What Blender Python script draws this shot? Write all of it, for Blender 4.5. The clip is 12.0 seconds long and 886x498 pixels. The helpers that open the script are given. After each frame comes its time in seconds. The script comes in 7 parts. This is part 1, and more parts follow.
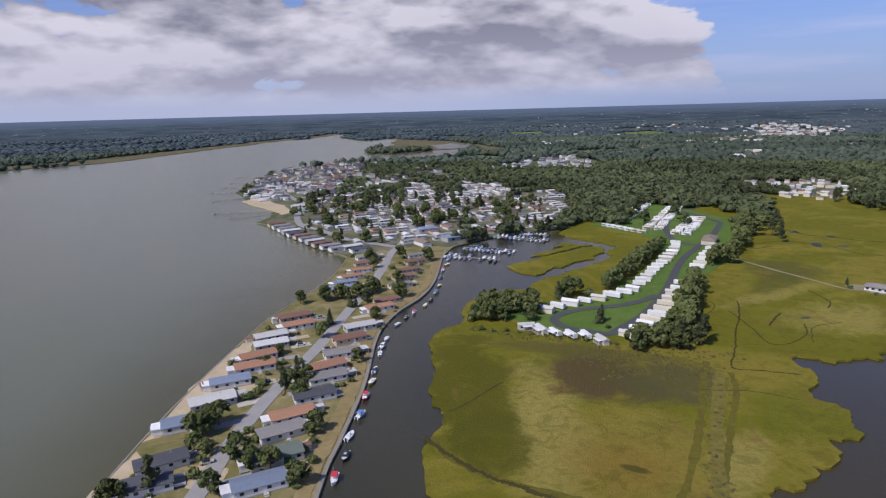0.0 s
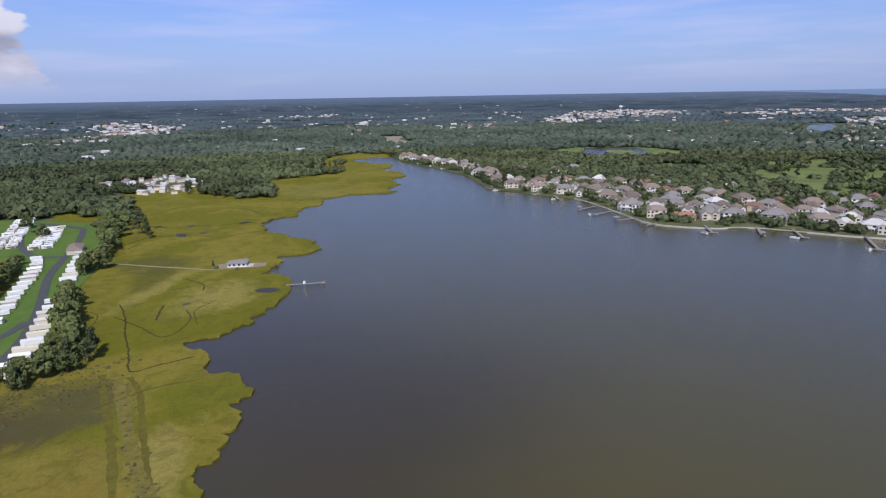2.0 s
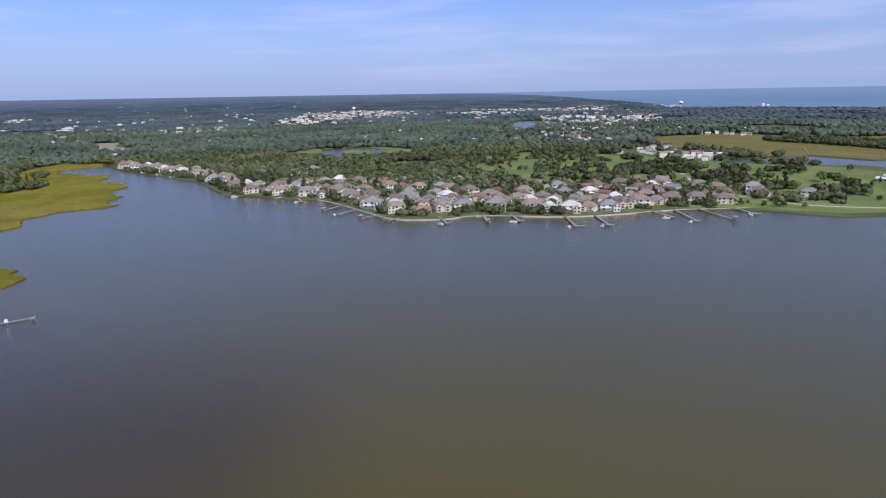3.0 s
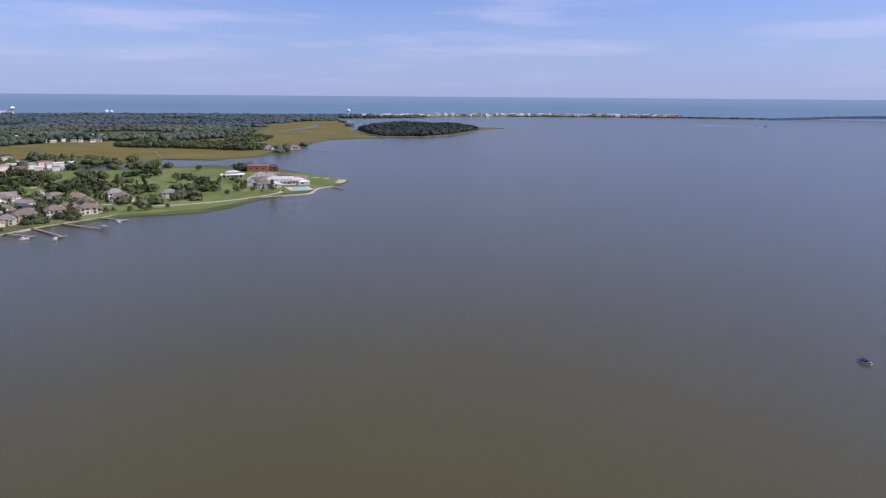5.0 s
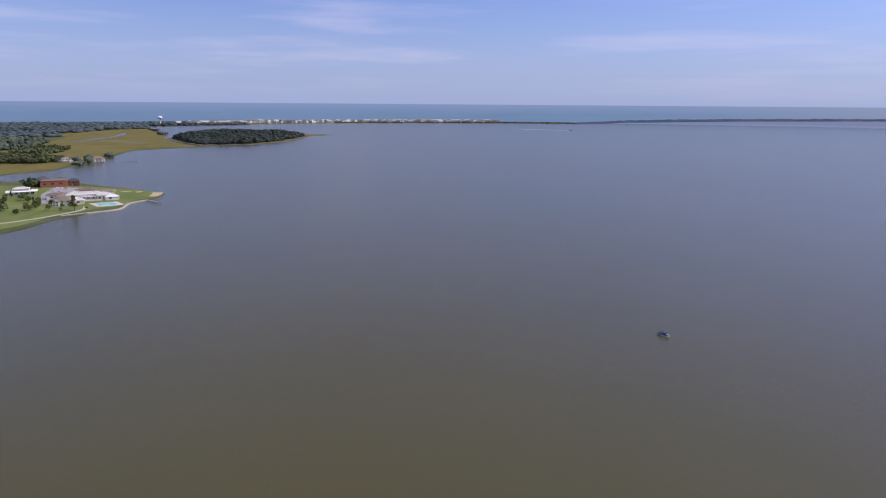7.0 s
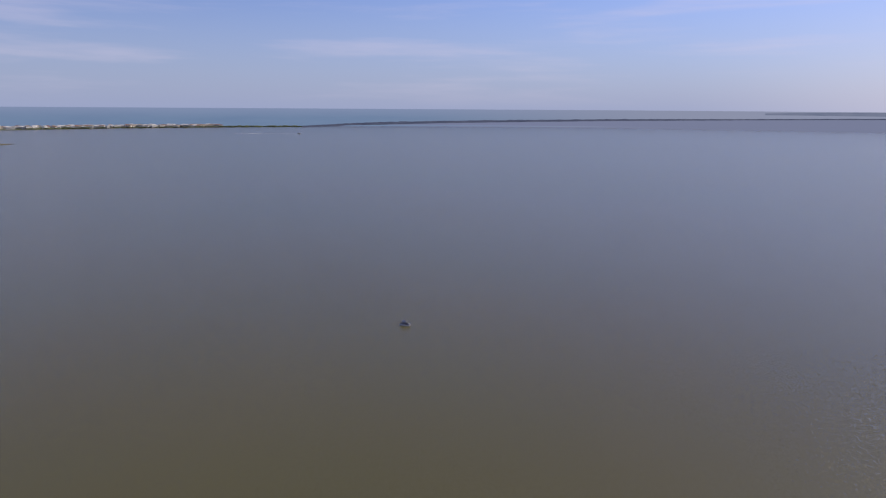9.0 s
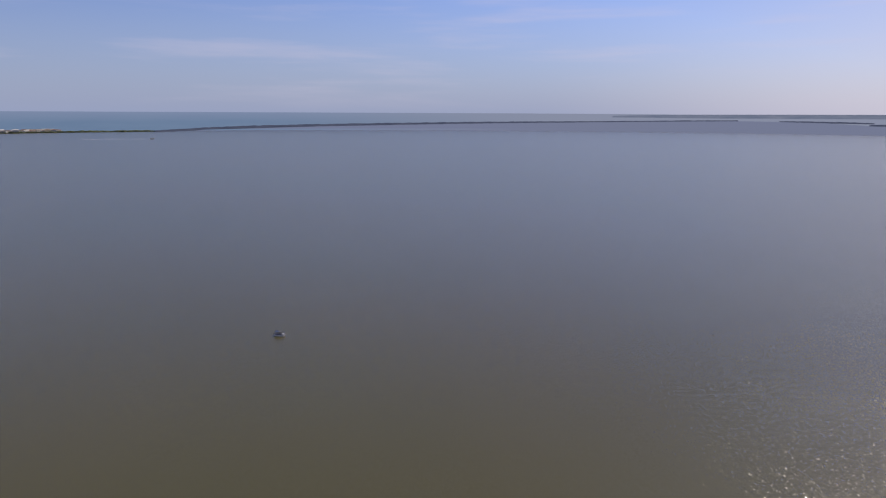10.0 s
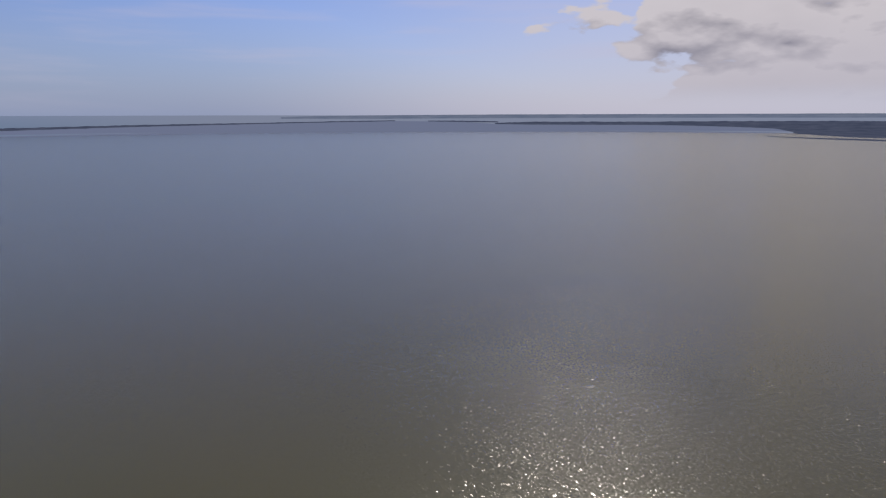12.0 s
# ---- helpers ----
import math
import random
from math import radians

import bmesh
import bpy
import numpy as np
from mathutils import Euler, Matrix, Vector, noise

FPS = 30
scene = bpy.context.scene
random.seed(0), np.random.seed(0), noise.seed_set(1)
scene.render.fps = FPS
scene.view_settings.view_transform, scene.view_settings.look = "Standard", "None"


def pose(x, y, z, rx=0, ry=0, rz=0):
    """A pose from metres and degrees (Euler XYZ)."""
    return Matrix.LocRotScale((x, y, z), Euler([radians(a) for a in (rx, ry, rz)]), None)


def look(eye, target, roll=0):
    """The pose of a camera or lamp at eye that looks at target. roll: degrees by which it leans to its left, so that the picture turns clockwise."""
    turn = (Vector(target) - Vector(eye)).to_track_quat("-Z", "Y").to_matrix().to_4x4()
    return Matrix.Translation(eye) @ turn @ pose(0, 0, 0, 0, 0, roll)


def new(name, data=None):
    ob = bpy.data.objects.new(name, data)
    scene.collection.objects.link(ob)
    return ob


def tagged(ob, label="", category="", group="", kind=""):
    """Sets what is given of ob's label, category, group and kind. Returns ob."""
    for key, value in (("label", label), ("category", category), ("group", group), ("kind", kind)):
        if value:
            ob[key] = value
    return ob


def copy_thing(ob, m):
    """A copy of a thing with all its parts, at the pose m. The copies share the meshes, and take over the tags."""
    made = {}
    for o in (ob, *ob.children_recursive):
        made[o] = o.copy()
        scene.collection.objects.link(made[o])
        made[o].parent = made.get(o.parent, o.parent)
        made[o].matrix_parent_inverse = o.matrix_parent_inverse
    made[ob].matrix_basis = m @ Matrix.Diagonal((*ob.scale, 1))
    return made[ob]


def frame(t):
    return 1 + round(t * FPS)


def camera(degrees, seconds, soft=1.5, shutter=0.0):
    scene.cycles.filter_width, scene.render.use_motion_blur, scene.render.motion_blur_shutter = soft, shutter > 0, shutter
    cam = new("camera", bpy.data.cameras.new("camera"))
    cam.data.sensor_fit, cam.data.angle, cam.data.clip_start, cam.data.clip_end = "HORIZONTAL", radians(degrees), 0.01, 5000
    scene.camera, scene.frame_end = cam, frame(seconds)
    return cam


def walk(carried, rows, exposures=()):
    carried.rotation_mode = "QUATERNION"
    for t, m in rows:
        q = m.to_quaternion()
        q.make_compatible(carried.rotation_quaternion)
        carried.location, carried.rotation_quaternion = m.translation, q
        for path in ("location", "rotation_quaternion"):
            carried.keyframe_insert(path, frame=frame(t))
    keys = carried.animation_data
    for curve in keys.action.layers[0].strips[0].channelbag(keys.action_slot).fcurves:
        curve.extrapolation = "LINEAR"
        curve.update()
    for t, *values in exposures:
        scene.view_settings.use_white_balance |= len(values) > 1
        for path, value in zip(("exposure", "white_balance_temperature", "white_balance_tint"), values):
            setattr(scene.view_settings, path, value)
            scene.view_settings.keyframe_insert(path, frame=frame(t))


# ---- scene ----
from math import cos, sin, pi, hypot, atan2, degrees, exp, sqrt
from mathutils import geometry

H = 110.0          # height of the eye over the water
FAR = 4100.0       # from here on the distance rises to the horizon as a backdrop

# ---------------------------------------------------------------- camera
cam = camera(70.96, 12.0, 1.2)
TURN = [
    (0.0, 0.0, -12.54, -1.56), (0.2, -12.0, -13.0, -1.3), (0.5, -28.16, -13.62, -0.84), (1.0, -39.43, -13.72, -1.0),
    (1.5, -46.41, -13.74, -0.98), (2.0, -54.97, -13.82, -1.01), (2.5, -66.31, -13.96, -0.96), (3.0, -78.55, -14.07, -0.97),
    (3.5, -92.19, -14.17, -0.96), (3.7, -98.67, -14.21, -0.97), (4.5, -122.6, -13.95, -0.2), (5.3, -137.41, -13.7, 0.62),
    (5.5, -139.04, -13.64, 0.61), (6.0, -142.67, -13.47, 0.53), (6.5, -145.9, -13.28, 0.47), (6.7, -147.05, -13.21, 0.45),
    (7.5, -152.9, -13.0, 0.41), (8.3, -162.38, -12.78, 0.37), (8.5, -165.37, -12.75, 0.36), (9.0, -173.2, -12.69, 0.34),
    (9.5, -179.43, -12.48, 0.32), (10.0, -185.11, -12.36, 0.24), (10.5, -190.59, -12.31, 0.15), (11.0, -196.26, -12.1, -0.05),
    (11.5, -204.47, -12.16, -0.1), (12.0, -214.29, -12.22, -0.18)]


def aim(yaw, pitch, roll):
    a, p = radians(yaw), radians(pitch)
    return look((0, 0, H), (-sin(a) * cos(p) * 100, cos(a) * cos(p) * 100, H + sin(p) * 100), roll)


walk(cam, [(t, aim(y, p, r)) for t, y, p, r in TURN],
     [(0.0, -0.02, 6400, 14), (0.4, -0.06, 6380, 14), (1.0, 0.1, 6300, 13), (2.0, 0.15, 6250, 13), (3.5, 0.28, 6250, 14), (5.5, 0.26, 6600, 18), (6.7, 0.22, 6700, 18), (8.5, 0.08, 7050, 17), (10.0, -0.05, 7300, 14), (12.0, -0.26, 7050, 12)])

# ---------------------------------------------------------------- world and sun
SUN_AZ, SUN_EL = 130.0, 47.0      # degrees counter-clockwise from +y, and above the horizon
SUN_DIR = Vector((-sin(radians(SUN_AZ)) * cos(radians(SUN_EL)), cos(radians(SUN_AZ)) * cos(radians(SUN_EL)), sin(radians(SUN_EL))))
sun = new("sun", bpy.data.lights.new("sun", "SUN"))
sun.data.energy, sun.data.angle, sun.data.color = 3.6, radians(0.53), (1.0, 0.95, 0.87)
sun.matrix_world = look(SUN_DIR * 900, (0, 0, 0))


class Nodes:
    """Short hand for a node tree."""

    def __init__(self, tree, fresh=True):
        self.tree = tree
        if fresh:
            tree.nodes.clear()

    def add(self, kind, **values):
        n = self.tree.nodes.new(kind)
        for k, v in values.items():
            n.inputs[k.replace("_", " ")].default_value = v
        return n

    def link(self, a, b):
        self.tree.links.new(a, b)

    def math(self, op, a, b=None, c=None, clamp=False):
        n = self.add("ShaderNodeMath")
        n.operation, n.use_clamp = op, clamp
        for i, v in enumerate((a, b, c)):
            if v is None:
                continue
            if isinstance(v, (int, float)):
                n.inputs[i].default_value = v
            else:
                self.link(v, n.inputs[i])
        return n.outputs[0]

    def span(self, v, a, b, c=0.0, d=1.0, smooth=False):
        n = self.add("ShaderNodeMapRange")
        n.interpolation_type = "SMOOTHSTEP" if smooth else "LINEAR"
        self.link(v, n.inputs[0])
        for i, q in enumerate((a, b, c, d)):
            n.inputs[i + 1].default_value = q
        return n.outputs[0]

    def mix(self, f, a, b, blend="MIX"):
        n = self.add("ShaderNodeMix")
        n.data_type, n.blend_type = "RGBA", blend
        for i, v in ((0, f), (6, a), (7, b)):
            if isinstance(v, (int, float)):
                n.inputs[i].default_value = v
            elif isinstance(v, tuple):
                n.inputs[i].default_value = (*v, 1.0)
            else:
                self.link(v, n.inputs[i])
        return n.outputs[2]

    def noise(self, vec, scale, detail=4.0, rough=0.55, distortion=0.0):
        n = self.add("ShaderNodeTexNoise", Scale=scale, Detail=detail, Roughness=rough, Distortion=distortion)
        if vec is not None:
            self.link(vec, n.inputs["Vector"])
        return n.outputs[0]

    def stretch(self, vec, s, rot=(0, 0, 0), shift=(0, 0, 0)):
        n = self.add("ShaderNodeMapping")
        n.inputs["Scale"].default_value, n.inputs["Rotation"].default_value, n.inputs["Location"].default_value = s, rot, shift
        self.link(vec, n.inputs["Vector"])
        return n.outputs[0]

    def ramp(self, v, stops):
        n = self.add("ShaderNodeValToRGB")
        e = n.color_ramp.elements
        while len(e) < len(stops):
            e.new(0.5)
        for el, (p, c) in zip(e, stops):
            el.position, el.color = p, (*c, 1.0)
        self.link(v, n.inputs[0])
        return n.outputs[0]


def make_world():
    w = bpy.data.worlds.new("sky")
    w.use_nodes = True
    scene.world = w
    n = Nodes(w.node_tree)
    sky = n.add("ShaderNodeTexSky")
    sky.sky_type, sky.sun_disc = "NISHITA", False
    sky.sun_elevation, sky.sun_rotation = radians(SUN_EL), radians(360 - SUN_AZ)
    sky.altitude, sky.air_density, sky.dust_density, sky.ozone_density = 0, 1.0, 0.6, 3.0
    way = n.add("ShaderNodeTexCoord").outputs["Generated"]
    xyz = n.add("ShaderNodeSeparateXYZ")
    n.link(way, xyz.inputs[0])
    up = xyz.outputs[2]
    # thin, wide veils high over the bay
    veil = n.noise(n.stretch(way, (1.6, 1.6, 16.0)), 2.2, 5, 0.5)
    veil = n.math("MULTIPLY", n.span(veil, 0.47, 0.75, smooth=True), n.span(up, 0.0, 0.05))
    # cumulus over the land, on the side away from the sea: heaps of round puffs with flat grey bases
    c = radians(54.0)
    side = n.math("ADD", n.math("MULTIPLY", xyz.outputs[0], -sin(c)), n.math("MULTIPLY", xyz.outputs[1], cos(c)))
    landward = n.span(side, 0.15, 0.7, 0.0, 0.55, smooth=True)
    side = n.span(side, 0.02, 0.44, -0.20, 0.17)
    side = n.math("SUBTRACT", side, n.span(up, 0.13, 0.40, 0.0, 0.22))

    def heaped(shift):
        q = n.stretch(way, (1.0, 1.0, 2.5), shift=shift)
        w = n.add("ShaderNodeTexNoise", Scale=24.0, Detail=4.0, Roughness=0.6)
        n.link(q, w.inputs["Vector"])
        v = n.add("ShaderNodeVectorMath")
        v.operation = "MULTIPLY_ADD"
        n.link(w.outputs["Color"], v.inputs[0])
        v.inputs[1].default_value = (0.035, 0.035, 0.035)
        n.link(q, v.inputs[2])
        total = n.math("MULTIPLY", n.noise(q, 4.4, 5, 0.52), 0.72)
        for scale, k in ((7.0, 0.14), (16.0, 0.09), (38.0, 0.04)):
            r = n.add("ShaderNodeTexVoronoi", Scale=scale)
            n.link(v.outputs[0], r.inputs["Vector"])
            total = n.math("ADD", total, n.math("MULTIPLY", n.math("SUBTRACT", 1.08, r.outputs["Distance"]), k))
        return n.math("ADD", total, side)
    thick = heaped((0.0, 0.0, 0.0))
    lean = heaped((SUN_DIR.x * 0.010, SUN_DIR.y * 0.010, 0.055))
    tall = n.math("SUBTRACT", n.noise(n.stretch(way, (1.0, 1.0, 2.3)), 4.0, 4, 0.5), n.noise(n.stretch(way, (1.0, 1.0, 2.3), shift=(0, 0, 0.10)), 4.0, 4, 0.5))
    edge = n.span(thick, 0.505, 0.54, smooth=True)
    edge = n.math("MULTIPLY", edge, n.span(up, 0.008, 0.045, smooth=True))
    lit = n.math("MULTIPLY_ADD", n.math("SUBTRACT", thick, lean), 5.4, 0.52)
    sunward = n.math("ADD", n.math("MULTIPLY", xyz.outputs[0], -sin(radians(105))), n.math("MULTIPLY", xyz.outputs[1], cos(radians(105))))
    sunward = n.span(sunward, 0.45, 0.98, smooth=True)
    lit = n.math("MULTIPLY_ADD", sunward, 0.42, lit)
    lit = n.math("MULTIPLY_ADD", tall, 1.9, lit, clamp=True)
    core = n.span(thick, 0.56, 0.78)
    lit = n.math("SUBTRACT", lit, n.math("MULTIPLY", core, 0.12), clamp=True)
    cloud = n.mix(lit, (0.245, 0.252, 0.335), (0.67, 0.665, 0.76))
    base = n.mix(1.0, sky.outputs[0], (0.070, 0.078, 0.118), "MULTIPLY")
    # the low air is pale lilac, whiter under the sun
    pale = n.mix(n.math("MAXIMUM", sunward, landward), (0.295, 0.385, 0.63), (0.60, 0.63, 0.82))
    low = n.math("MULTIPLY", n.span(up, 0.0, 0.17, 1.0, 0.0), 0.85)
    low = n.math("MAXIMUM", low, n.math("MULTIPLY", sunward, n.span(up, 0.0, 0.40, 0.85, 0.0)))
    base = n.mix(low, base, pale)
    base = n.mix(n.math("MULTIPLY", veil, 0.30), base, (0.62, 0.61, 0.80))
    # the lower clouds are farther off and sink into the haze
    cloud = n.mix(n.span(up, 0.03, 0.13, 0.55, 0.0), cloud, (0.50, 0.51, 0.66))
    out = n.mix(edge, base, cloud)
    bg = n.add("ShaderNodeBackground", Strength=1.0)
    n.link(out, bg.inputs[0])
    n.link(bg.outputs[0], n.add("ShaderNodeOutputWorld").inputs[0])


make_world()

# ---------------------------------------------------------------- materials


def surface(name, paint, rough=0.85, spec=0.25, metal=0.0, bump=None, lift=0.05, emit=None):
    """A material: paint(n, place) gives the colour socket; bump(n, place) a height."""
    m = bpy.data.materials.new(name)
    m.use_nodes = True
    n = Nodes(m.node_tree)
    place = n.add("ShaderNodeTexCoord").outputs["Object"]
    b = n.add("ShaderNodeBsdfPrincipled", Roughness=rough, Metallic=metal, Specular_IOR_Level=spec)
    n.link(paint(n, place), b.inputs["Base Color"])
    if bump:
        k = n.add("ShaderNodeBump", Strength=1.0, Distance=lift)
        n.link(bump(n, place), k.inputs["Height"])
        n.link(k.outputs[0], b.inputs["Normal"])
    n.link(b.outputs[0], n.add("ShaderNodeOutputMaterial").inputs[0])
    return m


def shade(c, f):
    return tuple(min(1.0, max(0.0, v * f)) for v in c)


def plain(name, col, rough=0.8, var=0.3, scale=0.6, each=0.25, spec=0.25, metal=0.0, streak=None, lift=0.02):
    """Paint, siding, stone and the like: stains at two scales, and each piece a little different."""
    def paint(n, p):
        v = n.stretch(p, streak) if streak else p
        a = n.noise(v, scale, 5, 0.6)
        b = n.noise(p, scale * 7, 3, 0.6)
        f = n.math("ADD", n.math("MULTIPLY", a, 0.65), n.math("MULTIPLY", b, 0.35))
        r = n.add("ShaderNodeObjectInfo").outputs["Random"]
        f = n.math("ADD", n.span(f, 0.3, 0.7, -var / 2, var / 2), n.span(r, 0, 1, -each / 2, each / 2))
        f = n.math("ADD", f, 0.5, clamp=True)
        return n.mix(f, shade(col, 0.62), shade(col, 1.38))
    return surface(name, paint, rough, spec, metal, lambda n, p: n.noise(p, scale * 12, 3), lift)


def foliage(name, a, b, island=False):
    def paint(n, p):
        if island:
            r = n.add("ShaderNodeNewGeometry").outputs["Random Per Island"]
        else:
            r = n.add("ShaderNodeObjectInfo").outputs["Random"]
        f = n.math("ADD", n.math("MULTIPLY", r, 0.35 if island else 0.6), n.math("MULTIPLY", n.noise(p, 0.22 if island else 0.9, 4, 0.7), 0.75 if island else 0.5), clamp=True)
        c = n.mix(f, a, b)
        if island:
            wide = n.span(n.noise(p, 0.006, 4, 0.6), 0.42, 0.62)
            c = n.mix(n.math("MULTIPLY", wide, 0.5), c, shade(b, 1.2))
            dark = n.span(n.noise(p, 0.0032, 5, 0.65), 0.46, 0.60)
            c = n.mix(n.math("MULTIPLY", dark, 0.6), c, shade(a, 0.8))
        return c
    return surface(name, paint, 0.95, 0.1, 0, lambda n, p: n.noise(p, 0.5 if island else 1.5, 4, 0.75), 1.6 if island else 0.5)


def grassland(name, a, b, c, wide=0.02, fine=0.6):
    def paint(n, p):
        f = n.span(n.noise(p, wide, 5, 0.6, 0.6), 0.36, 0.64)
        g = n.span(n.noise(p, fine, 4, 0.65), 0.3, 0.7)
        return n.mix(n.math("MULTIPLY", g, 0.55), n.mix(f, a, b), c)
    return surface(name, paint, 0.95, 0.1, 0, lambda n, p: n.noise(p, 1.4, 4, 0.7), 0.12)


def make_water():
    """Silty water: wind waves tilt the surface this way and that, so that it sparkles and blurs what it mirrors."""
    def paint(n, p):
        xyz = n.add("ShaderNodeSeparateXYZ")
        n.link(p, xyz.inputs[0])
        f = n.span(n.noise(p, 0.004, 3, 0.5), 0.35, 0.65)
        g = n.span(n.noise(n.stretch(p, (1, 0.35, 1), (0, 0, 0.6)), 0.012, 4, 0.6), 0.3, 0.7)
        c = n.mix(f, (0.081, 0.068, 0.018), (0.075, 0.069, 0.022))
        c = n.mix(n.math("MULTIPLY", g, 0.35), c, (0.085, 0.076, 0.028))
        # the river side is greener with silt, and painted paler for the clouds it mirrors
        river = n.span(n.math("ADD", xyz.outputs[0], n.math("MULTIPLY", n.noise(p, 0.01, 3), 60)), -40, -150, smooth=True)
        river = n.math("MULTIPLY", river, n.span(xyz.outputs[1], 20, 150, smooth=True))
        c = n.mix(river, c, (0.126, 0.132, 0.078))
        # the canal and the basin are darker
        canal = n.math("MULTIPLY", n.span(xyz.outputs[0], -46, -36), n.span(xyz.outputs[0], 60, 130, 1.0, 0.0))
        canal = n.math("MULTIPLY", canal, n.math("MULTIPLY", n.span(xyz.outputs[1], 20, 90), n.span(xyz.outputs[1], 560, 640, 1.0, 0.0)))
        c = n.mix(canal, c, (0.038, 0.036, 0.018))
        # a darker patch in the cove before the meadow, painted in to dim the sky's reflection
        cove = n.math("MULTIPLY", n.span(xyz.outputs[0], 60, 120, smooth=True), n.span(xyz.outputs[0], 150, 290, 1.0, 0.0, smooth=True))
        cove = n.math("MULTIPLY", cove, n.math("MULTIPLY", n.span(xyz.outputs[1], 40, 130, smooth=True), n.span(xyz.outputs[1], 300, 420, 1.0, 0.0, smooth=True)))
        return n.mix(cove, c, (0.053, 0.043, 0.018))
    m = surface("bay_water", paint, 0.20, 0.5)
    n = Nodes(m.node_tree, False)
    place = n.add("ShaderNodeTexCoord").outputs["Object"]
    shader = [q for q in m.node_tree.nodes if q.type == "BSDF_PRINCIPLED"][0]
    shader.inputs["IOR"].default_value = 1.45
    # wind waves: most of the surface lies nearly flat, and a few steep crests stand out of it
    q = n.add("ShaderNodeVectorMath")
    q.operation = "DISTANCE"
    n.link(place, q.inputs[0])
    q.inputs[1].default_value = (-225, -172, 0)
    windy = n.span(q.outputs["Value"], 100, 172, 1.0, 0.0, smooth=True)
    n.link(n.span(windy, 0, 1, 0.20, 0.175), shader.inputs["Roughness"])
    gust = n.span(n.noise(place, 0.03, 3), 0.3, 0.7, 0.75, 1.2)
    xyz = n.add("ShaderNodeSeparateXYZ")
    n.link(place, xyz.inputs[0])
    lee = n.math("MULTIPLY", n.span(xyz.outputs[0], -75, -45, smooth=True), n.span(xyz.outputs[1], 20, 90, smooth=True))
    lee = n.math("MULTIPLY", lee, n.span(xyz.outputs[0], 90, 230, 1.0, 0.0, smooth=True))
    total = None
    for scale, k, calm, wind, turn, crest in ((0.5, 0.05, 0.05, 0.05, 0.5, False), (1.5, 0.0, 0.0, 4.5, -0.3, True), (3.1, 0.0, 0.0, 4.8, 0.9, True), (8.0, 0.52, 0.28, 0.0, 0.2, False)):
        t = n.add("ShaderNodeTexNoise", Scale=scale, Detail=1.0 if not crest else 0.0, Roughness=0.5)
        n.link(n.stretch(place, (1.0, 0.6, 1.0), (0, 0, turn)), t.inputs["Vector"])
        v = n.add("ShaderNodeVectorMath")
        v.operation = "SUBTRACT"
        n.link(t.outputs["Color"], v.inputs[0])
        v.inputs[1].default_value = (0.5, 0.5, 0.5)
        u = n.add("ShaderNodeVectorMath")
        u.operation = "SCALE"
        n.link(v.outputs[0], u.inputs[0])
        strength = n.math("MULTIPLY", gust, wind)
        if crest:
            flat = n.add("ShaderNodeVectorMath")
            flat.operation = "MULTIPLY"
            n.link(v.outputs[0], flat.inputs[0])
            flat.inputs[1].default_value = (1, 1, 0)
            size = n.add("ShaderNodeVectorMath")
            size.operation = "LENGTH"
            n.link(flat.outputs[0], size.inputs[0])
            strength = n.math("MULTIPLY", strength, n.math("POWER", size.outputs["Value"], 2.0))
        mixed = n.add("ShaderNodeMix")
        n.link(windy, mixed.inputs[0])
        n.link(n.span(lee, 0, 1, k, calm), mixed.inputs[2])
        n.link(strength, mixed.inputs[3])
        n.link(mixed.outputs[0], u.inputs["Scale"])
        if total is None:
            total = u.outputs[0]
        else:
            w = n.add("ShaderNodeVectorMath")
            w.operation = "ADD"
            n.link(total, w.inputs[0])
            n.link(u.outputs[0], w.inputs[1])
            total = w.outputs[0]
    v = n.add("ShaderNodeVectorMath")
    v.operation = "MULTIPLY_ADD"
    n.link(total, v.inputs[0])
    v.inputs[1].default_value, v.inputs[2].default_value = (1, 1, 0), (0, 0, 1)
    w = n.add("ShaderNodeVectorMath")
    w.operation = "NORMALIZE"
    n.link(v.outputs[0], w.inputs[0])
    n.link(w.outputs[0], shader.inputs["Normal"])
    return m


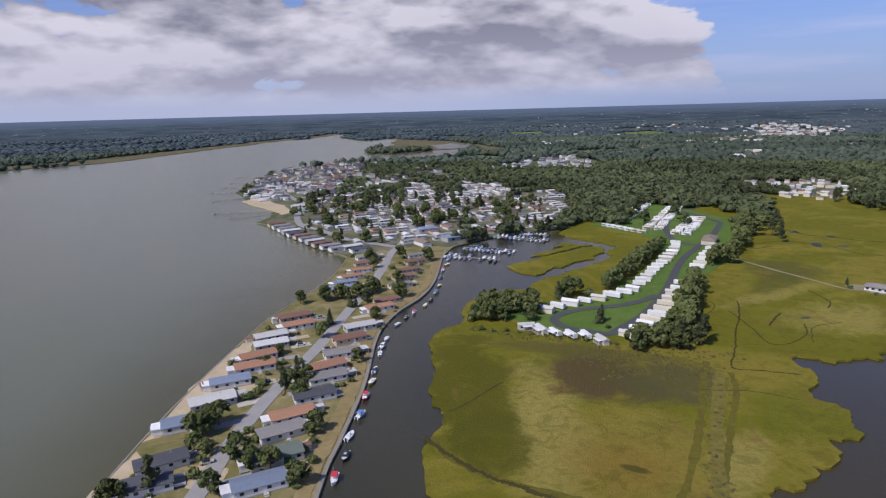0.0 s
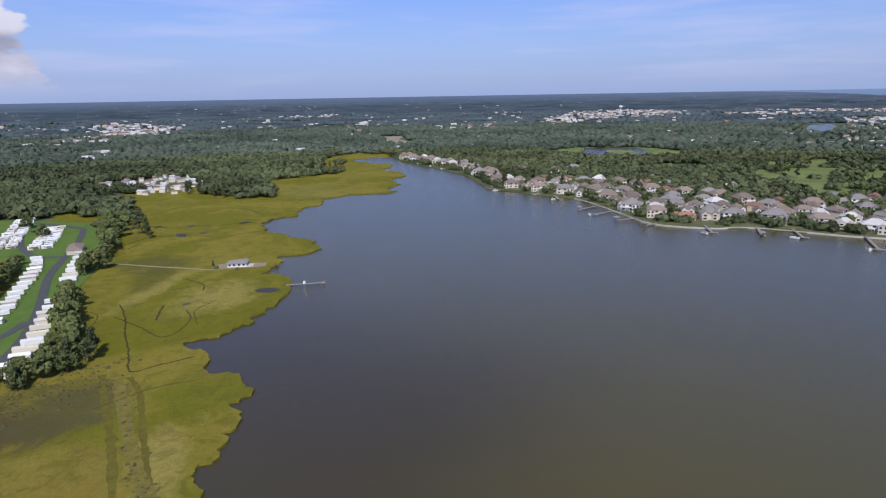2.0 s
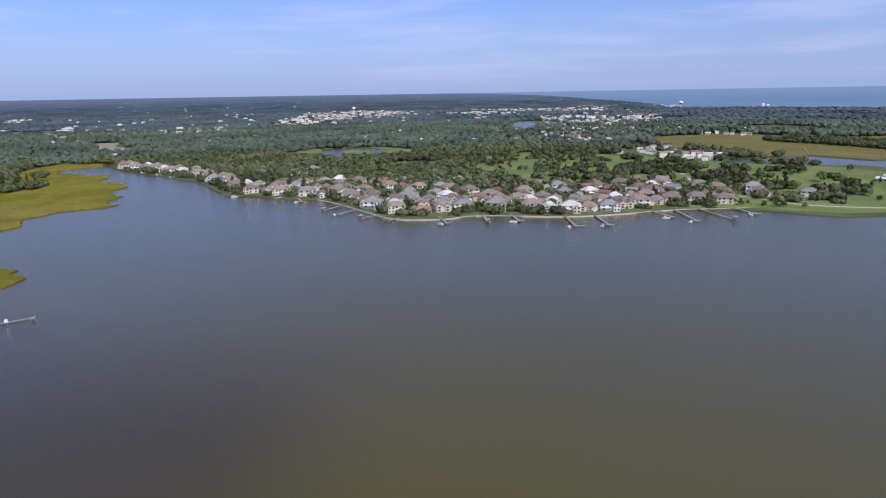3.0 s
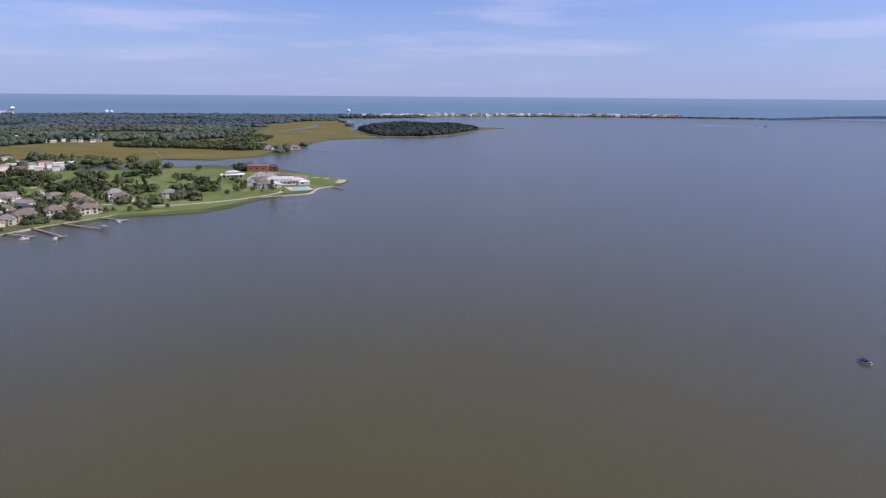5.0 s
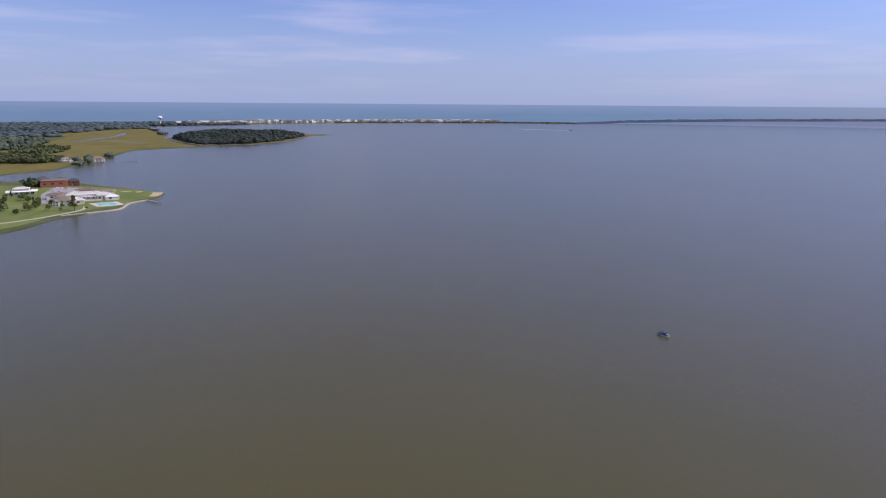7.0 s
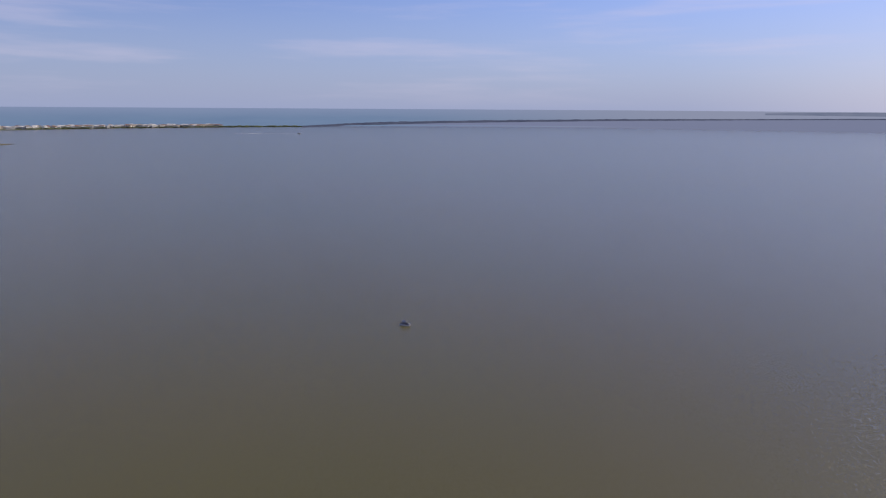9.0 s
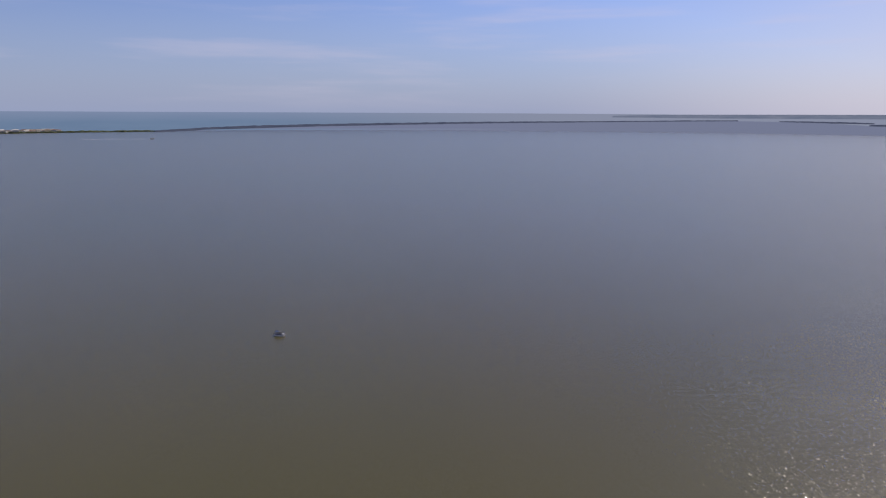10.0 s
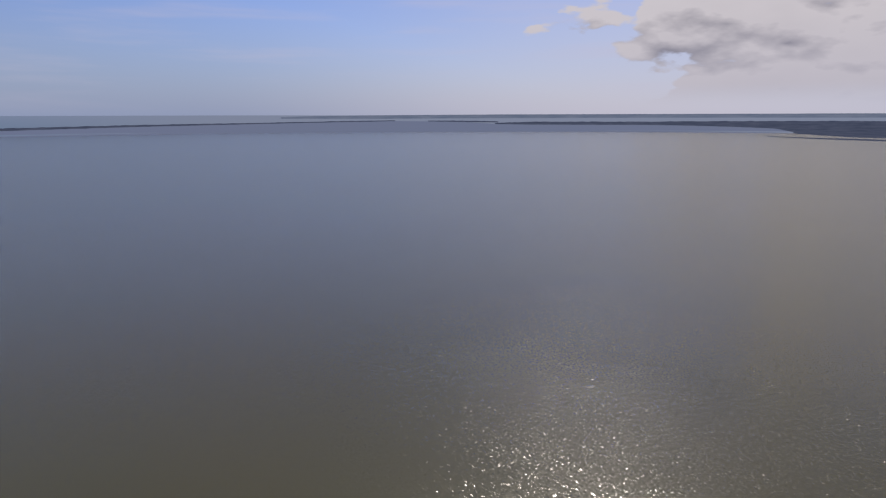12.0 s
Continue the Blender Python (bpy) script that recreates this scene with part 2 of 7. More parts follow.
def make_marsh():
    """Salt meadow: green and straw patches, a dark rush bed, a brown scrub bed, faint old ditches."""
    def near(n, p, x, y, rx, ry, turn=0.0, soft=0.5):
        q = n.add("ShaderNodeVectorMath")
        q.operation = "SUBTRACT"
        q.inputs[1].default_value = (x, y, 0)
        n.link(p, q.inputs[0])
        q = n.stretch(n.stretch(q.outputs[0], (1, 1, 0), (0, 0, -turn)), (1 / rx, 1 / ry, 0))
        w = n.add("ShaderNodeVectorMath")
        w.operation = "LENGTH"
        n.link(q, w.inputs[0])
        d = n.math("ADD", w.outputs["Value"], n.math("MULTIPLY", n.math("SUBTRACT", n.noise(p, 0.06, 7, 0.68, 0.8), 0.5), 1.9))
        return n.span(d, 1 - soft, 1 + soft * 0.4, 1.0, 0.0, smooth=True)

    def paint(n, p):
        wide = n.span(n.noise(p, 0.013, 6, 0.62, 1.0), 0.44, 0.58, smooth=True)
        mid = n.span(n.noise(n.stretch(p, (1, 0.55, 1), (0, 0, 0.7)), 0.05, 6, 0.65, 1.5), 0.45, 0.60, smooth=True)
        patch = n.span(n.noise(p, 0.11, 5, 0.65, 0.8), 0.52, 0.60, smooth=True)
        fine = n.span(n.noise(p, 0.6, 6, 0.82), 0.36, 0.64)
        c = n.mix(wide, (0.158, 0.152, 0.013), (0.245, 0.205, 0.032))
        c = n.mix(n.math("MULTIPLY", mid, 0.45), c, (0.176, 0.176, 0.015))
        straw, rush = (0.335, 0.282, 0.076), (0.092, 0.090, 0.010)
        for x, y, rx, ry, turn, col, k, soft in (
                (36, 206, 17, 62, -0.12, straw, 0.85, 0.5), (60, 182, 34, 34, 0.0, (0.285, 0.225, 0.050), 0.6, 0.6), (56, 174, 20, 18, 0.4, (0.262, 0.165, 0.032), 0.6, 0.7),
                (92, 175, 9, 22, -0.6, straw, 0.8, 0.5), (205, 303, 36, 24, 0.5, straw, 0.75, 0.6), (190, 345, 46, 9, 0.5, straw, 0.7, 0.6),
                (8, 236, 18, 62, 0.05, rush, 0.85, 0.3), (14, 190, 15, 22, 0.0, rush, 0.8, 0.3), (64, 241, 25, 27, 0.5, (0.092, 0.063, 0.032), 0.95, 0.4), (90, 234, 26, 24, -0.4, (0.092, 0.086, 0.036), 0.9, 0.5),
                (60, 268, 46, 9, -0.35, (0.110, 0.098, 0.030), 0.8, 0.5), (225, 400, 26, 32, 0.0, (0.085, 0.088, 0.030), 0.6, 0.5), (208, 372, 34, 12, 0.7, (0.100, 0.104, 0.022), 0.7, 0.4),
                (520, 560, 40, 60, 0.0, (0.276, 0.235, 0.070), 0.5, 0.6), (150, 420, 30, 60, 0.0, (0.133, 0.128, 0.018), 0.6, 0.5), (126, 205, 20, 24, 0.0, (0.140, 0.150, 0.012), 0.7, 0.4), (57, 172, 5, 1.8, -0.5, (0.075, 0.062, 0.016), 0.9, 0.5)):
            c = n.mix(n.math("MULTIPLY", near(n, p, x, y, rx, ry, turn, soft), k), c, col)
        c = n.mix(n.math("MULTIPLY", patch, 0.36), c, (0.090, 0.092, 0.013))
        rust = n.span(n.noise(n.stretch(p, (1, 0.5, 1)), 0.07, 5, 0.7, 0.5), 0.58, 0.68, smooth=True)
        c = n.mix(n.math("MULTIPLY", rust, 0.6), c, (0.205, 0.135, 0.038))
        return n.mix(n.math("MULTIPLY", fine, 0.42), c, (0.078, 0.070, 0.013))
    return surface("salt_meadow", paint, 0.95, 0.08, 0, lambda n, p: n.noise(p, 0.8, 6, 0.8), 0.5)


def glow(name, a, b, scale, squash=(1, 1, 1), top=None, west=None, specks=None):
    """The far distance, a plain glowing backdrop: streaks of two tones, with haze painted in, paler towards the
    horizon, or towards the west.
    """
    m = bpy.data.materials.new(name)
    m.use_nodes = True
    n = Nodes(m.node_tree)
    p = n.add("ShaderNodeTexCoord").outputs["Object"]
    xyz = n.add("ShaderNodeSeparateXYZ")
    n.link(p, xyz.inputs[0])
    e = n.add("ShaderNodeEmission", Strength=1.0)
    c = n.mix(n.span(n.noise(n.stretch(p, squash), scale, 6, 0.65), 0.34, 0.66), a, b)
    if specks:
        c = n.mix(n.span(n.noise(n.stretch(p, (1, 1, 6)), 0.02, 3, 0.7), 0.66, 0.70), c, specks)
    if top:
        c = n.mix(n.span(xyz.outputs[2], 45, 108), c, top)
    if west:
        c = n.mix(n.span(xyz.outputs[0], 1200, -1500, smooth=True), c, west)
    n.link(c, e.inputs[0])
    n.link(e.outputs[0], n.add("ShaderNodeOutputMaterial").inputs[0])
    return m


WATER = make_water()
MARSH = make_marsh()
LAND = grassland("wooded_ground", (0.075, 0.095, 0.040), (0.135, 0.150, 0.070), (0.06, 0.07, 0.035), 0.01)
TOWN = grassland("town_ground", (0.065, 0.088, 0.032), (0.23, 0.20, 0.15), (0.10, 0.11, 0.055), 0.05)
LAWN = grassland("mown_lawn", (0.088, 0.158, 0.028), (0.128, 0.192, 0.042), (0.072, 0.120, 0.024), 0.05)
FAIRWAY = grassland("fairway_grass", (0.118, 0.162, 0.046), (0.205, 0.235, 0.085), (0.10, 0.128, 0.04), 0.018)
YARD = grassland("yard_grass", (0.135, 0.135, 0.042), (0.33, 0.265, 0.135), (0.16, 0.14, 0.06), 0.07)
SAND = grassland("beach_sand", (0.47, 0.38, 0.25), (0.55, 0.46, 0.32), (0.40, 0.32, 0.21), 0.08)
ROAD = plain("worn_asphalt", (0.31, 0.30, 0.29), 0.9, 0.3, 0.15, 0.05)
ROAD_DARK = plain("fresh_asphalt", (0.075, 0.08, 0.08), 0.9, 0.3, 0.2, 0.05)
DIRT = plain("dirt_track", (0.26, 0.23, 0.155), 0.95, 0.4, 0.2, 0.05)
CONCRETE = plain("pale_concrete", (0.46, 0.43, 0.37), 0.85, 0.3, 0.3)
TIMBER = plain("grey_timber", (0.27, 0.24, 0.20), 0.85, 0.4, 0.8, streak=(1, 6, 1))
DITCH = plain("ditch_mud", (0.066, 0.058, 0.020), 0.95, 0.4, 0.2, spec=0.05)
DIKE = grassland("dike_scrub", (0.150, 0.130, 0.028), (0.225, 0.190, 0.048), (0.095, 0.082, 0.02), 0.3)
DIKE_SIDE = grassland("rush_track", (0.112, 0.098, 0.017), (0.160, 0.140, 0.023), (0.082, 0.072, 0.015), 0.25)
SEAWALL = plain("weathered_concrete", (0.42, 0.40, 0.36), 0.9, 0.4, 0.25)
BARK = plain("bark", (0.13, 0.10, 0.075), 0.95, 0.4, 2.0)
GLASS = plain("window_glass", (0.035, 0.045, 0.06), 0.12, 0.2, 0.5, spec=0.6)
WHITE = plain("white_paint", (0.74, 0.74, 0.73), 0.6, 0.14, 0.5, 0.1)
TRIM = plain("white_trim", (0.72, 0.72, 0.70), 0.6, 0.15, 0.5, 0.1)
LEAF = foliage("broad_leaves", (0.060, 0.080, 0.029), (0.180, 0.205, 0.074))
NEEDLE = foliage("pine_needles", (0.049, 0.065, 0.033), (0.112, 0.125, 0.057))
SCRUB = foliage("scrub_leaves", (0.075, 0.076, 0.026), (0.14, 0.125, 0.05))
WOODS = foliage("woods_canopy", (0.048, 0.065, 0.033), (0.142, 0.165, 0.078), True)
# far foliage: the blue haze of distance is mixed into its leaf colour
WOODS_FAR_HAZED = foliage("hazed_far_canopy", (0.036, 0.054, 0.064), (0.096, 0.124, 0.130), True)
SCRUB_BED = foliage("marsh_scrub", (0.090, 0.076, 0.032), (0.150, 0.132, 0.052), True)
TUFTS = foliage("marsh_tufts", (0.110, 0.112, 0.018), (0.215, 0.185, 0.045), True)
GARDEN = grassland("garden_ground", (0.085, 0.110, 0.042), (0.17, 0.170, 0.085), (0.085, 0.09, 0.04), 0.05)
COVE = grassland("ochre_marsh", (0.140, 0.124, 0.034), (0.200, 0.168, 0.058), (0.092, 0.085, 0.027), 0.01)
TAN_MARSH = grassland("tan_marsh", (0.125, 0.112, 0.058), (0.17, 0.148, 0.085), (0.095, 0.088, 0.045), 0.01)
SIDING = {k: plain(k + "_siding", c, 0.75, 0.2, 0.4, 0.25, streak=(0.3, 0.3, 5)) for k, c in dict(
    white=(0.68, 0.67, 0.64), cream=(0.62, 0.57, 0.47), tan=(0.49, 0.42, 0.32), grey=(0.40, 0.41, 0.42), blue=(0.30, 0.36, 0.43), red=(0.32, 0.12, 0.08)).items()}
ROOFING = {k: plain(k + "_shingles", c, 0.9, 0.3, 0.7, 0.3, streak=(1, 1, 4)) for k, c in dict(
    dark=(0.085, 0.088, 0.10), grey=(0.235, 0.222, 0.21), blue=(0.19, 0.23, 0.30), orange=(0.34, 0.185, 0.115), brown=(0.21, 0.115, 0.085),
    taupe=(0.180, 0.143, 0.122), pale=(0.52, 0.51, 0.49), green=(0.15, 0.18, 0.15), tan=(0.235, 0.188, 0.150), white=(0.72, 0.72, 0.72)).items()}
PAINT = {k: plain(k + "_hull_paint", c, 0.3, 0.1, 0.8, 0.1, spec=0.5) for k, c in dict(
    white=(0.76, 0.76, 0.76), navy=(0.03, 0.045, 0.10), red=(0.55, 0.04, 0.06), yellow=(0.60, 0.42, 0.06), black=(0.03, 0.03, 0.035), blue=(0.10, 0.22, 0.42)).items()}
POND = plain("dark_pond_water", (0.046, 0.046, 0.034), 0.5, 0.2, 0.3, spec=0.15)
POOL = plain("pool_water", (0.12, 0.50, 0.58), 0.1, 0.1, 0.3, spec=0.5)
# glowing backdrops: daylight and haze are part of these colours
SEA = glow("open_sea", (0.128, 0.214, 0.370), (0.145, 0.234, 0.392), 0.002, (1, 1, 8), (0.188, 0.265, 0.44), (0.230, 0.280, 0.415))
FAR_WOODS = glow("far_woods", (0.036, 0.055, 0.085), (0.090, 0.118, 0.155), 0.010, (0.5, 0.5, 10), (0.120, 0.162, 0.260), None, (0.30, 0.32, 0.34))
# middle-distance foliage: a little haze is mixed into the green
WOODS_MID_HAZED = foliage("hazed_middle_canopy", (0.044, 0.064, 0.050), (0.118, 0.145, 0.102), True)
DRY = grassland("dry_grass", (0.27, 0.205, 0.095), (0.34, 0.265, 0.13), (0.17, 0.145, 0.06), 0.12)
ISLE_PINES = foliage("island_pines", (0.026, 0.038, 0.038), (0.062, 0.078, 0.066), True)
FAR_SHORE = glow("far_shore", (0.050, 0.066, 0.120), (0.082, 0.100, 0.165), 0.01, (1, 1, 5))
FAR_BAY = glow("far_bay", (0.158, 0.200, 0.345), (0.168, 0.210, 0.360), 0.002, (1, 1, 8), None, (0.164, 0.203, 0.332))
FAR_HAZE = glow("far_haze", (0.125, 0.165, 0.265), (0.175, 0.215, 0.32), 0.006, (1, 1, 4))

# ---------------------------------------------------------------- mesh tools


class Shape:
    """Corners and faces that become one mesh."""

    def __init__(self):
        self.v, self.f = [], []

    def put(self, verts, faces):
        k = len(self.v)
        self.v += [tuple(p) for p in verts]
        self.f += [tuple(k + i for i in q) for q in faces]
        return self

    def box(self, x, y, z, lx, ly, lz, turn=0.0, taper=1.0):
        """A box standing on z, centred on x, y."""
        c, s = cos(turn), sin(turn)
        pts = []
        for k, zz in ((1.0, z), (taper, z + lz)):
            for a, b in ((-1, -1), (1, -1), (1, 1), (-1, 1)):
                u, w = a * lx / 2 * k, b * ly / 2 * k
                pts.append((x + u * c - w * s, y + u * s + w * c, zz))
        return self.put(pts, [(3, 2, 1, 0), (4, 5, 6, 7), (0, 1, 5, 4), (1, 2, 6, 5), (2, 3, 7, 6), (3, 0, 4, 7)])

    def gable(self, x, y, z, lx, ly, rise, eave=0.18):
        """A gable roof with its ridge along x and a fascia of that height."""
        a, b = lx / 2, ly / 2
        pts = [(x + e, y + w, zz) for e in (-a, a) for w, zz in ((-b, z), (b, z), (b, z + eave), (0, z + eave + rise), (-b, z + eave))]
        pts = [(p, (y + (q - y)), r) for p, q, r in pts]
        return self.put(pts, [(0, 4, 3, 2, 1), (5, 6, 7, 8, 9), (0, 1, 6, 5), (1, 2, 7, 6), (2, 3, 8, 7), (3, 4, 9, 8), (4, 0, 5, 9)])

    def hip(self, x, y, z, lx, ly, rise, eave=0.2, along=None):
        """A hipped roof; its ridge runs along the longer side."""
        a, b = lx / 2, ly / 2
        r = max(0.0, a - b) if lx >= ly else 0.0
        q = max(0.0, b - a) if ly > lx else 0.0
        pts = [(x + i * a, y + j * b, zz) for zz in (z, z + eave) for i, j in ((-1, -1), (1, -1), (1, 1), (-1, 1))]
        top = z + eave + rise
        pts += [(x - r, y - q, top), (x + r + 0.01, y + q + 0.01, top)]
        faces = [(3, 2, 1, 0), (0, 1, 5, 4), (1, 2, 6, 5), (2, 3, 7, 6), (3, 0, 4, 7)]
        if lx >= ly:
            faces += [(4, 5, 9, 8), (5, 6, 9), (6, 7, 8, 9), (7, 4, 8)]
        else:
            faces += [(4, 5, 8), (5, 6, 9, 8), (6, 7, 9), (7, 4, 8, 9)]
        return self.put(pts, faces)

    def tube(self, x, y, z0, z1, r0, r1, sides=7, dx=0.0, dy=0.0):
        pts = [(x + k * dx + r * cos(2 * pi * i / sides), y + k * dy + r * sin(2 * pi * i / sides), z) for k, r, z in ((0, r0, z0), (1, r1, z1)) for i in range(sides)]
        faces = [(i, (i + 1) % sides, sides + (i + 1) % sides, sides + i) for i in range(sides)]
        return self.put(pts, faces + [tuple(range(sides))[::-1], tuple(range(sides, 2 * sides))])

    def mesh(self, name, material):
        me = bpy.data.meshes.new(name)
        me.from_pydata(self.v, [], self.f)
        me.materials.append(material)
        me.update()
        return me


def part(name, shape, material, parent=None, label=""):
    ob = new(name, shape.mesh(name, material))
    ob.parent = parent
    if label:
        tagged(ob, label)
    return ob


def thing(name, label, category, group=""):
    return tagged(new(name), label, category, group)


def setting(name, shape, material, label, category=""):
    return tagged(part(name, shape, material), label, category or name.split("_")[0], kind="structure")


def far(az, d, z=0.0):
    """A place d metres off in the direction az; past FAR the distance is drawn in and lifted to where it is seen."""
    a = radians(az)
    r = d if d <= FAR else FAR + 780 * (1 - FAR / d)
    h = 0.0 if d <= FAR else H * (1 - r / d)
    return (-sin(a) * r, cos(a) * r, h + z * r / d)


def rough_line(points, jag=0.05, step=14.0, closed=True, seed=1):
    """A natural shoreline through a few turning points: each stretch is broken up by small bays and tongues."""
    rng, out = random.Random(seed), []
    pts = list(points)
    count = len(pts) if closed else len(pts) - 1

    def split(a, b, amp):
        d = hypot(b[0] - a[0], b[1] - a[1])
        if d < step * (1 + hypot(a[0], a[1]) / 900):
            out.append(a)
            return
        k = rng.gauss(0, amp) * d
        k = max(-0.3 * d, min(0.3 * d, k))
        m = ((a[0] + b[0]) / 2 - (b[1] - a[1]) / d * k, (a[1] + b[1]) / 2 + (b[0] - a[0]) / d * k)
        split(a, m, amp)
        split(m, b, amp)
    for i in range(count):
        split(pts[i], pts[(i + 1) % len(pts)], jag)
    if not closed:
        out.append(pts[-1])
    return out


def sheet(line, z, skirt=1.2):
    """A flat piece of ground inside a closed line, with banks going down into the water."""
    s = Shape()
    top = [Vector((x, y, z)) for x, y in line]
    tris = geometry.tessellate_polygon([top])
    n = len(top)
    up = []
    for a, b, c in tris:
        area = (top[b].x - top[a].x) * (top[c].y - top[a].y) - (top[c].x - top[a].x) * (top[b].y - top[a].y)
        up.append((a, b, c) if area > 0 else (a, c, b))
    turn = sum(top[i].x * top[(i + 1) % n].y - top[(i + 1) % n].x * top[i].y for i in range(n))
    sides = [(i, (i + 1) % n, n + (i + 1) % n, n + i) for i in range(n)]
    if turn > 0:
        sides = [q[::-1] for q in sides]
    return s.put(list(top) + [(p.x, p.y, z - skirt) for p in top], up + sides)


def smooth(points, n=6):
    """A soft line through the points."""
    p = [points[0]] + list(points) + [points[-1]]
    out = []
    for i in range(1, len(p) - 2):
        for k in range(n):
            t = k / n
            out.append(tuple(0.5 * (2 * p[i][j] + (p[i + 1][j] - p[i - 1][j]) * t + (2 * p[i - 1][j] - 5 * p[i][j] + 4 * p[i + 1][j] - p[i + 2][j]) * t * t
                                    + (3 * p[i][j] - p[i - 1][j] - 3 * p[i + 1][j] + p[i + 2][j]) * t ** 3) for j in (0, 1)))
    return out + [tuple(points[-1])]


def ribbon(points, width, z, depth=0.3, n=6, wobble=0.0, seed=3):
    """A road, path or ditch: a strip with thin edges along a soft line."""
    rng = random.Random(seed)
    line = smooth(points, n)
    s, pts = Shape(), []
    for i, p in enumerate(line):
        a, b = line[max(0, i - 1)], line[min(len(line) - 1, i + 1)]
        d = hypot(b[0] - a[0], b[1] - a[1]) or 1
        w = width / 2 * (1 + rng.uniform(-wobble, wobble))
        nx, ny = -(b[1] - a[1]) / d * w, (b[0] - a[0]) / d * w
        pts += [(p[0] - nx, p[1] - ny, z - depth), (p[0] - nx, p[1] - ny, z), (p[0] + nx, p[1] + ny, z), (p[0] + nx, p[1] + ny, z - depth)]
    faces = []
    for i in range(len(line) - 1):
        k = 4 * i
        faces += [(k, k + 4, k + 5, k + 1), (k + 1, k + 5, k + 6, k + 2), (k + 2, k + 6, k + 7, k + 3)]
    return s.put(pts, faces)


def inside(x, y, poly):
    hit, j = False, len(poly) - 1
    for i in range(len(poly)):
        (a, b), (c, d) = poly[i], poly[j]
        if (b > y) != (d > y) and x < (c - a) * (y - b) / (d - b) + a:
            hit = not hit
        j = i
    return hit


def near_line(x, y, line):
    best = 1e9
    for (a, b), (c, d) in zip(line, line[1:]):
        t = max(0.0, min(1.0, ((x - a) * (c - a) + (y - b) * (d - b)) / ((c - a) ** 2 + (d - b) ** 2 + 1e-9)))
        best = min(best, hypot(x - a - t * (c - a), y - b - t * (d - b)))
    return best


# ---------------------------------------------------------------- plan: the shores
SHORE_STRIP = [(-38, 60), (-104, 60), (-106, 164), (-106, 221), (-101, 289), (-97, 326), (-87, 367), (-78, 404), (-74, 467)]
SHORE_TOWN = [(-85, 483), (-120, 546), (-160, 605), (-195, 642), (-189, 675), (-197, 726), (-252, 800), (-302, 912), (-331, 1100), (-331, 1205), (-301, 1311), (-246, 1400), (-111, 1408)]
SHORE_RIVER = [(-25, 1427), (60, 1560), (90, 1844), (-30, 1792), (-133, 1696), (-190, 1720), (-215, 1800), (-170, 2100), (-184, 2692), (-305, 2522), (-449, 2879), (-430, 3560), (-532, 3420), (-677, 2775),
               (-768, 2300), (-825, 1939), (-860, 1656), (-947, 1538), (-1029, 1438), (-1250, 1240), (-1900, 900)]
SHORE_OCEAN = [(4060, -420), (3900, -950), (3550, -1450), (3150, -1900), (2950, -2300), (2500, -3000), (1950, -3500), (1400, -3830)]
SHORE_BARRIER = [(1241, -3690), (1675, -3486), (2202, -3106), (2560, -2363), (2580, -2067), (2700, -1801), (2420, -1625), (2110, -1460), (1780, -1240), (1600, -1130), (1420, -1075)]
SHORE_COVE = [(1339, -1040), (1372, -892), (1208, -702), (1067, -542), (1054, -455), (1129, -391), (1083, -307), (1114, -240), (1255, -210), (1390, -130), (1380, -95), (1241, -150), (1090, -190), (1020, -250),
              (1000, -330), (980, -422), (913, -475)]
SHORE_CLUB = [(811, -469), (788, -473), (724, -476), (686, -474), (660, -442), (648, -403), (622, -375), (625, -346), (620, -311), (594, -269), (586, -238), (591, -214), (605, -184), (610, -157), (603, -99), (573, -41), (558, 4), (554, 78)]
SHORE_EAST = [(535, 107), (530, 152), (562, 190), (600, 231), (623, 263), (630, 317), (643, 381), (736, 471), (805, 587), (846, 676), (950, 787)]
SHORE_INLAND = [(870, 830), (679, 660), (561, 712), (446, 568), (430, 640), (300, 600), (236, 500), (150, 575), (116, 565), (97, 559), (60, 546), (9, 500), (0, 467), (-6, 397), (-14, 360), (-27, 330), (-34, 296), (-34, 238), (-37, 194), (-39, 164)]
MARSH_WEST = [(-9, 105), (-7, 163), (-8, 189), (-3, 200), (-6, 222), (-6, 259), (-1, 302), (8, 309), (10, 332), (25, 362), (49, 369), (79, 402), (108, 429), (135, 476), (134, 497), (108, 527), (104, 545)]
MARSH_BACK = [(150, 620), (260, 640), (340, 740), (430, 745), (560, 760), (700, 720), (840, 850), (930, 870)]
MARSH_EAST = [(950, 787), (812, 761), (741, 636), (679, 547), (630, 517), (575, 468), (491, 509), (427, 472), (376, 463), (344, 428), (335, 377), (322, 341), (289, 344), (246, 317), (237, 277), (214, 262), (189, 250), (166, 247), (152, 255),
              (140, 223), (145, 205), (139, 191), (126, 187), (118, 171), (96, 161), (89, 148), (83, 140), (70, 100)]

arc = [far(az, FAR + 40)[:2] for az in range(98, -90, -4)]
MAINLAND = (rough_line(SHORE_STRIP[1:], 0.008, 14, False, 2)[:-1] + rough_line(SHORE_TOWN, 0.02, 14, False, 3) + rough_line(SHORE_RIVER, 0.07, 16, False, 4)
            + [(-2600, 800)] + arc + rough_line(SHORE_OCEAN, 0.02, 30, False, 5) + rough_line(SHORE_BARRIER, 0.05, 25, False, 6) + rough_line(SHORE_COVE, 0.06, 14, False, 7)
            + rough_line(SHORE_CLUB + SHORE_EAST, 0.012, 12, False, 8) + rough_line(SHORE_INLAND, 0.004, 14, False, 9) + [SHORE_STRIP[0]])
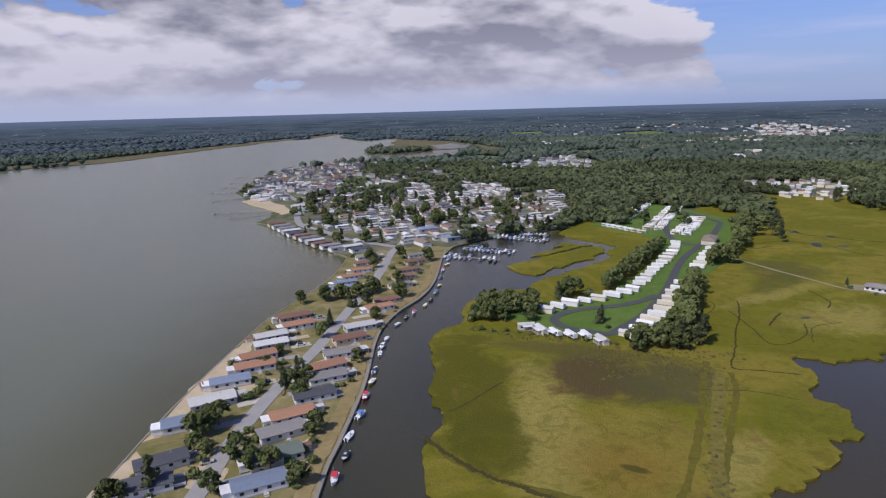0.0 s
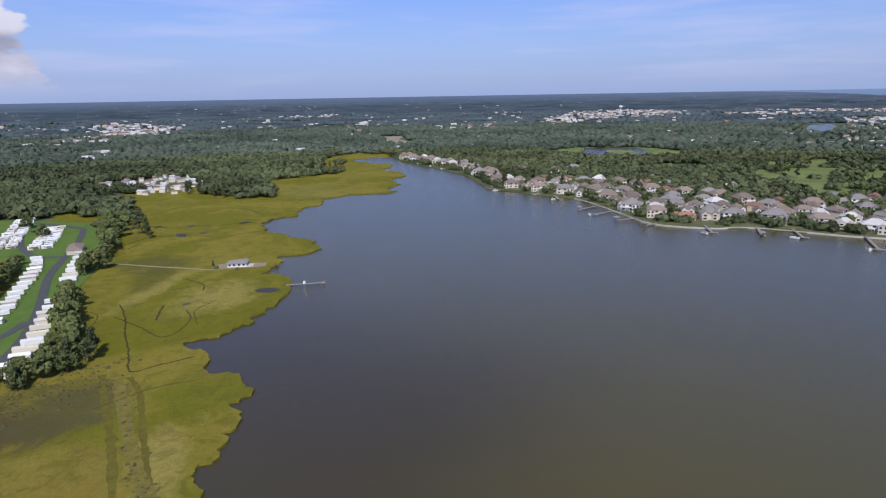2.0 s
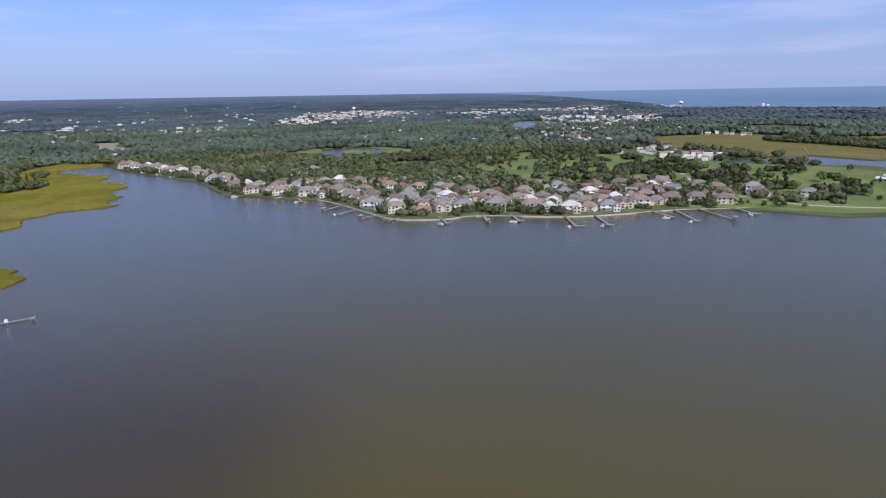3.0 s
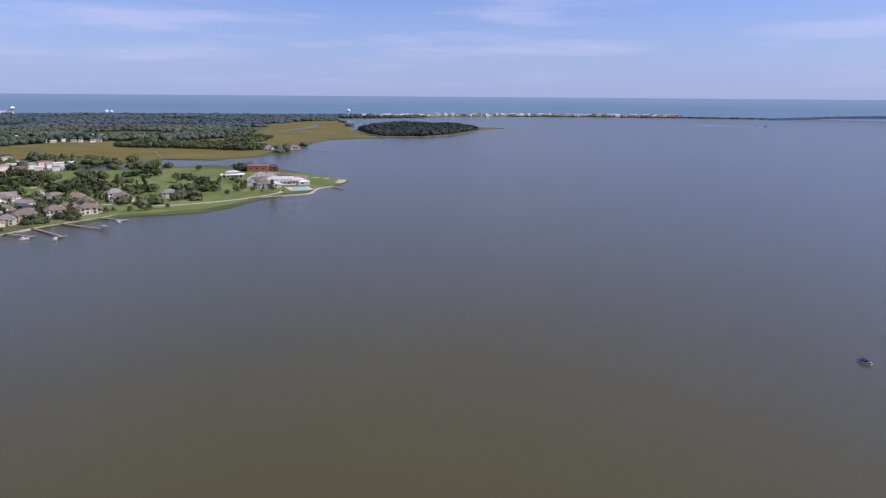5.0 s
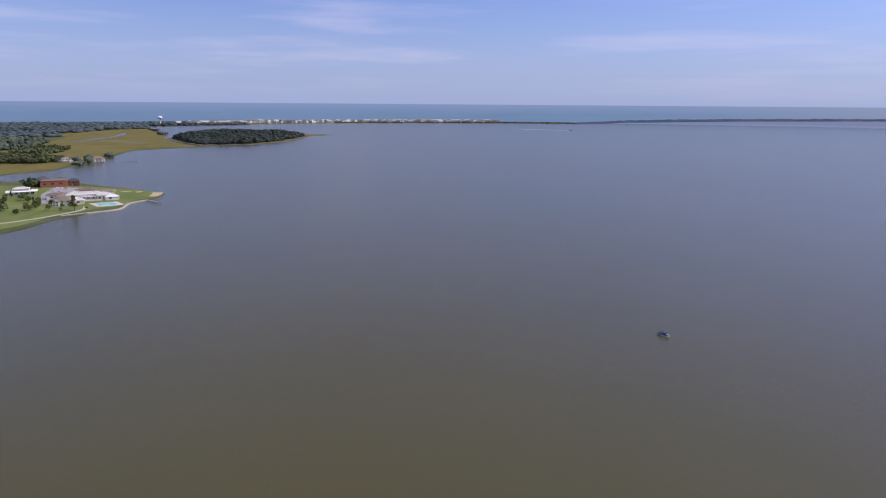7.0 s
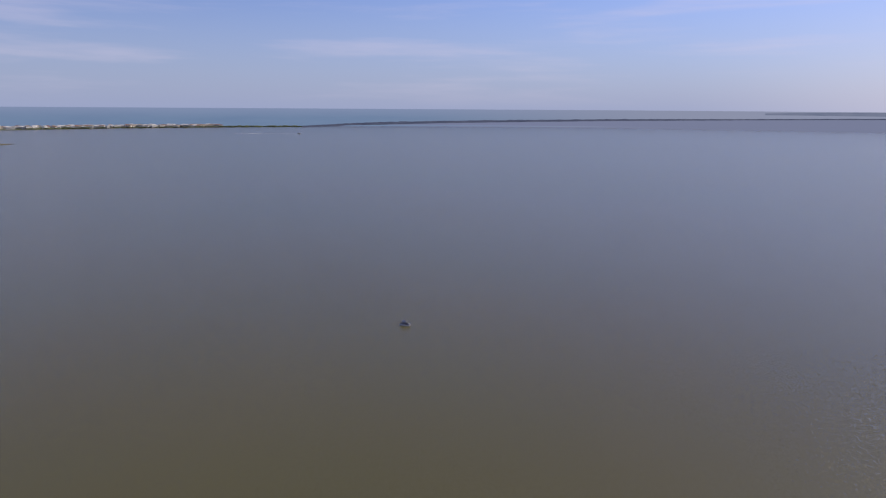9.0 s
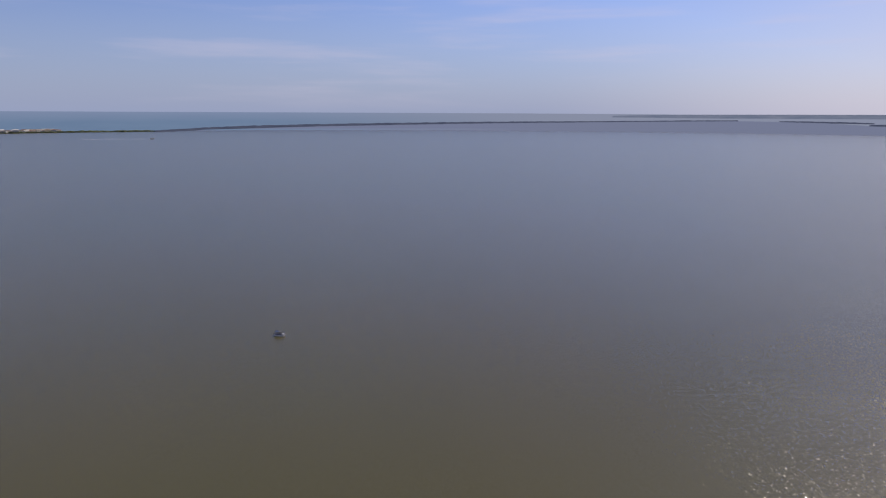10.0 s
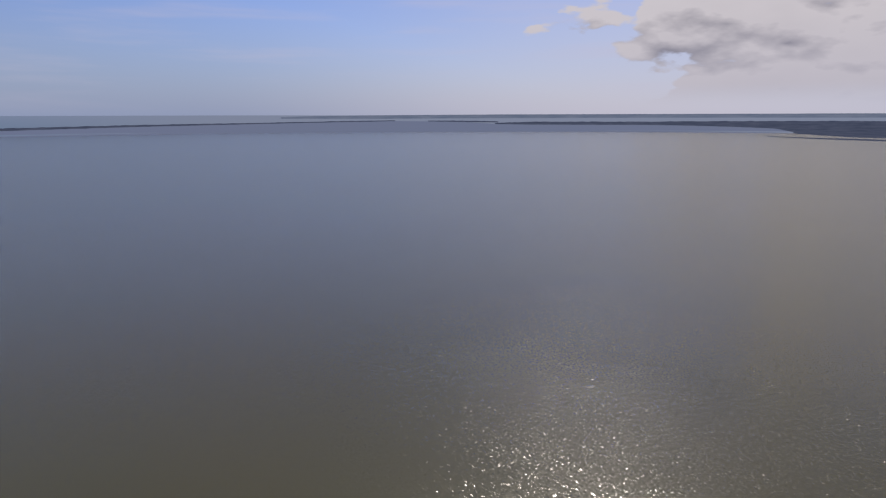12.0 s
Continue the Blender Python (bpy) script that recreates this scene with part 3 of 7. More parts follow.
MEADOW = rough_line(MARSH_WEST, 0.10, 3.5, False, 11) + rough_line(MARSH_BACK, 0.03, 20, False, 12) + rough_line(MARSH_EAST, 0.17, 2.4, False, 13)

# ---------------------------------------------------------------- water, ground, distance
s = Shape()
ring = [(0.0, 1)] + [(r, 72) for r in (150, 400, 900, 1800, 3000, FAR + 60)]
s.put([(0, 0, 0)] + [(r * sin(2 * pi * i / 72), r * cos(2 * pi * i / 72), 0) for r, _ in ring[1:] for i in range(72)],
      [(0, 1 + (i + 1) % 72, 1 + i) for i in range(72)] + [(1 + 72 * k + i, 1 + 72 * k + (i + 1) % 72, 73 + 72 * k + (i + 1) % 72, 73 + 72 * k + i) for k in range(len(ring) - 2) for i in range(72)])
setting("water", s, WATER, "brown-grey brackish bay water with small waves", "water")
setting("ground", sheet(MAINLAND, 0.6), LAND, "dark wooded flat coastal land reaching the horizon", "ground")
setting("marsh", sheet(MEADOW, 0.8), MARSH, "yellow-green salt marsh meadow with jagged banks", "marsh")


def distance(name, bands, material, label, tall=0.0):
    """A band of far distance: rows of direction, near and far edge in metres."""
    s, pts, faces = Shape(), [], []
    rng = random.Random(len(name))
    fine = []
    for (a, n0, f0), (b, n1, f1) in zip(bands, bands[1:]):
        k = max(2, int(abs(b - a) / 0.25))
        fine += [(a + (b - a) * i / k, n0 * (n1 / n0) ** (i / k), f0 * (f1 / f0) ** (i / k)) for i in range(k)]
    fine.append(bands[-1])
    ks = 7
    for az, d0, d1 in fine:
        lift = tall * rng.uniform(0.5, 1.0)
        for j in range(ks):
            d = 1 / ((1 / d0) * (1 - j / (ks - 1)) + (1 / d1) * j / (ks - 1))
            pts.append(far(az, d, 0.0 if j == 0 else (lift if j == ks - 1 else tall * 0.8)))
    for i in range(len(fine) - 1):
        for j in range(ks - 1):
            q = i * ks + j
            faces.append((q, q + ks, q + ks + 1, q + 1))
    return setting(name, s.put(pts, faces), material, label, "backdrop")


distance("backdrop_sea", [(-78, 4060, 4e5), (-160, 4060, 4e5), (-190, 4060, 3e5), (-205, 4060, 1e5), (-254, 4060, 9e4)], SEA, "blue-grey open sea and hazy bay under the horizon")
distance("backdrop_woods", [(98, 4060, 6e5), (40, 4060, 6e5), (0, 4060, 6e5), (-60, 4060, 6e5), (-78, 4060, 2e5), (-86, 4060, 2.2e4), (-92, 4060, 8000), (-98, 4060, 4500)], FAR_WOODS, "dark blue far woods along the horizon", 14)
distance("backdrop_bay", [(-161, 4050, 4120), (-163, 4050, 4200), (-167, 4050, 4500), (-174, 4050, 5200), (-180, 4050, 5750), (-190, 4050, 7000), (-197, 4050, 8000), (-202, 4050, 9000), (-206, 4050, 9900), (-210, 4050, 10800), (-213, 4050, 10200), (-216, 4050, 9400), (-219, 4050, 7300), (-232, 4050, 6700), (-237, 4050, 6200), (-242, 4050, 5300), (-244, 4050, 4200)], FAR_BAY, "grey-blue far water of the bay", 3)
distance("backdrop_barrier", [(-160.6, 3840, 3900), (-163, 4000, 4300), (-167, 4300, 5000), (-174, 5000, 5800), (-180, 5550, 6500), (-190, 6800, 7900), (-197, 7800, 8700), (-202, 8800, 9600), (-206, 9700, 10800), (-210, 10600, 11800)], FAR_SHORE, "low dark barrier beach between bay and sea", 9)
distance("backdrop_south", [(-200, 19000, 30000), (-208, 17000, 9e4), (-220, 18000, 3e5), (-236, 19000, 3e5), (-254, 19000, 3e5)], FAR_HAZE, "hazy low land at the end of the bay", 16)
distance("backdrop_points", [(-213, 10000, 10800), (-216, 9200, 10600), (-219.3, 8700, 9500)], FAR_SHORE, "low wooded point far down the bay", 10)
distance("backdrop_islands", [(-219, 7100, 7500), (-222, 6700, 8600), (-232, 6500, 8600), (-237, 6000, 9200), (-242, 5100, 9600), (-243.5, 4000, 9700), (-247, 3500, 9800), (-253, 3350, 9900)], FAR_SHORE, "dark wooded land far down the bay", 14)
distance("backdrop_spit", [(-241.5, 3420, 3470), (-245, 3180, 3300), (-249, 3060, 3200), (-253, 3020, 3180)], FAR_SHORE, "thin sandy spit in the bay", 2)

# marsh pieces elsewhere
COVE_MARSH = [(1561, -168), (1331, -175), (1255, -225), (1129, -301), (1094, -310), (1134, -391), (1060, -455), (1072, -542), (1213, -702), (1374, -892), (1370, -1050), (1590, -1120), (1770, -1232), (2100, -1450), (2410, -1615), (2440, -1480), (2196, -1150), (1859, -950), (1583, -762), (1554, -555), (1692, -400)]
setting("marsh_cove", sheet(rough_line(COVE_MARSH, 0.05, 16, True, 21), 0.9), COVE, "ochre-green salt marsh beside a tidal creek", "marsh")
ISLE = [(1735, -1226), (1508, -1111), (1377, -1066), (1310, -1169), (1341, -1329), (1496, -1595), (1500, -1720), (1580, -1700), (1755, -1739), (2008, -1674), (1943, -1459)]
setting("ground_island", sheet(rough_line(ISLE, 0.03, 18, True, 29), 0.9), TAN_MARSH, "low sandy edge of a wooded island", "ground")
setting("cove_creek", ribbon([(2120, -1330), (1960, -1200), (1850, -1060), (1780, -960)], 20, 0.98, 0.1, 6, 0.3), WATER, "tidal creek winding through the cove marsh", "creek")
setting("cove_creek", ribbon([(1790, -1010), (1680, -1040), (1560, -1030)], 9, 1.0, 0.1, 6, 0.3), WATER, "tidal creek winding through the cove marsh", "creek")
setting("marsh_isle", sheet(rough_line([(45, 428), (56, 440), (68, 448), (84, 462), (104, 476), (121, 486), (126, 477), (113, 455), (86, 427), (62, 403), (52, 411)], 0.12, 2.5, True, 22), 0.7), MARSH, "small green marsh island in the marina basin", "marsh")
setting("marsh_isle", sheet(rough_line([(66, 456), (74, 468), (84, 476), (99, 488), (112, 494), (121, 492), (100, 479), (84, 467)], 0.10, 2.5, True, 28), 0.7), MARSH, "narrow green marsh island in the marina basin", "marsh")
setting("marsh_islet", sheet(rough_line([(88, 486), (96, 498), (105, 501), (108, 495), (100, 489)], 0.12, 2.5, True, 26), 0.7), MARSH, "low green marsh islet in the marina basin", "marsh")
setting("marsh_river", sheet(rough_line([(-1080, 1410), (-947, 1530), (-860, 1648), (-825, 1930), (-768, 2290), (-677, 2765), (-532, 3400), (-580, 3470), (-790, 2800), (-870, 2300), (-960, 1900), (-1000, 1690), (-1120, 1560)], 0.05, 20, True, 23), 0.9), TAN_MARSH, "tan marsh fringe along the river", "marsh")
setting("marsh_inlet", sheet(rough_line([(95, 1840), (-30, 1800), (-130, 1704), (-180, 1760), (-160, 2090), (-176, 2600), (-90, 2500), (60, 2250), (190, 2000), (210, 1700), (120, 1560)], 0.06, 20, True, 24), 0.9), TAN_MARSH, "marsh flats round a small inlet", "marsh")

# tidal ditches, all real strips of muddy water
DITCHES = [
    ([(165, 335), (161, 324), (152, 305), (143, 289), (130, 262), (121, 245), (131, 241), (145, 236)], 1.5), ([(245, 478), (262, 484), (276, 486), (290, 468), (298, 459), (303, 434), (322, 430), (346, 424)], 1.8),
    ([(153, 318), (152, 291), (150, 271), (159, 270), (173, 281), (180, 295)], 1.3), ([(162, 294), (170, 304), (178, 313)], 1.9), ([(331, 630), (332, 600), (312, 560), (300, 537), (279, 499)], 1.8), ([(215, 352), (214, 330), (206, 318)], 1.3), ([(0, 212), (6, 217), (13, 225), (23, 237)], 1.4),
    ([(286, 555), (300, 530), (304, 505), (318, 498), (330, 480), (352, 470), (362, 452), (380, 462)], 3.0), ([(420, 640), (436, 600), (452, 560), (470, 515), (490, 508)], 2.0),
    ([(270, 330), (262, 318), (250, 322)], 1.4), ([(255, 470), (238, 462), (228, 474)], 1.5),
    ([(135, 310), (150, 330), (146, 360), (160, 380)], 0.9), ([(170, 270), (182, 290), (200, 296)], 0.8), ([(96, 225), (118, 222), (132, 214)], 0.8), ([(500, 590), (530, 570), (560, 540), (574, 500)], 1.6), ([(390, 560), (400, 520), (388, 490), (396, 470)], 1.4)]
DIKE_LINE = [(70, 130), (75, 150), (83, 172), (93, 196), (102, 215), (113, 240)]
setting("old_dike", ribbon(smooth(DIKE_LINE, 5), 4.4, 0.86, 0.05, 2, 0.22, 2), DIKE, "overgrown brown remains of an old dike in the marsh", "dike")
for k, (line, w) in enumerate((([(113, 252), (108, 242), (101, 227), (89, 200), (77, 176), (65, 156), (53, 152), (35, 158), (12, 170), (-1, 183), (-5, 194)], 2.6), ([(118, 240), (112, 222), (98, 196), (85, 171), (71, 146), (64, 130)], 2.3))):
    setting("dike_track", ribbon(smooth(line, 5), w, 0.85, 0.05, 2, 0.35, 5 + k), DIKE_SIDE, "dark rush-grown borrow ditch beside an old dike", "ditch")
setting("tidal_ditch", ribbon(rough_line([(-8, 194), (-3, 187), (6, 176), (14, 168), (26, 160), (38, 152)], 0.06, 1.5, False, 9), 1.7, 0.9, 0.04, 2, 0.5, 6), DITCH, "broad muddy ditch at the marsh corner", "ditch")
for line, w in DITCHES:
    setting("tidal_ditch", ribbon(rough_line(smooth(line, 5), 0.05, 1.2, False, int(w * 97)), w * 0.52, 0.86, 0.04, 2, 0.55), DITCH, "narrow muddy tidal ditch in the marsh", "ditch")


def pool_of_water(x, y, rx, ry, turn, z, label, name="marsh_pond", material=None, seed=1):
    rng = random.Random(seed)
    pts = []
    for i in range(22):
        a, k = 2 * pi * i / 22, rng.uniform(0.82, 1.1)
        u, v = rx * k * cos(a), ry * k * sin(a)
        pts.append((x + u * cos(turn) - v * sin(turn), y + u * sin(turn) + v * cos(turn)))
    return setting(name, sheet(pts, z, 0.04), material or WATER, label, "pond")


for i, (x, y, rx, ry, tu) in enumerate([(227, 286, 7.5, 5.0, -0.9), (300, 520, 6, 3, 0.5), (318, 497, 5, 3, 0.4), (290, 470, 9, 4, 1.2), (306, 462, 5, 3, 0.2), (186, 304, 3, 1.5, 0.3), (352, 468, 6, 4, 0.2), (282, 556, 6, 4, 0.2)]):
    pool_of_water(x, y, rx, ry, tu, 0.86, "small dark still pond in the marsh", "marsh_pond", POND, i)
for i, (x, y, rx, ry, tu) in enumerate([(1185, 425, 115, 62, 0.5), (955, 240, 38, 20, 0.8), (2150, 150, 260, 38, 0.05), (735, -40, 22, 12, 0.8)]):
    pool_of_water(x, y, rx, ry, tu, 1.10, "blue pond on the golf course", "golf_pond", seed=30 + i)
setting("inlet_creek", ribbon([(104, 535), (150, 500), (150, 470), (112, 432)], 3, 0.3, 0.1), WATER, "narrow tidal creek", "creek")
setting("river_flat", sheet(rough_line([(-10, 1830), (80, 1870), (180, 2150), (70, 2210), (-40, 2040)], 0.05, 20, True, 25), 1.0, 0.05), WATER, "shallow open water in the marsh", "water")

# built-up ground
TOWN_LINE = [(-30, 500), (-78, 476), (-120, 550), (-160, 609), (-186, 645), (-182, 675), (-190, 728), (-245, 805), (-295, 915), (-322, 1200), (-250, 1370), (-130, 1385), (-10, 1180), (60, 965), (130, 880), (160, 785), (175, 715), (122, 620), (112, 568), (60, 552), (10, 505)]
STRIP_LINE = [(-38, 60), (-39, 164), (-37, 194), (-34.2, 238), (-34.2, 296), (-27, 330), (-14.3, 360), (-6.2, 397), (-0.3, 467), (9, 500), (-30, 506), (-80, 474), (-74, 467), (-78, 404), (-87, 367), (-97, 326), (-101, 289), (-106, 221), (-106, 164), (-104, 60)]
setting("ground_town", sheet(TOWN_LINE, 0.9), TOWN, "gravel, sand and grass lots of the home park", "ground")
setting("ground_strip", sheet(STRIP_LINE, 0.8, 1.4), YARD, "sandy grass yards on the narrow peninsula", "ground")
setting("beach", sheet(rough_line([(-262, 812), (-240, 778), (-196, 716), (-180, 690), (-172, 702), (-186, 742), (-228, 812), (-252, 846)], 0.03, 10, True, 31), 1.05, 1.3), SAND, "pale sand bathing beach", "beach")
for pts in ([(-105, 150), (-91, 150), (-90, 168), (-98, 180), (-105, 190)], [(-106, 196), (-92, 210), (-84, 222), (-77, 236), (-84, 246), (-96, 256), (-94, 270), (-95, 290), (-100, 289), (-105, 221)], [(-52, 172), (-44, 170), (-42, 190), (-48, 196)], [(-66, 205), (-52, 204), (-53, 213), (-66, 214)],
            [(-60, 262), (-40, 262), (-38, 284), (-44, 286), (-50, 274)], [(-80, 168), (-70, 168), (-70, 178), (-80, 182)]):
    setting("sand_yard", sheet(rough_line(pts, 0.05, 4, True, 33), 0.9, 0.12), SAND, "pale sand and shell yard", "yard")
PARK = [(44, 306), (56, 297), (66, 290), (84, 284), (104, 286), (126, 304), (142, 340), (165, 385), (196, 420), (222, 462), (262, 540), (276, 590), (262, 640), (230, 706), (160, 610), (140, 580), (170, 530), (176, 480), (150, 430), (120, 385), (100, 360), (70, 345), (40, 340), (20, 330)]
setting("lawn_park", sheet(rough_line(PARK, 0.02, 8, True, 34), 1.05, 0.5), LAWN, "bright green mown grass of the trailer park", "lawn")
GOLF = [(640, 10), (612, -95), (622, -160), (610, -200), (600, -240), (612, -280), (636, -310), (640, -350), (640, -384), (662, -420), (676, -462), (700, -474), (760, -470), (860, -440), (950, -380), (985, -320), (1040, -200), (1120, -120), (1180, 60), (1060, 180), (900, 160), (760, 60), (700, 20)]
setting("lawn_golf", sheet(rough_line(GOLF, 0.03, 18, True, 35), 1.0, 0.5), FAIRWAY, "green golf course fairways", "lawn")
for i, pts in enumerate(([(562, 60), (560, 5), (576, -40), (606, -98), (660, -110), (700, -60), (690, 40), (600, 90)], [(536, 150), (540, 112), (556, 78), (640, 60), (700, 120), (640, 190), (570, 185)], [(606, 230), (628, 262), (640, 316), (652, 380), (700, 400), (760, 330), (740, 250), (660, 200)],
                         [(1000, 900), (1060, 980), (1120, 940), (1030, 860)], [(960, 300), (930, 420), (1010, 500), (1180, 540), (1300, 520), (1330, 430), (1260, 320), (1120, 260)], [(860, 640), (900, 610), (1000, 560), (960, 660)], [(300, 1480), (500, 1500), (520, 1640), (330, 1600)], [(-20, 1440), (120, 1330), (200, 1400), (90, 1540)], [(700, 2300), (900, 2300), (900, 2700), (680, 2600)], [(1250, 3400), (1600, 3350), (1600, 3600), (1250, 3600)],
                         [(300, 2600), (480, 2580), (470, 3000), (290, 3000)])):
    setting("lawn", sheet(rough_line(pts, 0.04, 14, True, 40 + i), 1.02, 0.4), FAIRWAY if i > 2 else GARDEN, "green grass between the houses", "lawn")
pool_of_water(1165, 400, 55, 26, 0.6, 1.2, "green islet in the golf pond", "pond_islet", FAIRWAY, 37)
setting("field_heath", sheet(rough_line([(1100, 860), (1180, 900), (1420, 1130), (1380, 1180), (1140, 960)], 0.05, 20, True, 60), 1.0, 0.4), DIRT, "bare brown clearing in the woods", "field")

setting("lagoon", sheet(rough_line([(-201, 887), (-214, 950), (-221, 1049), (-206, 1040), (-192, 960), (-188, 885)], 0.03, 10, True, 27), 1.02, 0.1), WATER, "narrow lagoon between the town houses", "water")
setting("canal_path", ribbon([(x - 4.2, y) for x, y in [(-38, 60), (-39, 164), (-37, 194), (-34, 238), (-34, 296), (-27, 330), (-15, 362), (-6, 397), (0, 467)]], 5.5, 0.92, 0.1, 6, 0.12), DRY, "worn dry grass path along the canal", "path")
# streets
STREET = [(-78, 70), (-75, 164), (-73.5, 205), (-68, 245), (-61, 283), (-55, 332), (-46, 401), (-41, 482), (-36, 501)]
setting("road_strip", ribbon(STREET, 6.2, 1.0, 0.25), ROAD, "pale grey asphalt street", "road")
for k, (line, w) in enumerate((([(-36, 501), (-30, 530), (10, 560), (60, 570), (112, 580)], 6), ([(-36, 501), (-70, 528), (-90, 546), (-117, 588), (-143, 620), (-162, 690), (-174, 775), (-200, 830), (-240, 940), (-260, 1150), (-200, 1330)], 7),
                ([(-20, 545), (-40, 640), (-60, 760), (-90, 900), (-110, 1080)], 6), ([(60, 570), (60, 660), (40, 780), (10, 900), (-30, 1050)], 6), ([(-143, 620), (-60, 660), (60, 680), (150, 700)], 6), ([(-174, 775), (-60, 790), (80, 800), (150, 780)], 6))):
    setting("road_town", ribbon(line, w, 1.1 + 0.012 * k, 0.15), ROAD, "grey residential street", "road")
for k, line in enumerate(([(92, 300), (81, 288), (72, 292), (61, 299), (58, 313), (71, 325), (94, 331), (111, 338), (124, 349)], [(84, 290), (108, 318), (134, 360), (170, 430), (202, 477), (226, 512), (252, 556), (260, 580), (250, 640)], [(202, 477), (190, 500), (205, 560), (246, 650)])):
    setting("road_park", ribbon(line, 5.0, 1.25 + 0.012 * k, 0.15), ROAD_DARK, "dark asphalt loop road", "road")
setting("road_marsh", ribbon([(200, 470), (206, 440), (212, 423), (222, 393), (231, 370), (238, 352), (250, 348)], 1.9, 0.98, 0.1), DIRT, "pale dirt track through the marsh", "track")
setting("yard_marsh", sheet(rough_line([(240, 358), (246, 344), (262, 330), (268, 336), (256, 356), (246, 362)], 0.04, 4, True, 61), 1.0, 0.1), DIRT, "bare pale dirt yard", "yard")
setting("road_club", ribbon([(690, -176), (668, -196), (648, -214), (639, -228), (634, -250), (631, -285), (635, -322), (646, -350), (664, -364)], 3.6, 1.2, 0.1), CONCRETE, "pale drive along the shore", "road")
setting("parking_lot", sheet([(720, -345), (795, -385), (850, -430), (800, -445), (735, -392), (700, -362)], 1.2, 0.15), ROAD, "grey parking lot of the club", "parking lot")

# bulkheads and seawalls
setting("bulkhead_bay", ribbon([(p[0], p[1]) for p in SHORE_STRIP[1:]] + [(-85, 483), (-120, 546), (-160, 605), (-195, 642)], 0.7, 1.0, 1.8, 2), TIMBER, "grey timber bulkhead along the bay shore", "bulkhead")
setting("bulkhead_canal", ribbon([(-38, 60), (-39, 164), (-37, 194), (-34, 238), (-34, 296), (-27, 330), (-14, 360), (-6, 397), (0, 467), (9, 500), (60, 546), (97, 559)], 1.4, 1.0, 1.7, 6), TIMBER, "weathered timber bulkhead along the canal", "bulkhead")
setting("seawall", ribbon([(622, -170), (611, -130), (603, -99), (573, -41), (558, 4), (554, 78), (535, 107), (530, 152), (562, 190), (600, 231), (623, 263)], 1.2, 1.06, 1.6, 4), SEAWALL, "pale concrete seawall path before the houses", "seawall")
setting("seawall_club", ribbon([(630, -320), (625, -346), (622, -375), (648, -403), (655, -430)], 2.0, 1.08, 1.6, 4), SEAWALL, "pale stone seawall of the club", "seawall")

# ---------------------------------------------------------------- things: builders
stock = {}


def place(key, build, x, y, z, turn=0.0, size=1.0):
    """Builds the first of a kind, and copies it from then on. turn in degrees."""
    if key not in stock:
        stock[key] = build()
        stock[key].matrix_basis = pose(x, y, z, 0, 0, turn)
        return stock[key]
    return copy_thing(stock[key], pose(x, y, z, 0, 0, turn) @ Matrix.Scale(size, 4))


_b = bmesh.new()
bmesh.ops.create_icosphere(_b, subdivisions=1, radius=1)
ICO_V = np.array([v.co[:] for v in _b.verts])
ICO_F = np.array([[v.index for v in f.verts] for f in _b.faces])
_b.free()


def crown(rng, clumps, leaves, leaf):
    """A crown of uneven clumps, with loose sprays of leaves round them. clumps: x, y, z, r rows."""
    s = Shape()
    for x, y, z, r in clumps:
        k = rng.uniform(0.6, 1.3, len(ICO_V))[:, None]
        pts = ICO_V * k * r * 0.8 * np.array([1.0, 1.0, 0.75]) + (x, y, z)
        s.put(pts.tolist(), ICO_F.tolist())
    per = max(1, leaves // len(clumps))
    for x, y, z, r in clumps:
        d = rng.normal(size=(per, 3))
        d /= np.linalg.norm(d, axis=1)[:, None]
        c = d * r * rng.uniform(0.72, 1.4, per)[:, None] * np.array([1, 1, 0.8]) + (x, y, z)
        u = rng.normal(size=(per, 3))
        u -= d * (u * d).sum(1)[:, None] * 0.6
        u /= np.linalg.norm(u, axis=1)[:, None]
        w = np.cross(u, d + rng.normal(size=(per, 3)) * 0.4)
        w /= np.linalg.norm(w, axis=1)[:, None]
        q = rng.uniform(0.6, 1.3, per)[:, None] * leaf
        for i in range(per):
            s.put([c[i] - u[i] * q[i], c[i] + w[i] * q[i] * 0.7, c[i] + u[i] * q[i], c[i] - w[i] * q[i] * 0.7], [(0, 1, 2, 3)])
    return s


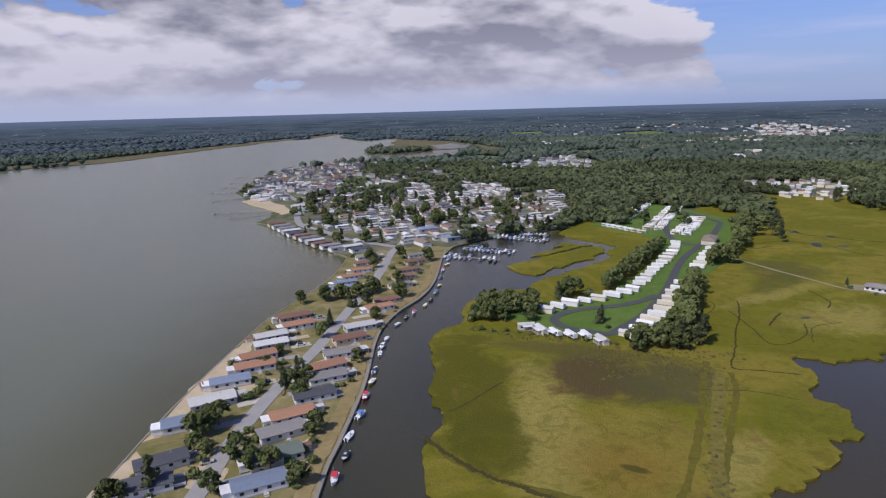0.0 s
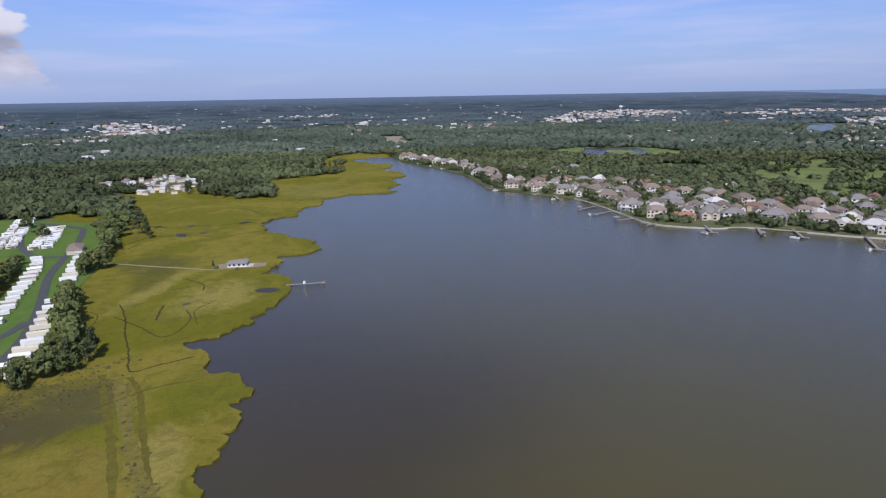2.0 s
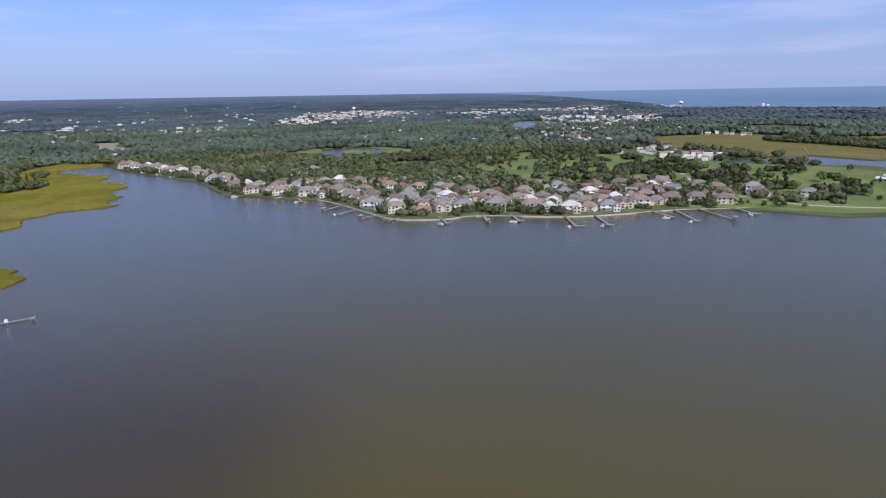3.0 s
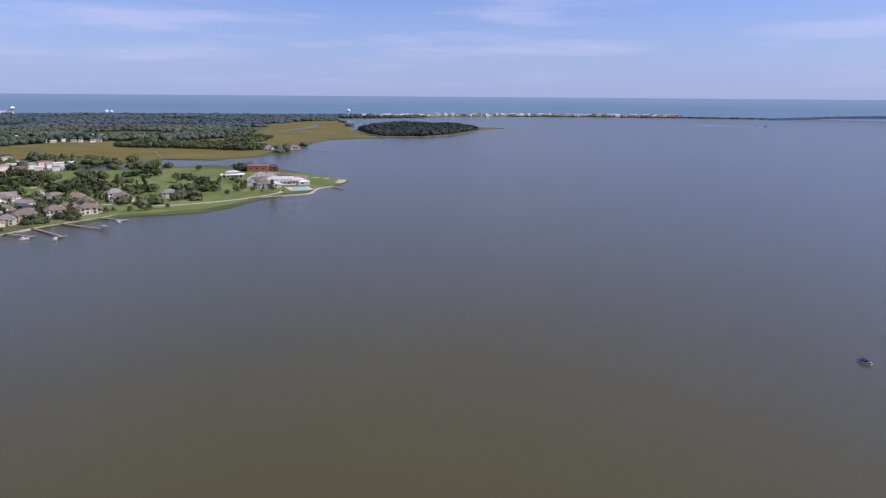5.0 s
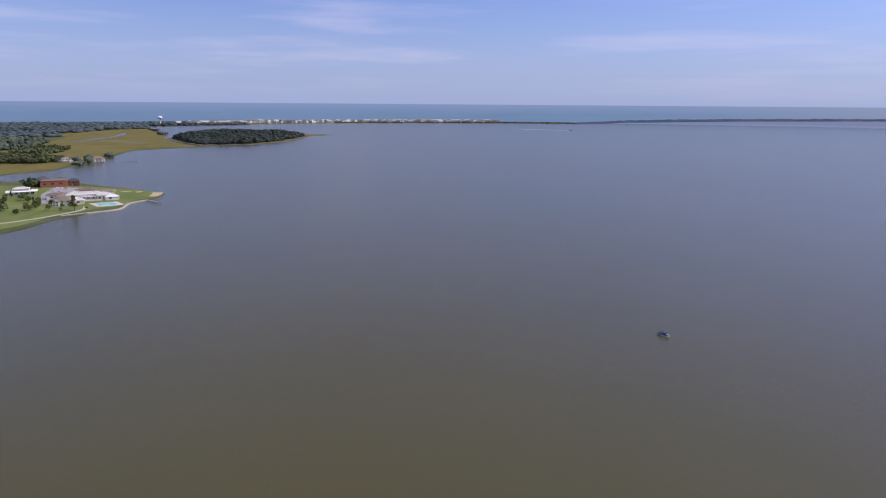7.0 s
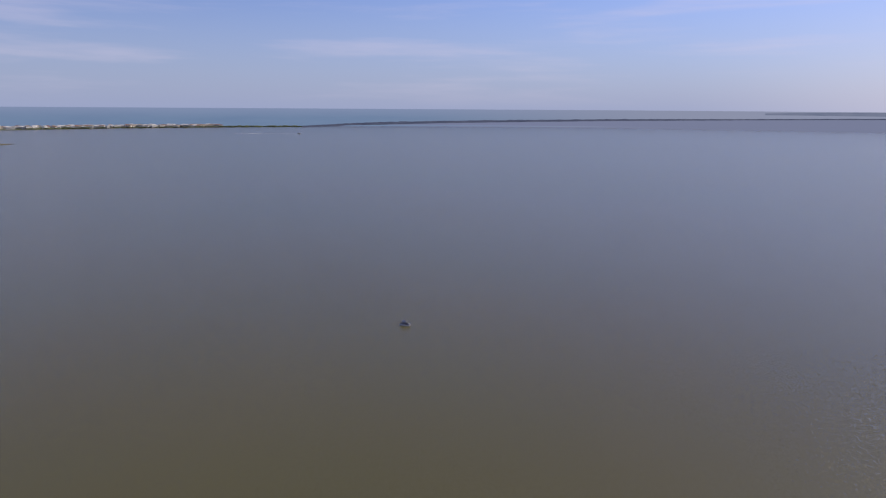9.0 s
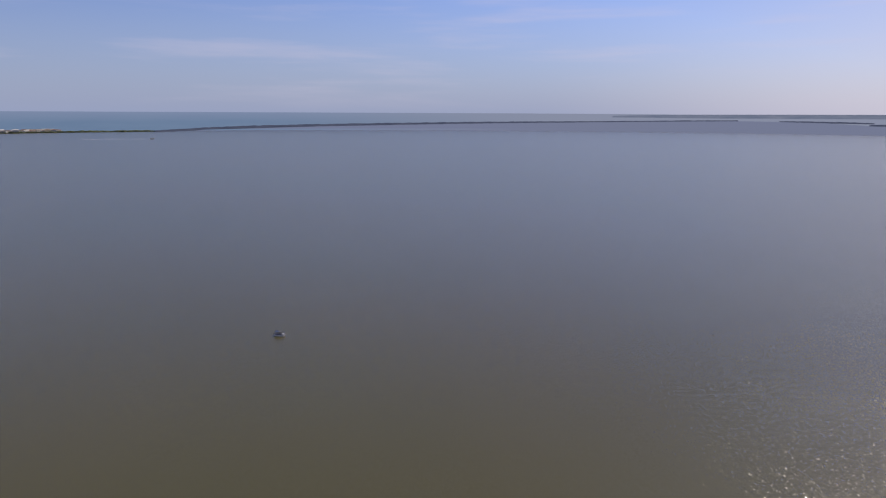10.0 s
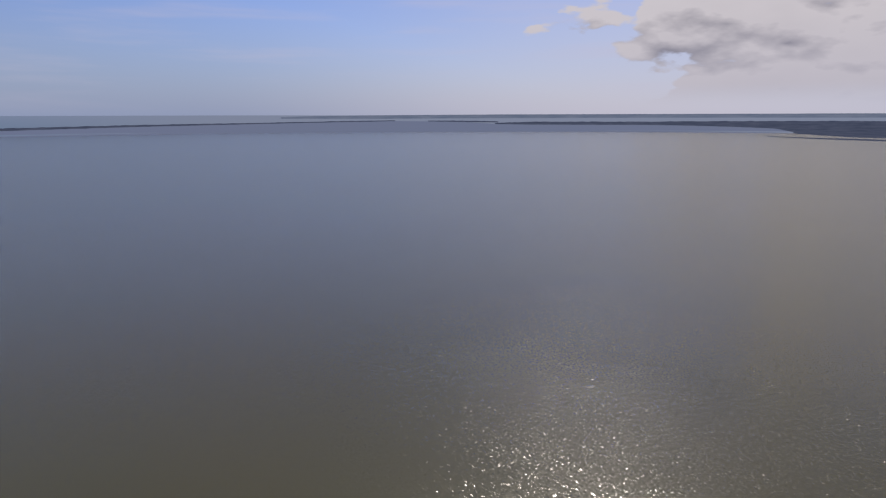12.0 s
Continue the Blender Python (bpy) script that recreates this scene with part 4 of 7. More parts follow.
def build_tree(kind, seed):
    rng = np.random.default_rng(seed)
    if kind == "pine":
        t = thing("pine_tree", "tall dark green pine with a bare trunk", "tree", "pines")
        h = 13.0
        tr = Shape().tube(0, 0, -0.3, h * 0.55, 0.26, 0.17, 7).tube(0, 0, h * 0.55, h * 0.96, 0.17, 0.05, 6, 0.2, 0.1)
        cl = []
        for i in range(13):
            z = h * (0.30 + 0.68 * i / 13)
            a, d = rng.uniform(0, 2 * pi), rng.uniform(0.5, 2.5) * (1.1 - 0.8 * i / 13)
            cl.append((d * cos(a), d * sin(a), z, rng.uniform(0.9, 1.5) * (1.15 - 0.5 * i / 13)))
            tr.tube(0, 0, z - 0.6, z, 0.07, 0.03, 4, d * cos(a), d * sin(a))
        cr = crown(rng, cl, 380, 0.55)
        m = NEEDLE
    elif kind == "cedar":
        t = thing("cedar_tree", "dark conical evergreen tree", "tree", "cedars")
        h = 9.0
        tr = Shape().tube(0, 0, -0.3, h * 0.7, 0.2, 0.06, 6)
        cl = []
        for i in range(16):
            k = i / 15
            a, d = 2.4 * i, 1.5 * (1 - k) * rng.uniform(0.5, 1.0)
            cl.append((d * cos(a), d * sin(a), 0.9 + k * (h - 1.4), 1.3 * (1 - k) + 0.38))
            if i % 3 == 0:
                tr.tube(0, 0, 0.7 + k * (h - 2.2), 0.9 + k * (h - 1.9), 0.06, 0.03, 4, d * cos(a), d * sin(a))
        cr = crown(rng, cl, 330, 0.34)
        m = NEEDLE
    elif kind == "bush":
        cl = []
        for i in range(7):
            a, d = rng.uniform(0, 2 * pi), rng.uniform(0, 1.0)
            cl.append((d * cos(a), d * sin(a), rng.uniform(0.35, 1.2), rng.uniform(0.6, 0.95)))
        cr = crown(rng, cl, 160, 0.24)
        m = SCRUB if seed % 2 else LEAF
    else:
        t = thing("broadleaf_tree", "leafy green deciduous tree with a round uneven crown", "tree", "broadleaf trees")
        h = 9.5
        tr = Shape().tube(0, 0, -0.3, h * 0.42, 0.3, 0.2, 7)
        cl = []
        for i in range(22):
            a = rng.uniform(0, 2 * pi)
            e = rng.uniform(-0.75, 1.0)
            d = sqrt(max(0.05, 1 - e * e)) * rng.uniform(0.5, 1.15) * 3.5
            x, y, z = d * cos(a), d * sin(a), h * 0.5 + e * 3.2
            cl.append((x, y, z, rng.uniform(0.75, 1.45)))
            if i < 8:
                tr.tube(0, 0, h * 0.3, z, 0.12, 0.04, 5, x * 0.9, y * 0.9)
        cr = crown(rng, cl, 700, 0.66)
        m = LEAF
    if kind == "bush":
        return tagged(part("bush", cr, m), "low rounded grey-green shrub", "bush", "bushes")
    part("trunk", tr, BARK, t)
    part("crown", cr, m, t)
    return t


def tree(kind, x, y, size=1.0, z=1.0, rng=random.Random(5)):
    v = rng.randrange(3)
    return place((kind, v), lambda: build_tree(kind, 10 * v + len(kind)), x, y, z, rng.uniform(0, 360), size * rng.uniform(0.85, 1.15))


def grove(rows, z=1.0, size=1.25, mates=1):
    """Trees at the given places, each with smaller ones pressing against it."""
    r = random.Random(int(rows[0][0] * 7 + rows[0][1]))
    for x, y, kind, k in rows:
        tree(kind, x, y, k * size, z)
        for _ in range(mates if kind != "bush" else 0):
            a = r.uniform(0, 2 * pi)
            tree(kind if r.random() < 0.6 else "bush", x + 3.6 * k * cos(a), y + 3.6 * k * sin(a), k * r.uniform(0.55, 0.9) * size, z)


def window(parent, x, y, z, w, h, face, pane_only=False):
    """A window on a wall that faces +x, -x, +y or -y: a pale casing with a dark pane set in it."""
    dx, dy = {"e": (1, 0), "w": (-1, 0), "n": (0, 1), "s": (0, -1)}[face]
    turn = 0 if dy else pi / 2
    casing = part("window", Shape().box(x + dx * 0.03, y + dy * 0.03, z, w + 0.24, 0.10, h + 0.24, turn), TRIM, parent)
    if not pane_only:
        part("pane", Shape().box(x + dx * 0.07, y + dy * 0.07, z + 0.12, w, 0.06, h, turn), GLASS, casing)
    return casing


def build_home(roof, wall, long, wide, porch, full):
    """A single-storey manufactured home: low gable roof, ribbon of windows, skirting, deck or sun porch."""
    text = f"single-storey {wall} mobile home with a low {roof} shingle roof"
    w = Shape().box(0, 0, 0.5 if full else -0.3, long, wide, 2.6 if full else 3.4).put([(x, y, z) for x in (-long / 2, long / 2) for y, z in ((-wide / 2, 3.1), (wide / 2, 3.1), (0, 3.1 + 0.95))],
                                                   [(0, 2, 1), (3, 4, 5), (0, 1, 4, 3), (0, 3, 5, 2), (1, 2, 5, 4)])
    if not full:
        # the town homes: walls, roof and windows
        t = tagged(part("mobile_home", w, SIDING[wall]), text, "house", "mobile homes")
        part("roof", Shape().gable(0, 0, 3.02, long + 0.7, wide + 0.8, 1.0), ROOFING[roof], t)
        part("window", Shape().box(-0.28 * long, -wide / 2 - 0.03, 1.4, 3.4, 0.1, 1.2), GLASS, t)
        return t
    t = thing("mobile_home", text, "house", "mobile homes")
    part("wall", w, SIDING[wall], t)
    part("skirting", Shape().box(0, 0, -0.3, long - 0.1, wide - 0.1, 0.82), CONCRETE, t)
    part("roof", Shape().gable(0, 0, 3.02, long + 0.7, wide + 0.8, 1.0), ROOFING[roof], t, f"{roof} shingle roof")
    n = 4
    for i in range(n):
        x = -long / 2 + long * (i + 0.6) / n
        window(t, x, -wide / 2, 1.45, 1.3, 1.1, "s")
    if full:
        window(t, -long / 2, 0, 1.4, 2.6, 1.2, "w")
        part("vent", Shape().box(long * 0.2, wide * 0.18, 3.55, 0.5, 0.5, 0.55), TIMBER, t)
    door = part("door", Shape().box(long * 0.08, -wide / 2 - 0.04, 0.6, 1.0, 0.1, 2.05), WHITE, t)
    part("steps", Shape().box(long * 0.08, -wide / 2 - 0.75, -0.2, 1.6, 1.4, 0.75).box(long * 0.08, -wide / 2 - 1.7, -0.2, 1.5, 0.6, 0.4), CONCRETE, t)
    if porch == "white":
        p = part("sun_porch", Shape().box(-long / 2 - 1.6, 0, 0.3, 3.1, wide * 0.62, 2.4), TRIM, t, "white sun porch")
        part("porch_roof", Shape().box(-long / 2 - 1.7, 0, 2.7, 3.6, wide * 0.7, 0.22), ROOFING["white"], t)
        for k in (-1, 0, 1):
            part("porch_window", Shape().box(-long / 2 - 3.17, k * wide * 0.19, 1.1, 0.06, wide * 0.15, 1.2), GLASS, p)
    elif porch == "deck":
        part("deck", Shape().box(long / 2 + 1.8, 0, 0.1, 3.4, wide * 0.7, 0.35), TIMBER, t, "grey timber deck")
        for k in (-1, 1):
            part("railing", Shape().box(long / 2 + 1.8, k * wide * 0.35, 0.45, 3.4, 0.1, 0.9), TRIM, t)
    elif porch == "carport":
        part("carport_roof", Shape().box(long / 2 + 2.4, 0, 2.6, 5, wide * 0.55, 0.2), ROOFING["pale"], t)
        for i in (0.6, 4.5):
            for k in (-1, 1):
                part("carport_post", Shape().box(long / 2 + i, k * wide * 0.25, -0.2, 0.12, 0.12, 2.8), TRIM, t)
    return t


def build_trailer(v):
    """A park trailer: rounded white box with slide-out, awning and room."""
    t = thing("travel_trailer", "white camping trailer with a canvas awning on the grass", "trailer", "trailers")
    long, wide = (10.5, 2.7) if v != 1 else (8.6, 2.6)
    s = Shape()
    prof = [(-wide / 2, 0.65), (wide / 2, 0.65), (wide / 2, 3.0), (wide / 2 - 0.25, 3.25), (-wide / 2 + 0.25, 3.25), (-wide / 2, 3.0)]
    n = len(prof)
    s.put([(x, y, z) for x in (-long / 2, long / 2) for y, z in prof], [tuple(range(n))[::-1], tuple(range(n, 2 * n))] + [(i, (i + 1) % n, n + (i + 1) % n, n + i) for i in range(n)])
    part("body", s, WHITE if v != 2 else SIDING["cream"], t)
    part("underframe", Shape().box(0, 0, -0.25, long * 0.93, wide * 0.85, 0.88), ROAD_DARK, t)
    part("roof_unit", Shape().box(long * 0.1, 0, 3.24, 1.0, 0.8, 0.32, 0, 0.8), TRIM, t)
    for x in (-0.3, 0.34):
        part("window", Shape().box(x * long, -wide / 2 - 0.02, 1.7, 1.3, 0.08, 0.75), GLASS, t)
    part("door", Shape().box(long * 0.2, -wide / 2 - 0.03, 0.8, 0.75, 0.08, 1.9), TRIM, t)
    if v == 0:
        part("side_room", Shape().box(-0.5, -wide / 2 - 1.5, 0.0, 6.5, 2.9, 2.5), SIDING["white"], t, "white screened side room")
        part("side_room_roof", Shape().put([(x, y, z) for x in (-4.0, 3.0) for y, z in ((-wide / 2 - 3.3, 2.45), (-wide / 2 - 3.3, 2.6), (-wide / 2 - 0.01, 3.1), (-wide / 2 - 0.01, 2.95))],
                                           [(0, 1, 2, 3), (7, 6, 5, 4), (0, 4, 5, 1), (1, 5, 6, 2), (3, 2, 6, 7), (0, 3, 7, 4)]), WHITE, t)
        part("screen", Shape().box(-0.5, -wide / 2 - 2.97, 0.9, 5.6, 0.06, 1.2), GLASS, t)
    else:
        part("awning", Shape().put([(x, y, z) for x in (-2.8, 2.8) for y, z in ((-wide / 2 - 2.6, 2.25), (-wide / 2 - 2.6, 2.33), (-wide / 2 - 0.01, 2.95), (-wide / 2 - 0.01, 2.87))],
                                   [(0, 1, 2, 3), (7, 6, 5, 4), (0, 4, 5, 1), (1, 5, 6, 2), (3, 2, 6, 7), (0, 3, 7, 4)]), WHITE if v == 1 else SIDING["tan"], t)
        for x in (-2.7, 2.7):
            part("awning_pole", Shape().box(x, -wide / 2 - 2.5, -0.1, 0.07, 0.07, 2.4), TRIM, t)
    return t


def build_house(roof, wall, style, seed):
    """A large two-storey shore house: main block, wing, hipped and gabled roofs, rows of windows, balcony, chimney."""
    rng = random.Random(seed)
    t = thing("house", f"large two-storey {wall} shore house with a {roof} roof", "house", "shore houses")
    lx, ly = rng.uniform(15, 19), rng.uniform(11, 14)
    h = 5.9 if style != "low" else 3.6
    part("wall", Shape().box(0, 0, -0.3, lx, ly, h + 0.3), SIDING[wall], t)
    part("roof", Shape().hip(0, 0, h - 0.02, lx + 1.4, ly + 1.4, 4.1 if style != "low" else 2.6), ROOFING[roof], t)
    wx = lx * rng.choice((-0.32, 0.32))
    wl = rng.uniform(5.5, 7)
    hw = h - (0.6 if style == "tall" else 0.9)
    part("wing", Shape().box(wx, -ly / 2 - 2.0, -0.3, wl, 4.6, hw + 0.3).put([(wx + a, -ly / 2 + b, hw + c) for b in (-4.3, 3) for a, c in ((-wl / 2, 0), (wl / 2, 0), (0, 2.2))], [(0, 1, 2), (5, 4, 3), (0, 2, 5, 3), (2, 1, 4, 5), (0, 3, 4, 1)]), SIDING[wall], t)
    g = Shape()
    a = wl / 2 + 0.5
    pts = [(wx + p, -ly / 2 + q, hw + r) for q in (-4.8, 4) for p, r in ((-a, -0.2), (a, -0.2), (0, 2.4), (-a, 0.02), (a, 0.02), (0, 2.66))]
    g.put(pts, [(0, 2, 5, 3), (2, 1, 4, 5), (6, 9, 11, 8), (8, 11, 10, 7), (3, 5, 11, 9), (5, 4, 10, 11), (0, 6, 8, 2), (2, 8, 7, 1), (0, 3, 9, 6), (1, 7, 10, 4)])
    part("wing_roof", g, ROOFING[roof], t)
    rows = (1.0, 4.1) if style != "low" else (1.0,)
    for z in rows:
        for k in (-0.33, 0.0, 0.33):
            if abs(k * lx - wx) > 3.4:
                part("window", Shape().box(k * lx, -ly / 2 - 0.03, z, 2.1, 0.1, 1.6), GLASS, t)
        for k in (-0.25, 0.25):
            part("window", Shape().box(wx + k * wl, -ly / 2 - 4.33, z, 1.5, 0.1, 1.6), GLASS, t)

    if style == "tall":
        b = part("balcony", Shape().box(-wx * 0.7, -ly / 2 - 1.5, 3.15, lx * 0.5, 2.9, 0.25), TRIM, t, "white railed balcony")
        part("railing", Shape().box(-wx * 0.7, -ly / 2 - 2.9, 3.4, lx * 0.5, 0.08, 0.95), TRIM, b)
        for k in (-0.46, 0, 0.46):
            part("post", Shape().box(-wx * 0.7 + k * lx * 0.5, -ly / 2 - 2.8, -0.3, 0.28, 0.28, 3.5), TRIM, b)
    sx = -lx / 2 * (1 if wx > 0 else -1)
    part("side_wing", Shape().box(sx, 1.5, -0.3, 7.0, 7.5, 3.7), SIDING[wall], t)
    part("side_roof", Shape().hip(sx, 1.5, 3.38, 8.0, 8.5, 2.4), ROOFING[roof], t)
    part("chimney", Shape().box(lx * 0.3, ly * 0.15, h - 0.5, 0.9, 0.9, 3.6), SIDING["red"] if seed % 2 else SIDING["tan"], t)
    part("door", Shape().box(-wx * 0.25, -ly / 2 - 0.04, 0, 1.2, 0.1, 2.2), WHITE, t)
    return t


def build_cottage(roof, wall, name="house", label=""):
    """A far-off house, seen only as walls and roof."""
    t = tagged(part(name, Shape().box(0, 0, -0.3, 13, 9, 5.8).put([(x, y, z) for x in (-6.5, 6.5) for y, z in ((-4.5, 5.5), (4.5, 5.5), (0, 7.8))], [(0, 2, 1), (3, 4, 5), (0, 1, 4, 3), (0, 3, 5, 2), (1, 2, 5, 4)]), SIDING[wall]),
               label or f"{wall} beach house with a {roof} gable roof", "house", "far houses")
    part("roof", Shape().gable(0, 0, 5.45, 14, 10.2, 2.5), ROOFING[roof], t)
    return t


def build_block(name, label, lx, ly, h, wall="white", roof="pale"):
    t = tagged(part(name, Shape().box(0, 0, -0.3, lx, ly, h + 0.3), SIDING[wall]), label, "building", "far buildings")
    part("roof", Shape().hip(0, 0, h - 0.02, lx + 1, ly + 1, 2.2), ROOFING[roof], t)
    for i in range(int(lx // 9) if name != "row_house" else 0):
        part("window", Shape().box(-lx / 2 + 5 + i * 9, -ly / 2 - 0.03, h * 0.4, 3.0, 0.08, 1.8), GLASS, t)
    return t


def build_boat(style, hull, long=6.2):
    t = thing("motorboat", f"small {hull} open motorboat with a {style}", "boat", "moored boats")
    s = Shape()
    secs = [(-0.5, 0.85, 0.9), (-0.2, 1.0, 0.95), (0.15, 0.98, 1.0), (0.36, 0.66, 1.1), (0.5, 0.06, 1.25)]
    w = long * 0.19
    for x, k, z in secs:
        s.v += [(x * long, -w * k, z), (x * long, -w * k * 0.72, 0.05), (x * long, 0, -0.28 if k > 0.3 else 0.3), (x * long, w * k * 0.72, 0.05), (x * long, w * k, z)]
    for i in range(len(secs) - 1):
        for j in range(4):
            a = i * 5 + j
            s.f.append((a, a + 1, a + 6, a + 5))
    s.f.append((0, 4, 3, 2, 1))
    part("hull", s, PAINT[hull], t)
    deck = Shape()
    for x, k, z in secs:
        deck.v += [(x * long, -w * k * 0.96, z - 0.12), (x * long, w * k * 0.96, z - 0.12)]
    for i in range(len(secs) - 1):
        deck.f.append((2 * i, 2 * i + 2, 2 * i + 3, 2 * i + 1))
    part("deck", deck, PAINT["white"], t)
    cover = {"red canopy": "red", "black cover": "black", "blue bimini": "blue", "navy cover": "navy"}.get(style)
    if style == "white cabin":
        part("cabin", Shape().box(long * 0.1, 0, 0.8, long * 0.4, w * 1.5, 1.15, 0, 0.82), PAINT["white"], t)
        part("windscreen", Shape().box(long * 0.1, 0, 1.28, long * 0.41, w * 1.46, 0.4, 0, 0.94), GLASS, t)
    else:
        part("console", Shape().box(long * 0.02, 0, 0.85, long * 0.14, w * 0.75, 0.85, 0, 0.8), PAINT["white"], t)
        part("seat", Shape().box(-long * 0.22, 0, 0.85, long * 0.12, w * 1.3, 0.45), PAINT["white"], t)
        if cover:
            part("canopy", Shape().box(-long * 0.05, 0, 2.15 if "cover" not in style else 1.05, long * 0.5, w * 1.75, 0.16 if "cover" not in style else 0.5, 0, 0.9), PAINT[cover], t, f"{style}")
            if "cover" not in style:
                for i in (-1, 1):
                    for j in (-1, 1):
                        part("canopy_pole", Shape().box(-long * 0.05 + i * long * 0.22, j * w * 0.8, 0.9, 0.06, 0.06, 1.3), TRIM, t)
    part("outboard", Shape().box(-long * 0.53, 0, 0.1, 0.5, 0.45, 1.25, 0, 0.8), PAINT["black"], t)
    return t


def boat(x, y, turn, style, hull, size=1.0):
    return place(("boat", style, hull), lambda: build_boat(style, hull), x, y, 0.05, turn, size)


def dock(a, b, width=1.8, end=0.0, z=1.3, lift_roof=False):
    """A timber pier from a to b on piles; end: length of a cross piece at b."""
    t = thing("pier", "weathered grey timber pier on piles over the water", "pier", "piers")
    d = hypot(b[0] - a[0], b[1] - a[1])
    t.matrix_basis = pose(a[0], a[1], 0, 0, 0, degrees(atan2(b[1] - a[1], b[0] - a[0])))
    part("decking", Shape().box(d / 2, 0, z, d, width, 0.22), TIMBER, t)
    k = max(2, int(d / 12))
    for i in range(k + 1):
        for side in (-1, 1):
            part("pile", Shape().tube(min(d - 0.3, 0.6 + i * (d - 0.9) / k), side * (width / 2 + 0.16), -1.2, z + 0.75, 0.16, 0.15, 6), TIMBER, t)
    if end:
        part("crosspiece", Shape().box(d + width / 2 + 0.02, 0, z, width, end, 0.22), TIMBER, t)
        for side in (-1, 1):
            part("pile", Shape().tube(d + width, side * end / 2, -1.2, z + 0.9, 0.17, 0.16, 6), TIMBER, t)
    if lift_roof:
        part("shelter_roof", Shape().hip(d + 2, 0, z + 2.6, 5, 4.5, 1.0), ROOFING["grey"], t)
        for i in (0.2, 3.8):
            for j in (-1.8, 1.8):
                part("shelter_post", Shape().box(d + i, j, z - 1.5, 0.16, 0.16, 4.2), TIMBER, t)
    return t


# ---------------------------------------------------------------- the strip of homes
G = 0.8
LEFT = [(-92, 167, "dark"), (-92, 180, "dark"), (-94, 206, "blue"), (-91, 223, "pale"), (-90, 241, "blue"), (-84, 256, "orange"), (-86, 268, "orange"), (-84, 283, "pale"), (-87, 294, "pale"),
        (-77, 310, "orange"), (-82, 323, "brown"), (-66, 377, "blue"), (-65, 391, "blue"), (-62, 406, "orange"), (-58, 423, "orange"), (-58, 443, "brown"), (-58, 462, "grey")]
RIGHT = [(-57, 167, "blue"), (-56, 182, "green"), (-58, 198, "grey"), (-57, 210, "orange"), (-52, 226, "dark"), (-50, 243, "grey"), (-52, 254, "orange"), (-48, 269, "grey"), (-47, 288, "brown"), (-44, 305, "pale"),
         (-37, 336, "orange"), (-34, 350, "brown"), (-28, 382, "grey"), (-27, 402, "brown"), (-24, 420, "brown"), (-21, 444, "brown"), (-21, 465, "grey")]
WALLS = dict(dark="white", blue="white", pale="grey", orange="white", brown="tan", grey="white", green="cream")
PORCH = {"dark": "deck", "blue": "white", "pale": "carport", "orange": "white", "brown": "deck", "grey": "carport", "green": "white"}


def home(x, y, roof, turn, full=True, z=G, size=1.0):
    return place(("home", roof, full), lambda: build_home(roof, WALLS.get(roof, "white"), 16.8, 8.0, PORCH.get(roof, ""), full), x, y, z, turn, size)


rng = random.Random(8)
for row, base in ((LEFT, 27), (RIGHT, 27)):
    for x, y, roof in row:
        home(x, y, roof, base + rng.uniform(-4, 4), True, G, 0.86 if y > 340 else 0.94)
for i, (x, y) in enumerate([(-172, 612), (-164, 598), (-156, 585), (-148, 571), (-140, 558), (-132, 546), (-124, 534), (-116, 522), (-108, 510), (-99, 499), (-90, 490), (-80, 494), (-72, 483)]):
    home(x + 5, y + 7, ("brown", "grey", "grey", "pale", "dark", "brown", "grey", "pale")[i % 8], 32 + rng.uniform(-3, 3), False, 0.95, 0.95)

grove([(-89, 166, "pine", 0.5), (-98, 160, "broad", 0.6), (-89, 199, "broad", 0.75), (-83, 207, "broad", 0.85), (-85, 189, "broad", 0.7), (-80, 187, "broad", 0.62), (-71, 165, "broad", 0.6), (-68, 182, "broad", 0.85),
                      (-62, 177, "broad", 0.8), (-56, 176, "broad", 0.7), (-47, 200, "broad", 0.8), (-50, 178, "bush", 1.6), (-45, 168, "broad", 0.6), (-64, 238, "broad", 0.8), (-58, 241, "broad", 0.75), (-65, 232, "pine", 0.6), (-58, 227, "broad", 0.7),
                      (-80, 259, "broad", 0.55), (-95, 260, "bush", 1.7), (-77, 274, "broad", 0.55), (-61, 294, "broad", 0.8), (-61, 314, "cedar", 0.8), (-64, 250, "cedar", 0.75), (-54, 342, "cedar", 0.9), (-45, 374, "broad", 0.9), (-51, 362, "broad", 0.8), (-62, 359, "broad", 0.9),
                      (-71, 357, "broad", 0.8), (-85, 352, "broad", 0.7)], G)
grove([(-50, 434, "broad", 0.8), (-33, 462, "broad", 0.9), (-12, 450, "broad", 1.0), (-46, 369, "broad", 0.8), (-29, 370, "broad", 0.7), (-79, 227, "bush", 1.6), (-77, 240, "bush", 1.7), (-92, 308, "bush", 1.2), (-76, 232, "bush", 1.3), (-40, 262, "broad", 0.55),
                      (-44, 340, "pine", 0.7), (-38, 322, "broad", 0.7), (-26, 360, "broad", 0.8), (-30, 396, "broad", 0.7), (-36, 430, "bush", 1.6), (-55, 455, "broad", 0.8), (-70, 470, "bush", 1.4), (-48, 186, "bush", 1.3), (-46, 192, "bush", 1.2), (-44, 180, "bush", 1.1), (-66, 194, "bush", 1.5), (-70, 200, "bush", 1.2),
                      (-79, 174, "bush", 1.4), (-80, 182, "bush", 1.2), (-73, 262, "bush", 1.1), (-66, 262, "bush", 1.3)], G)

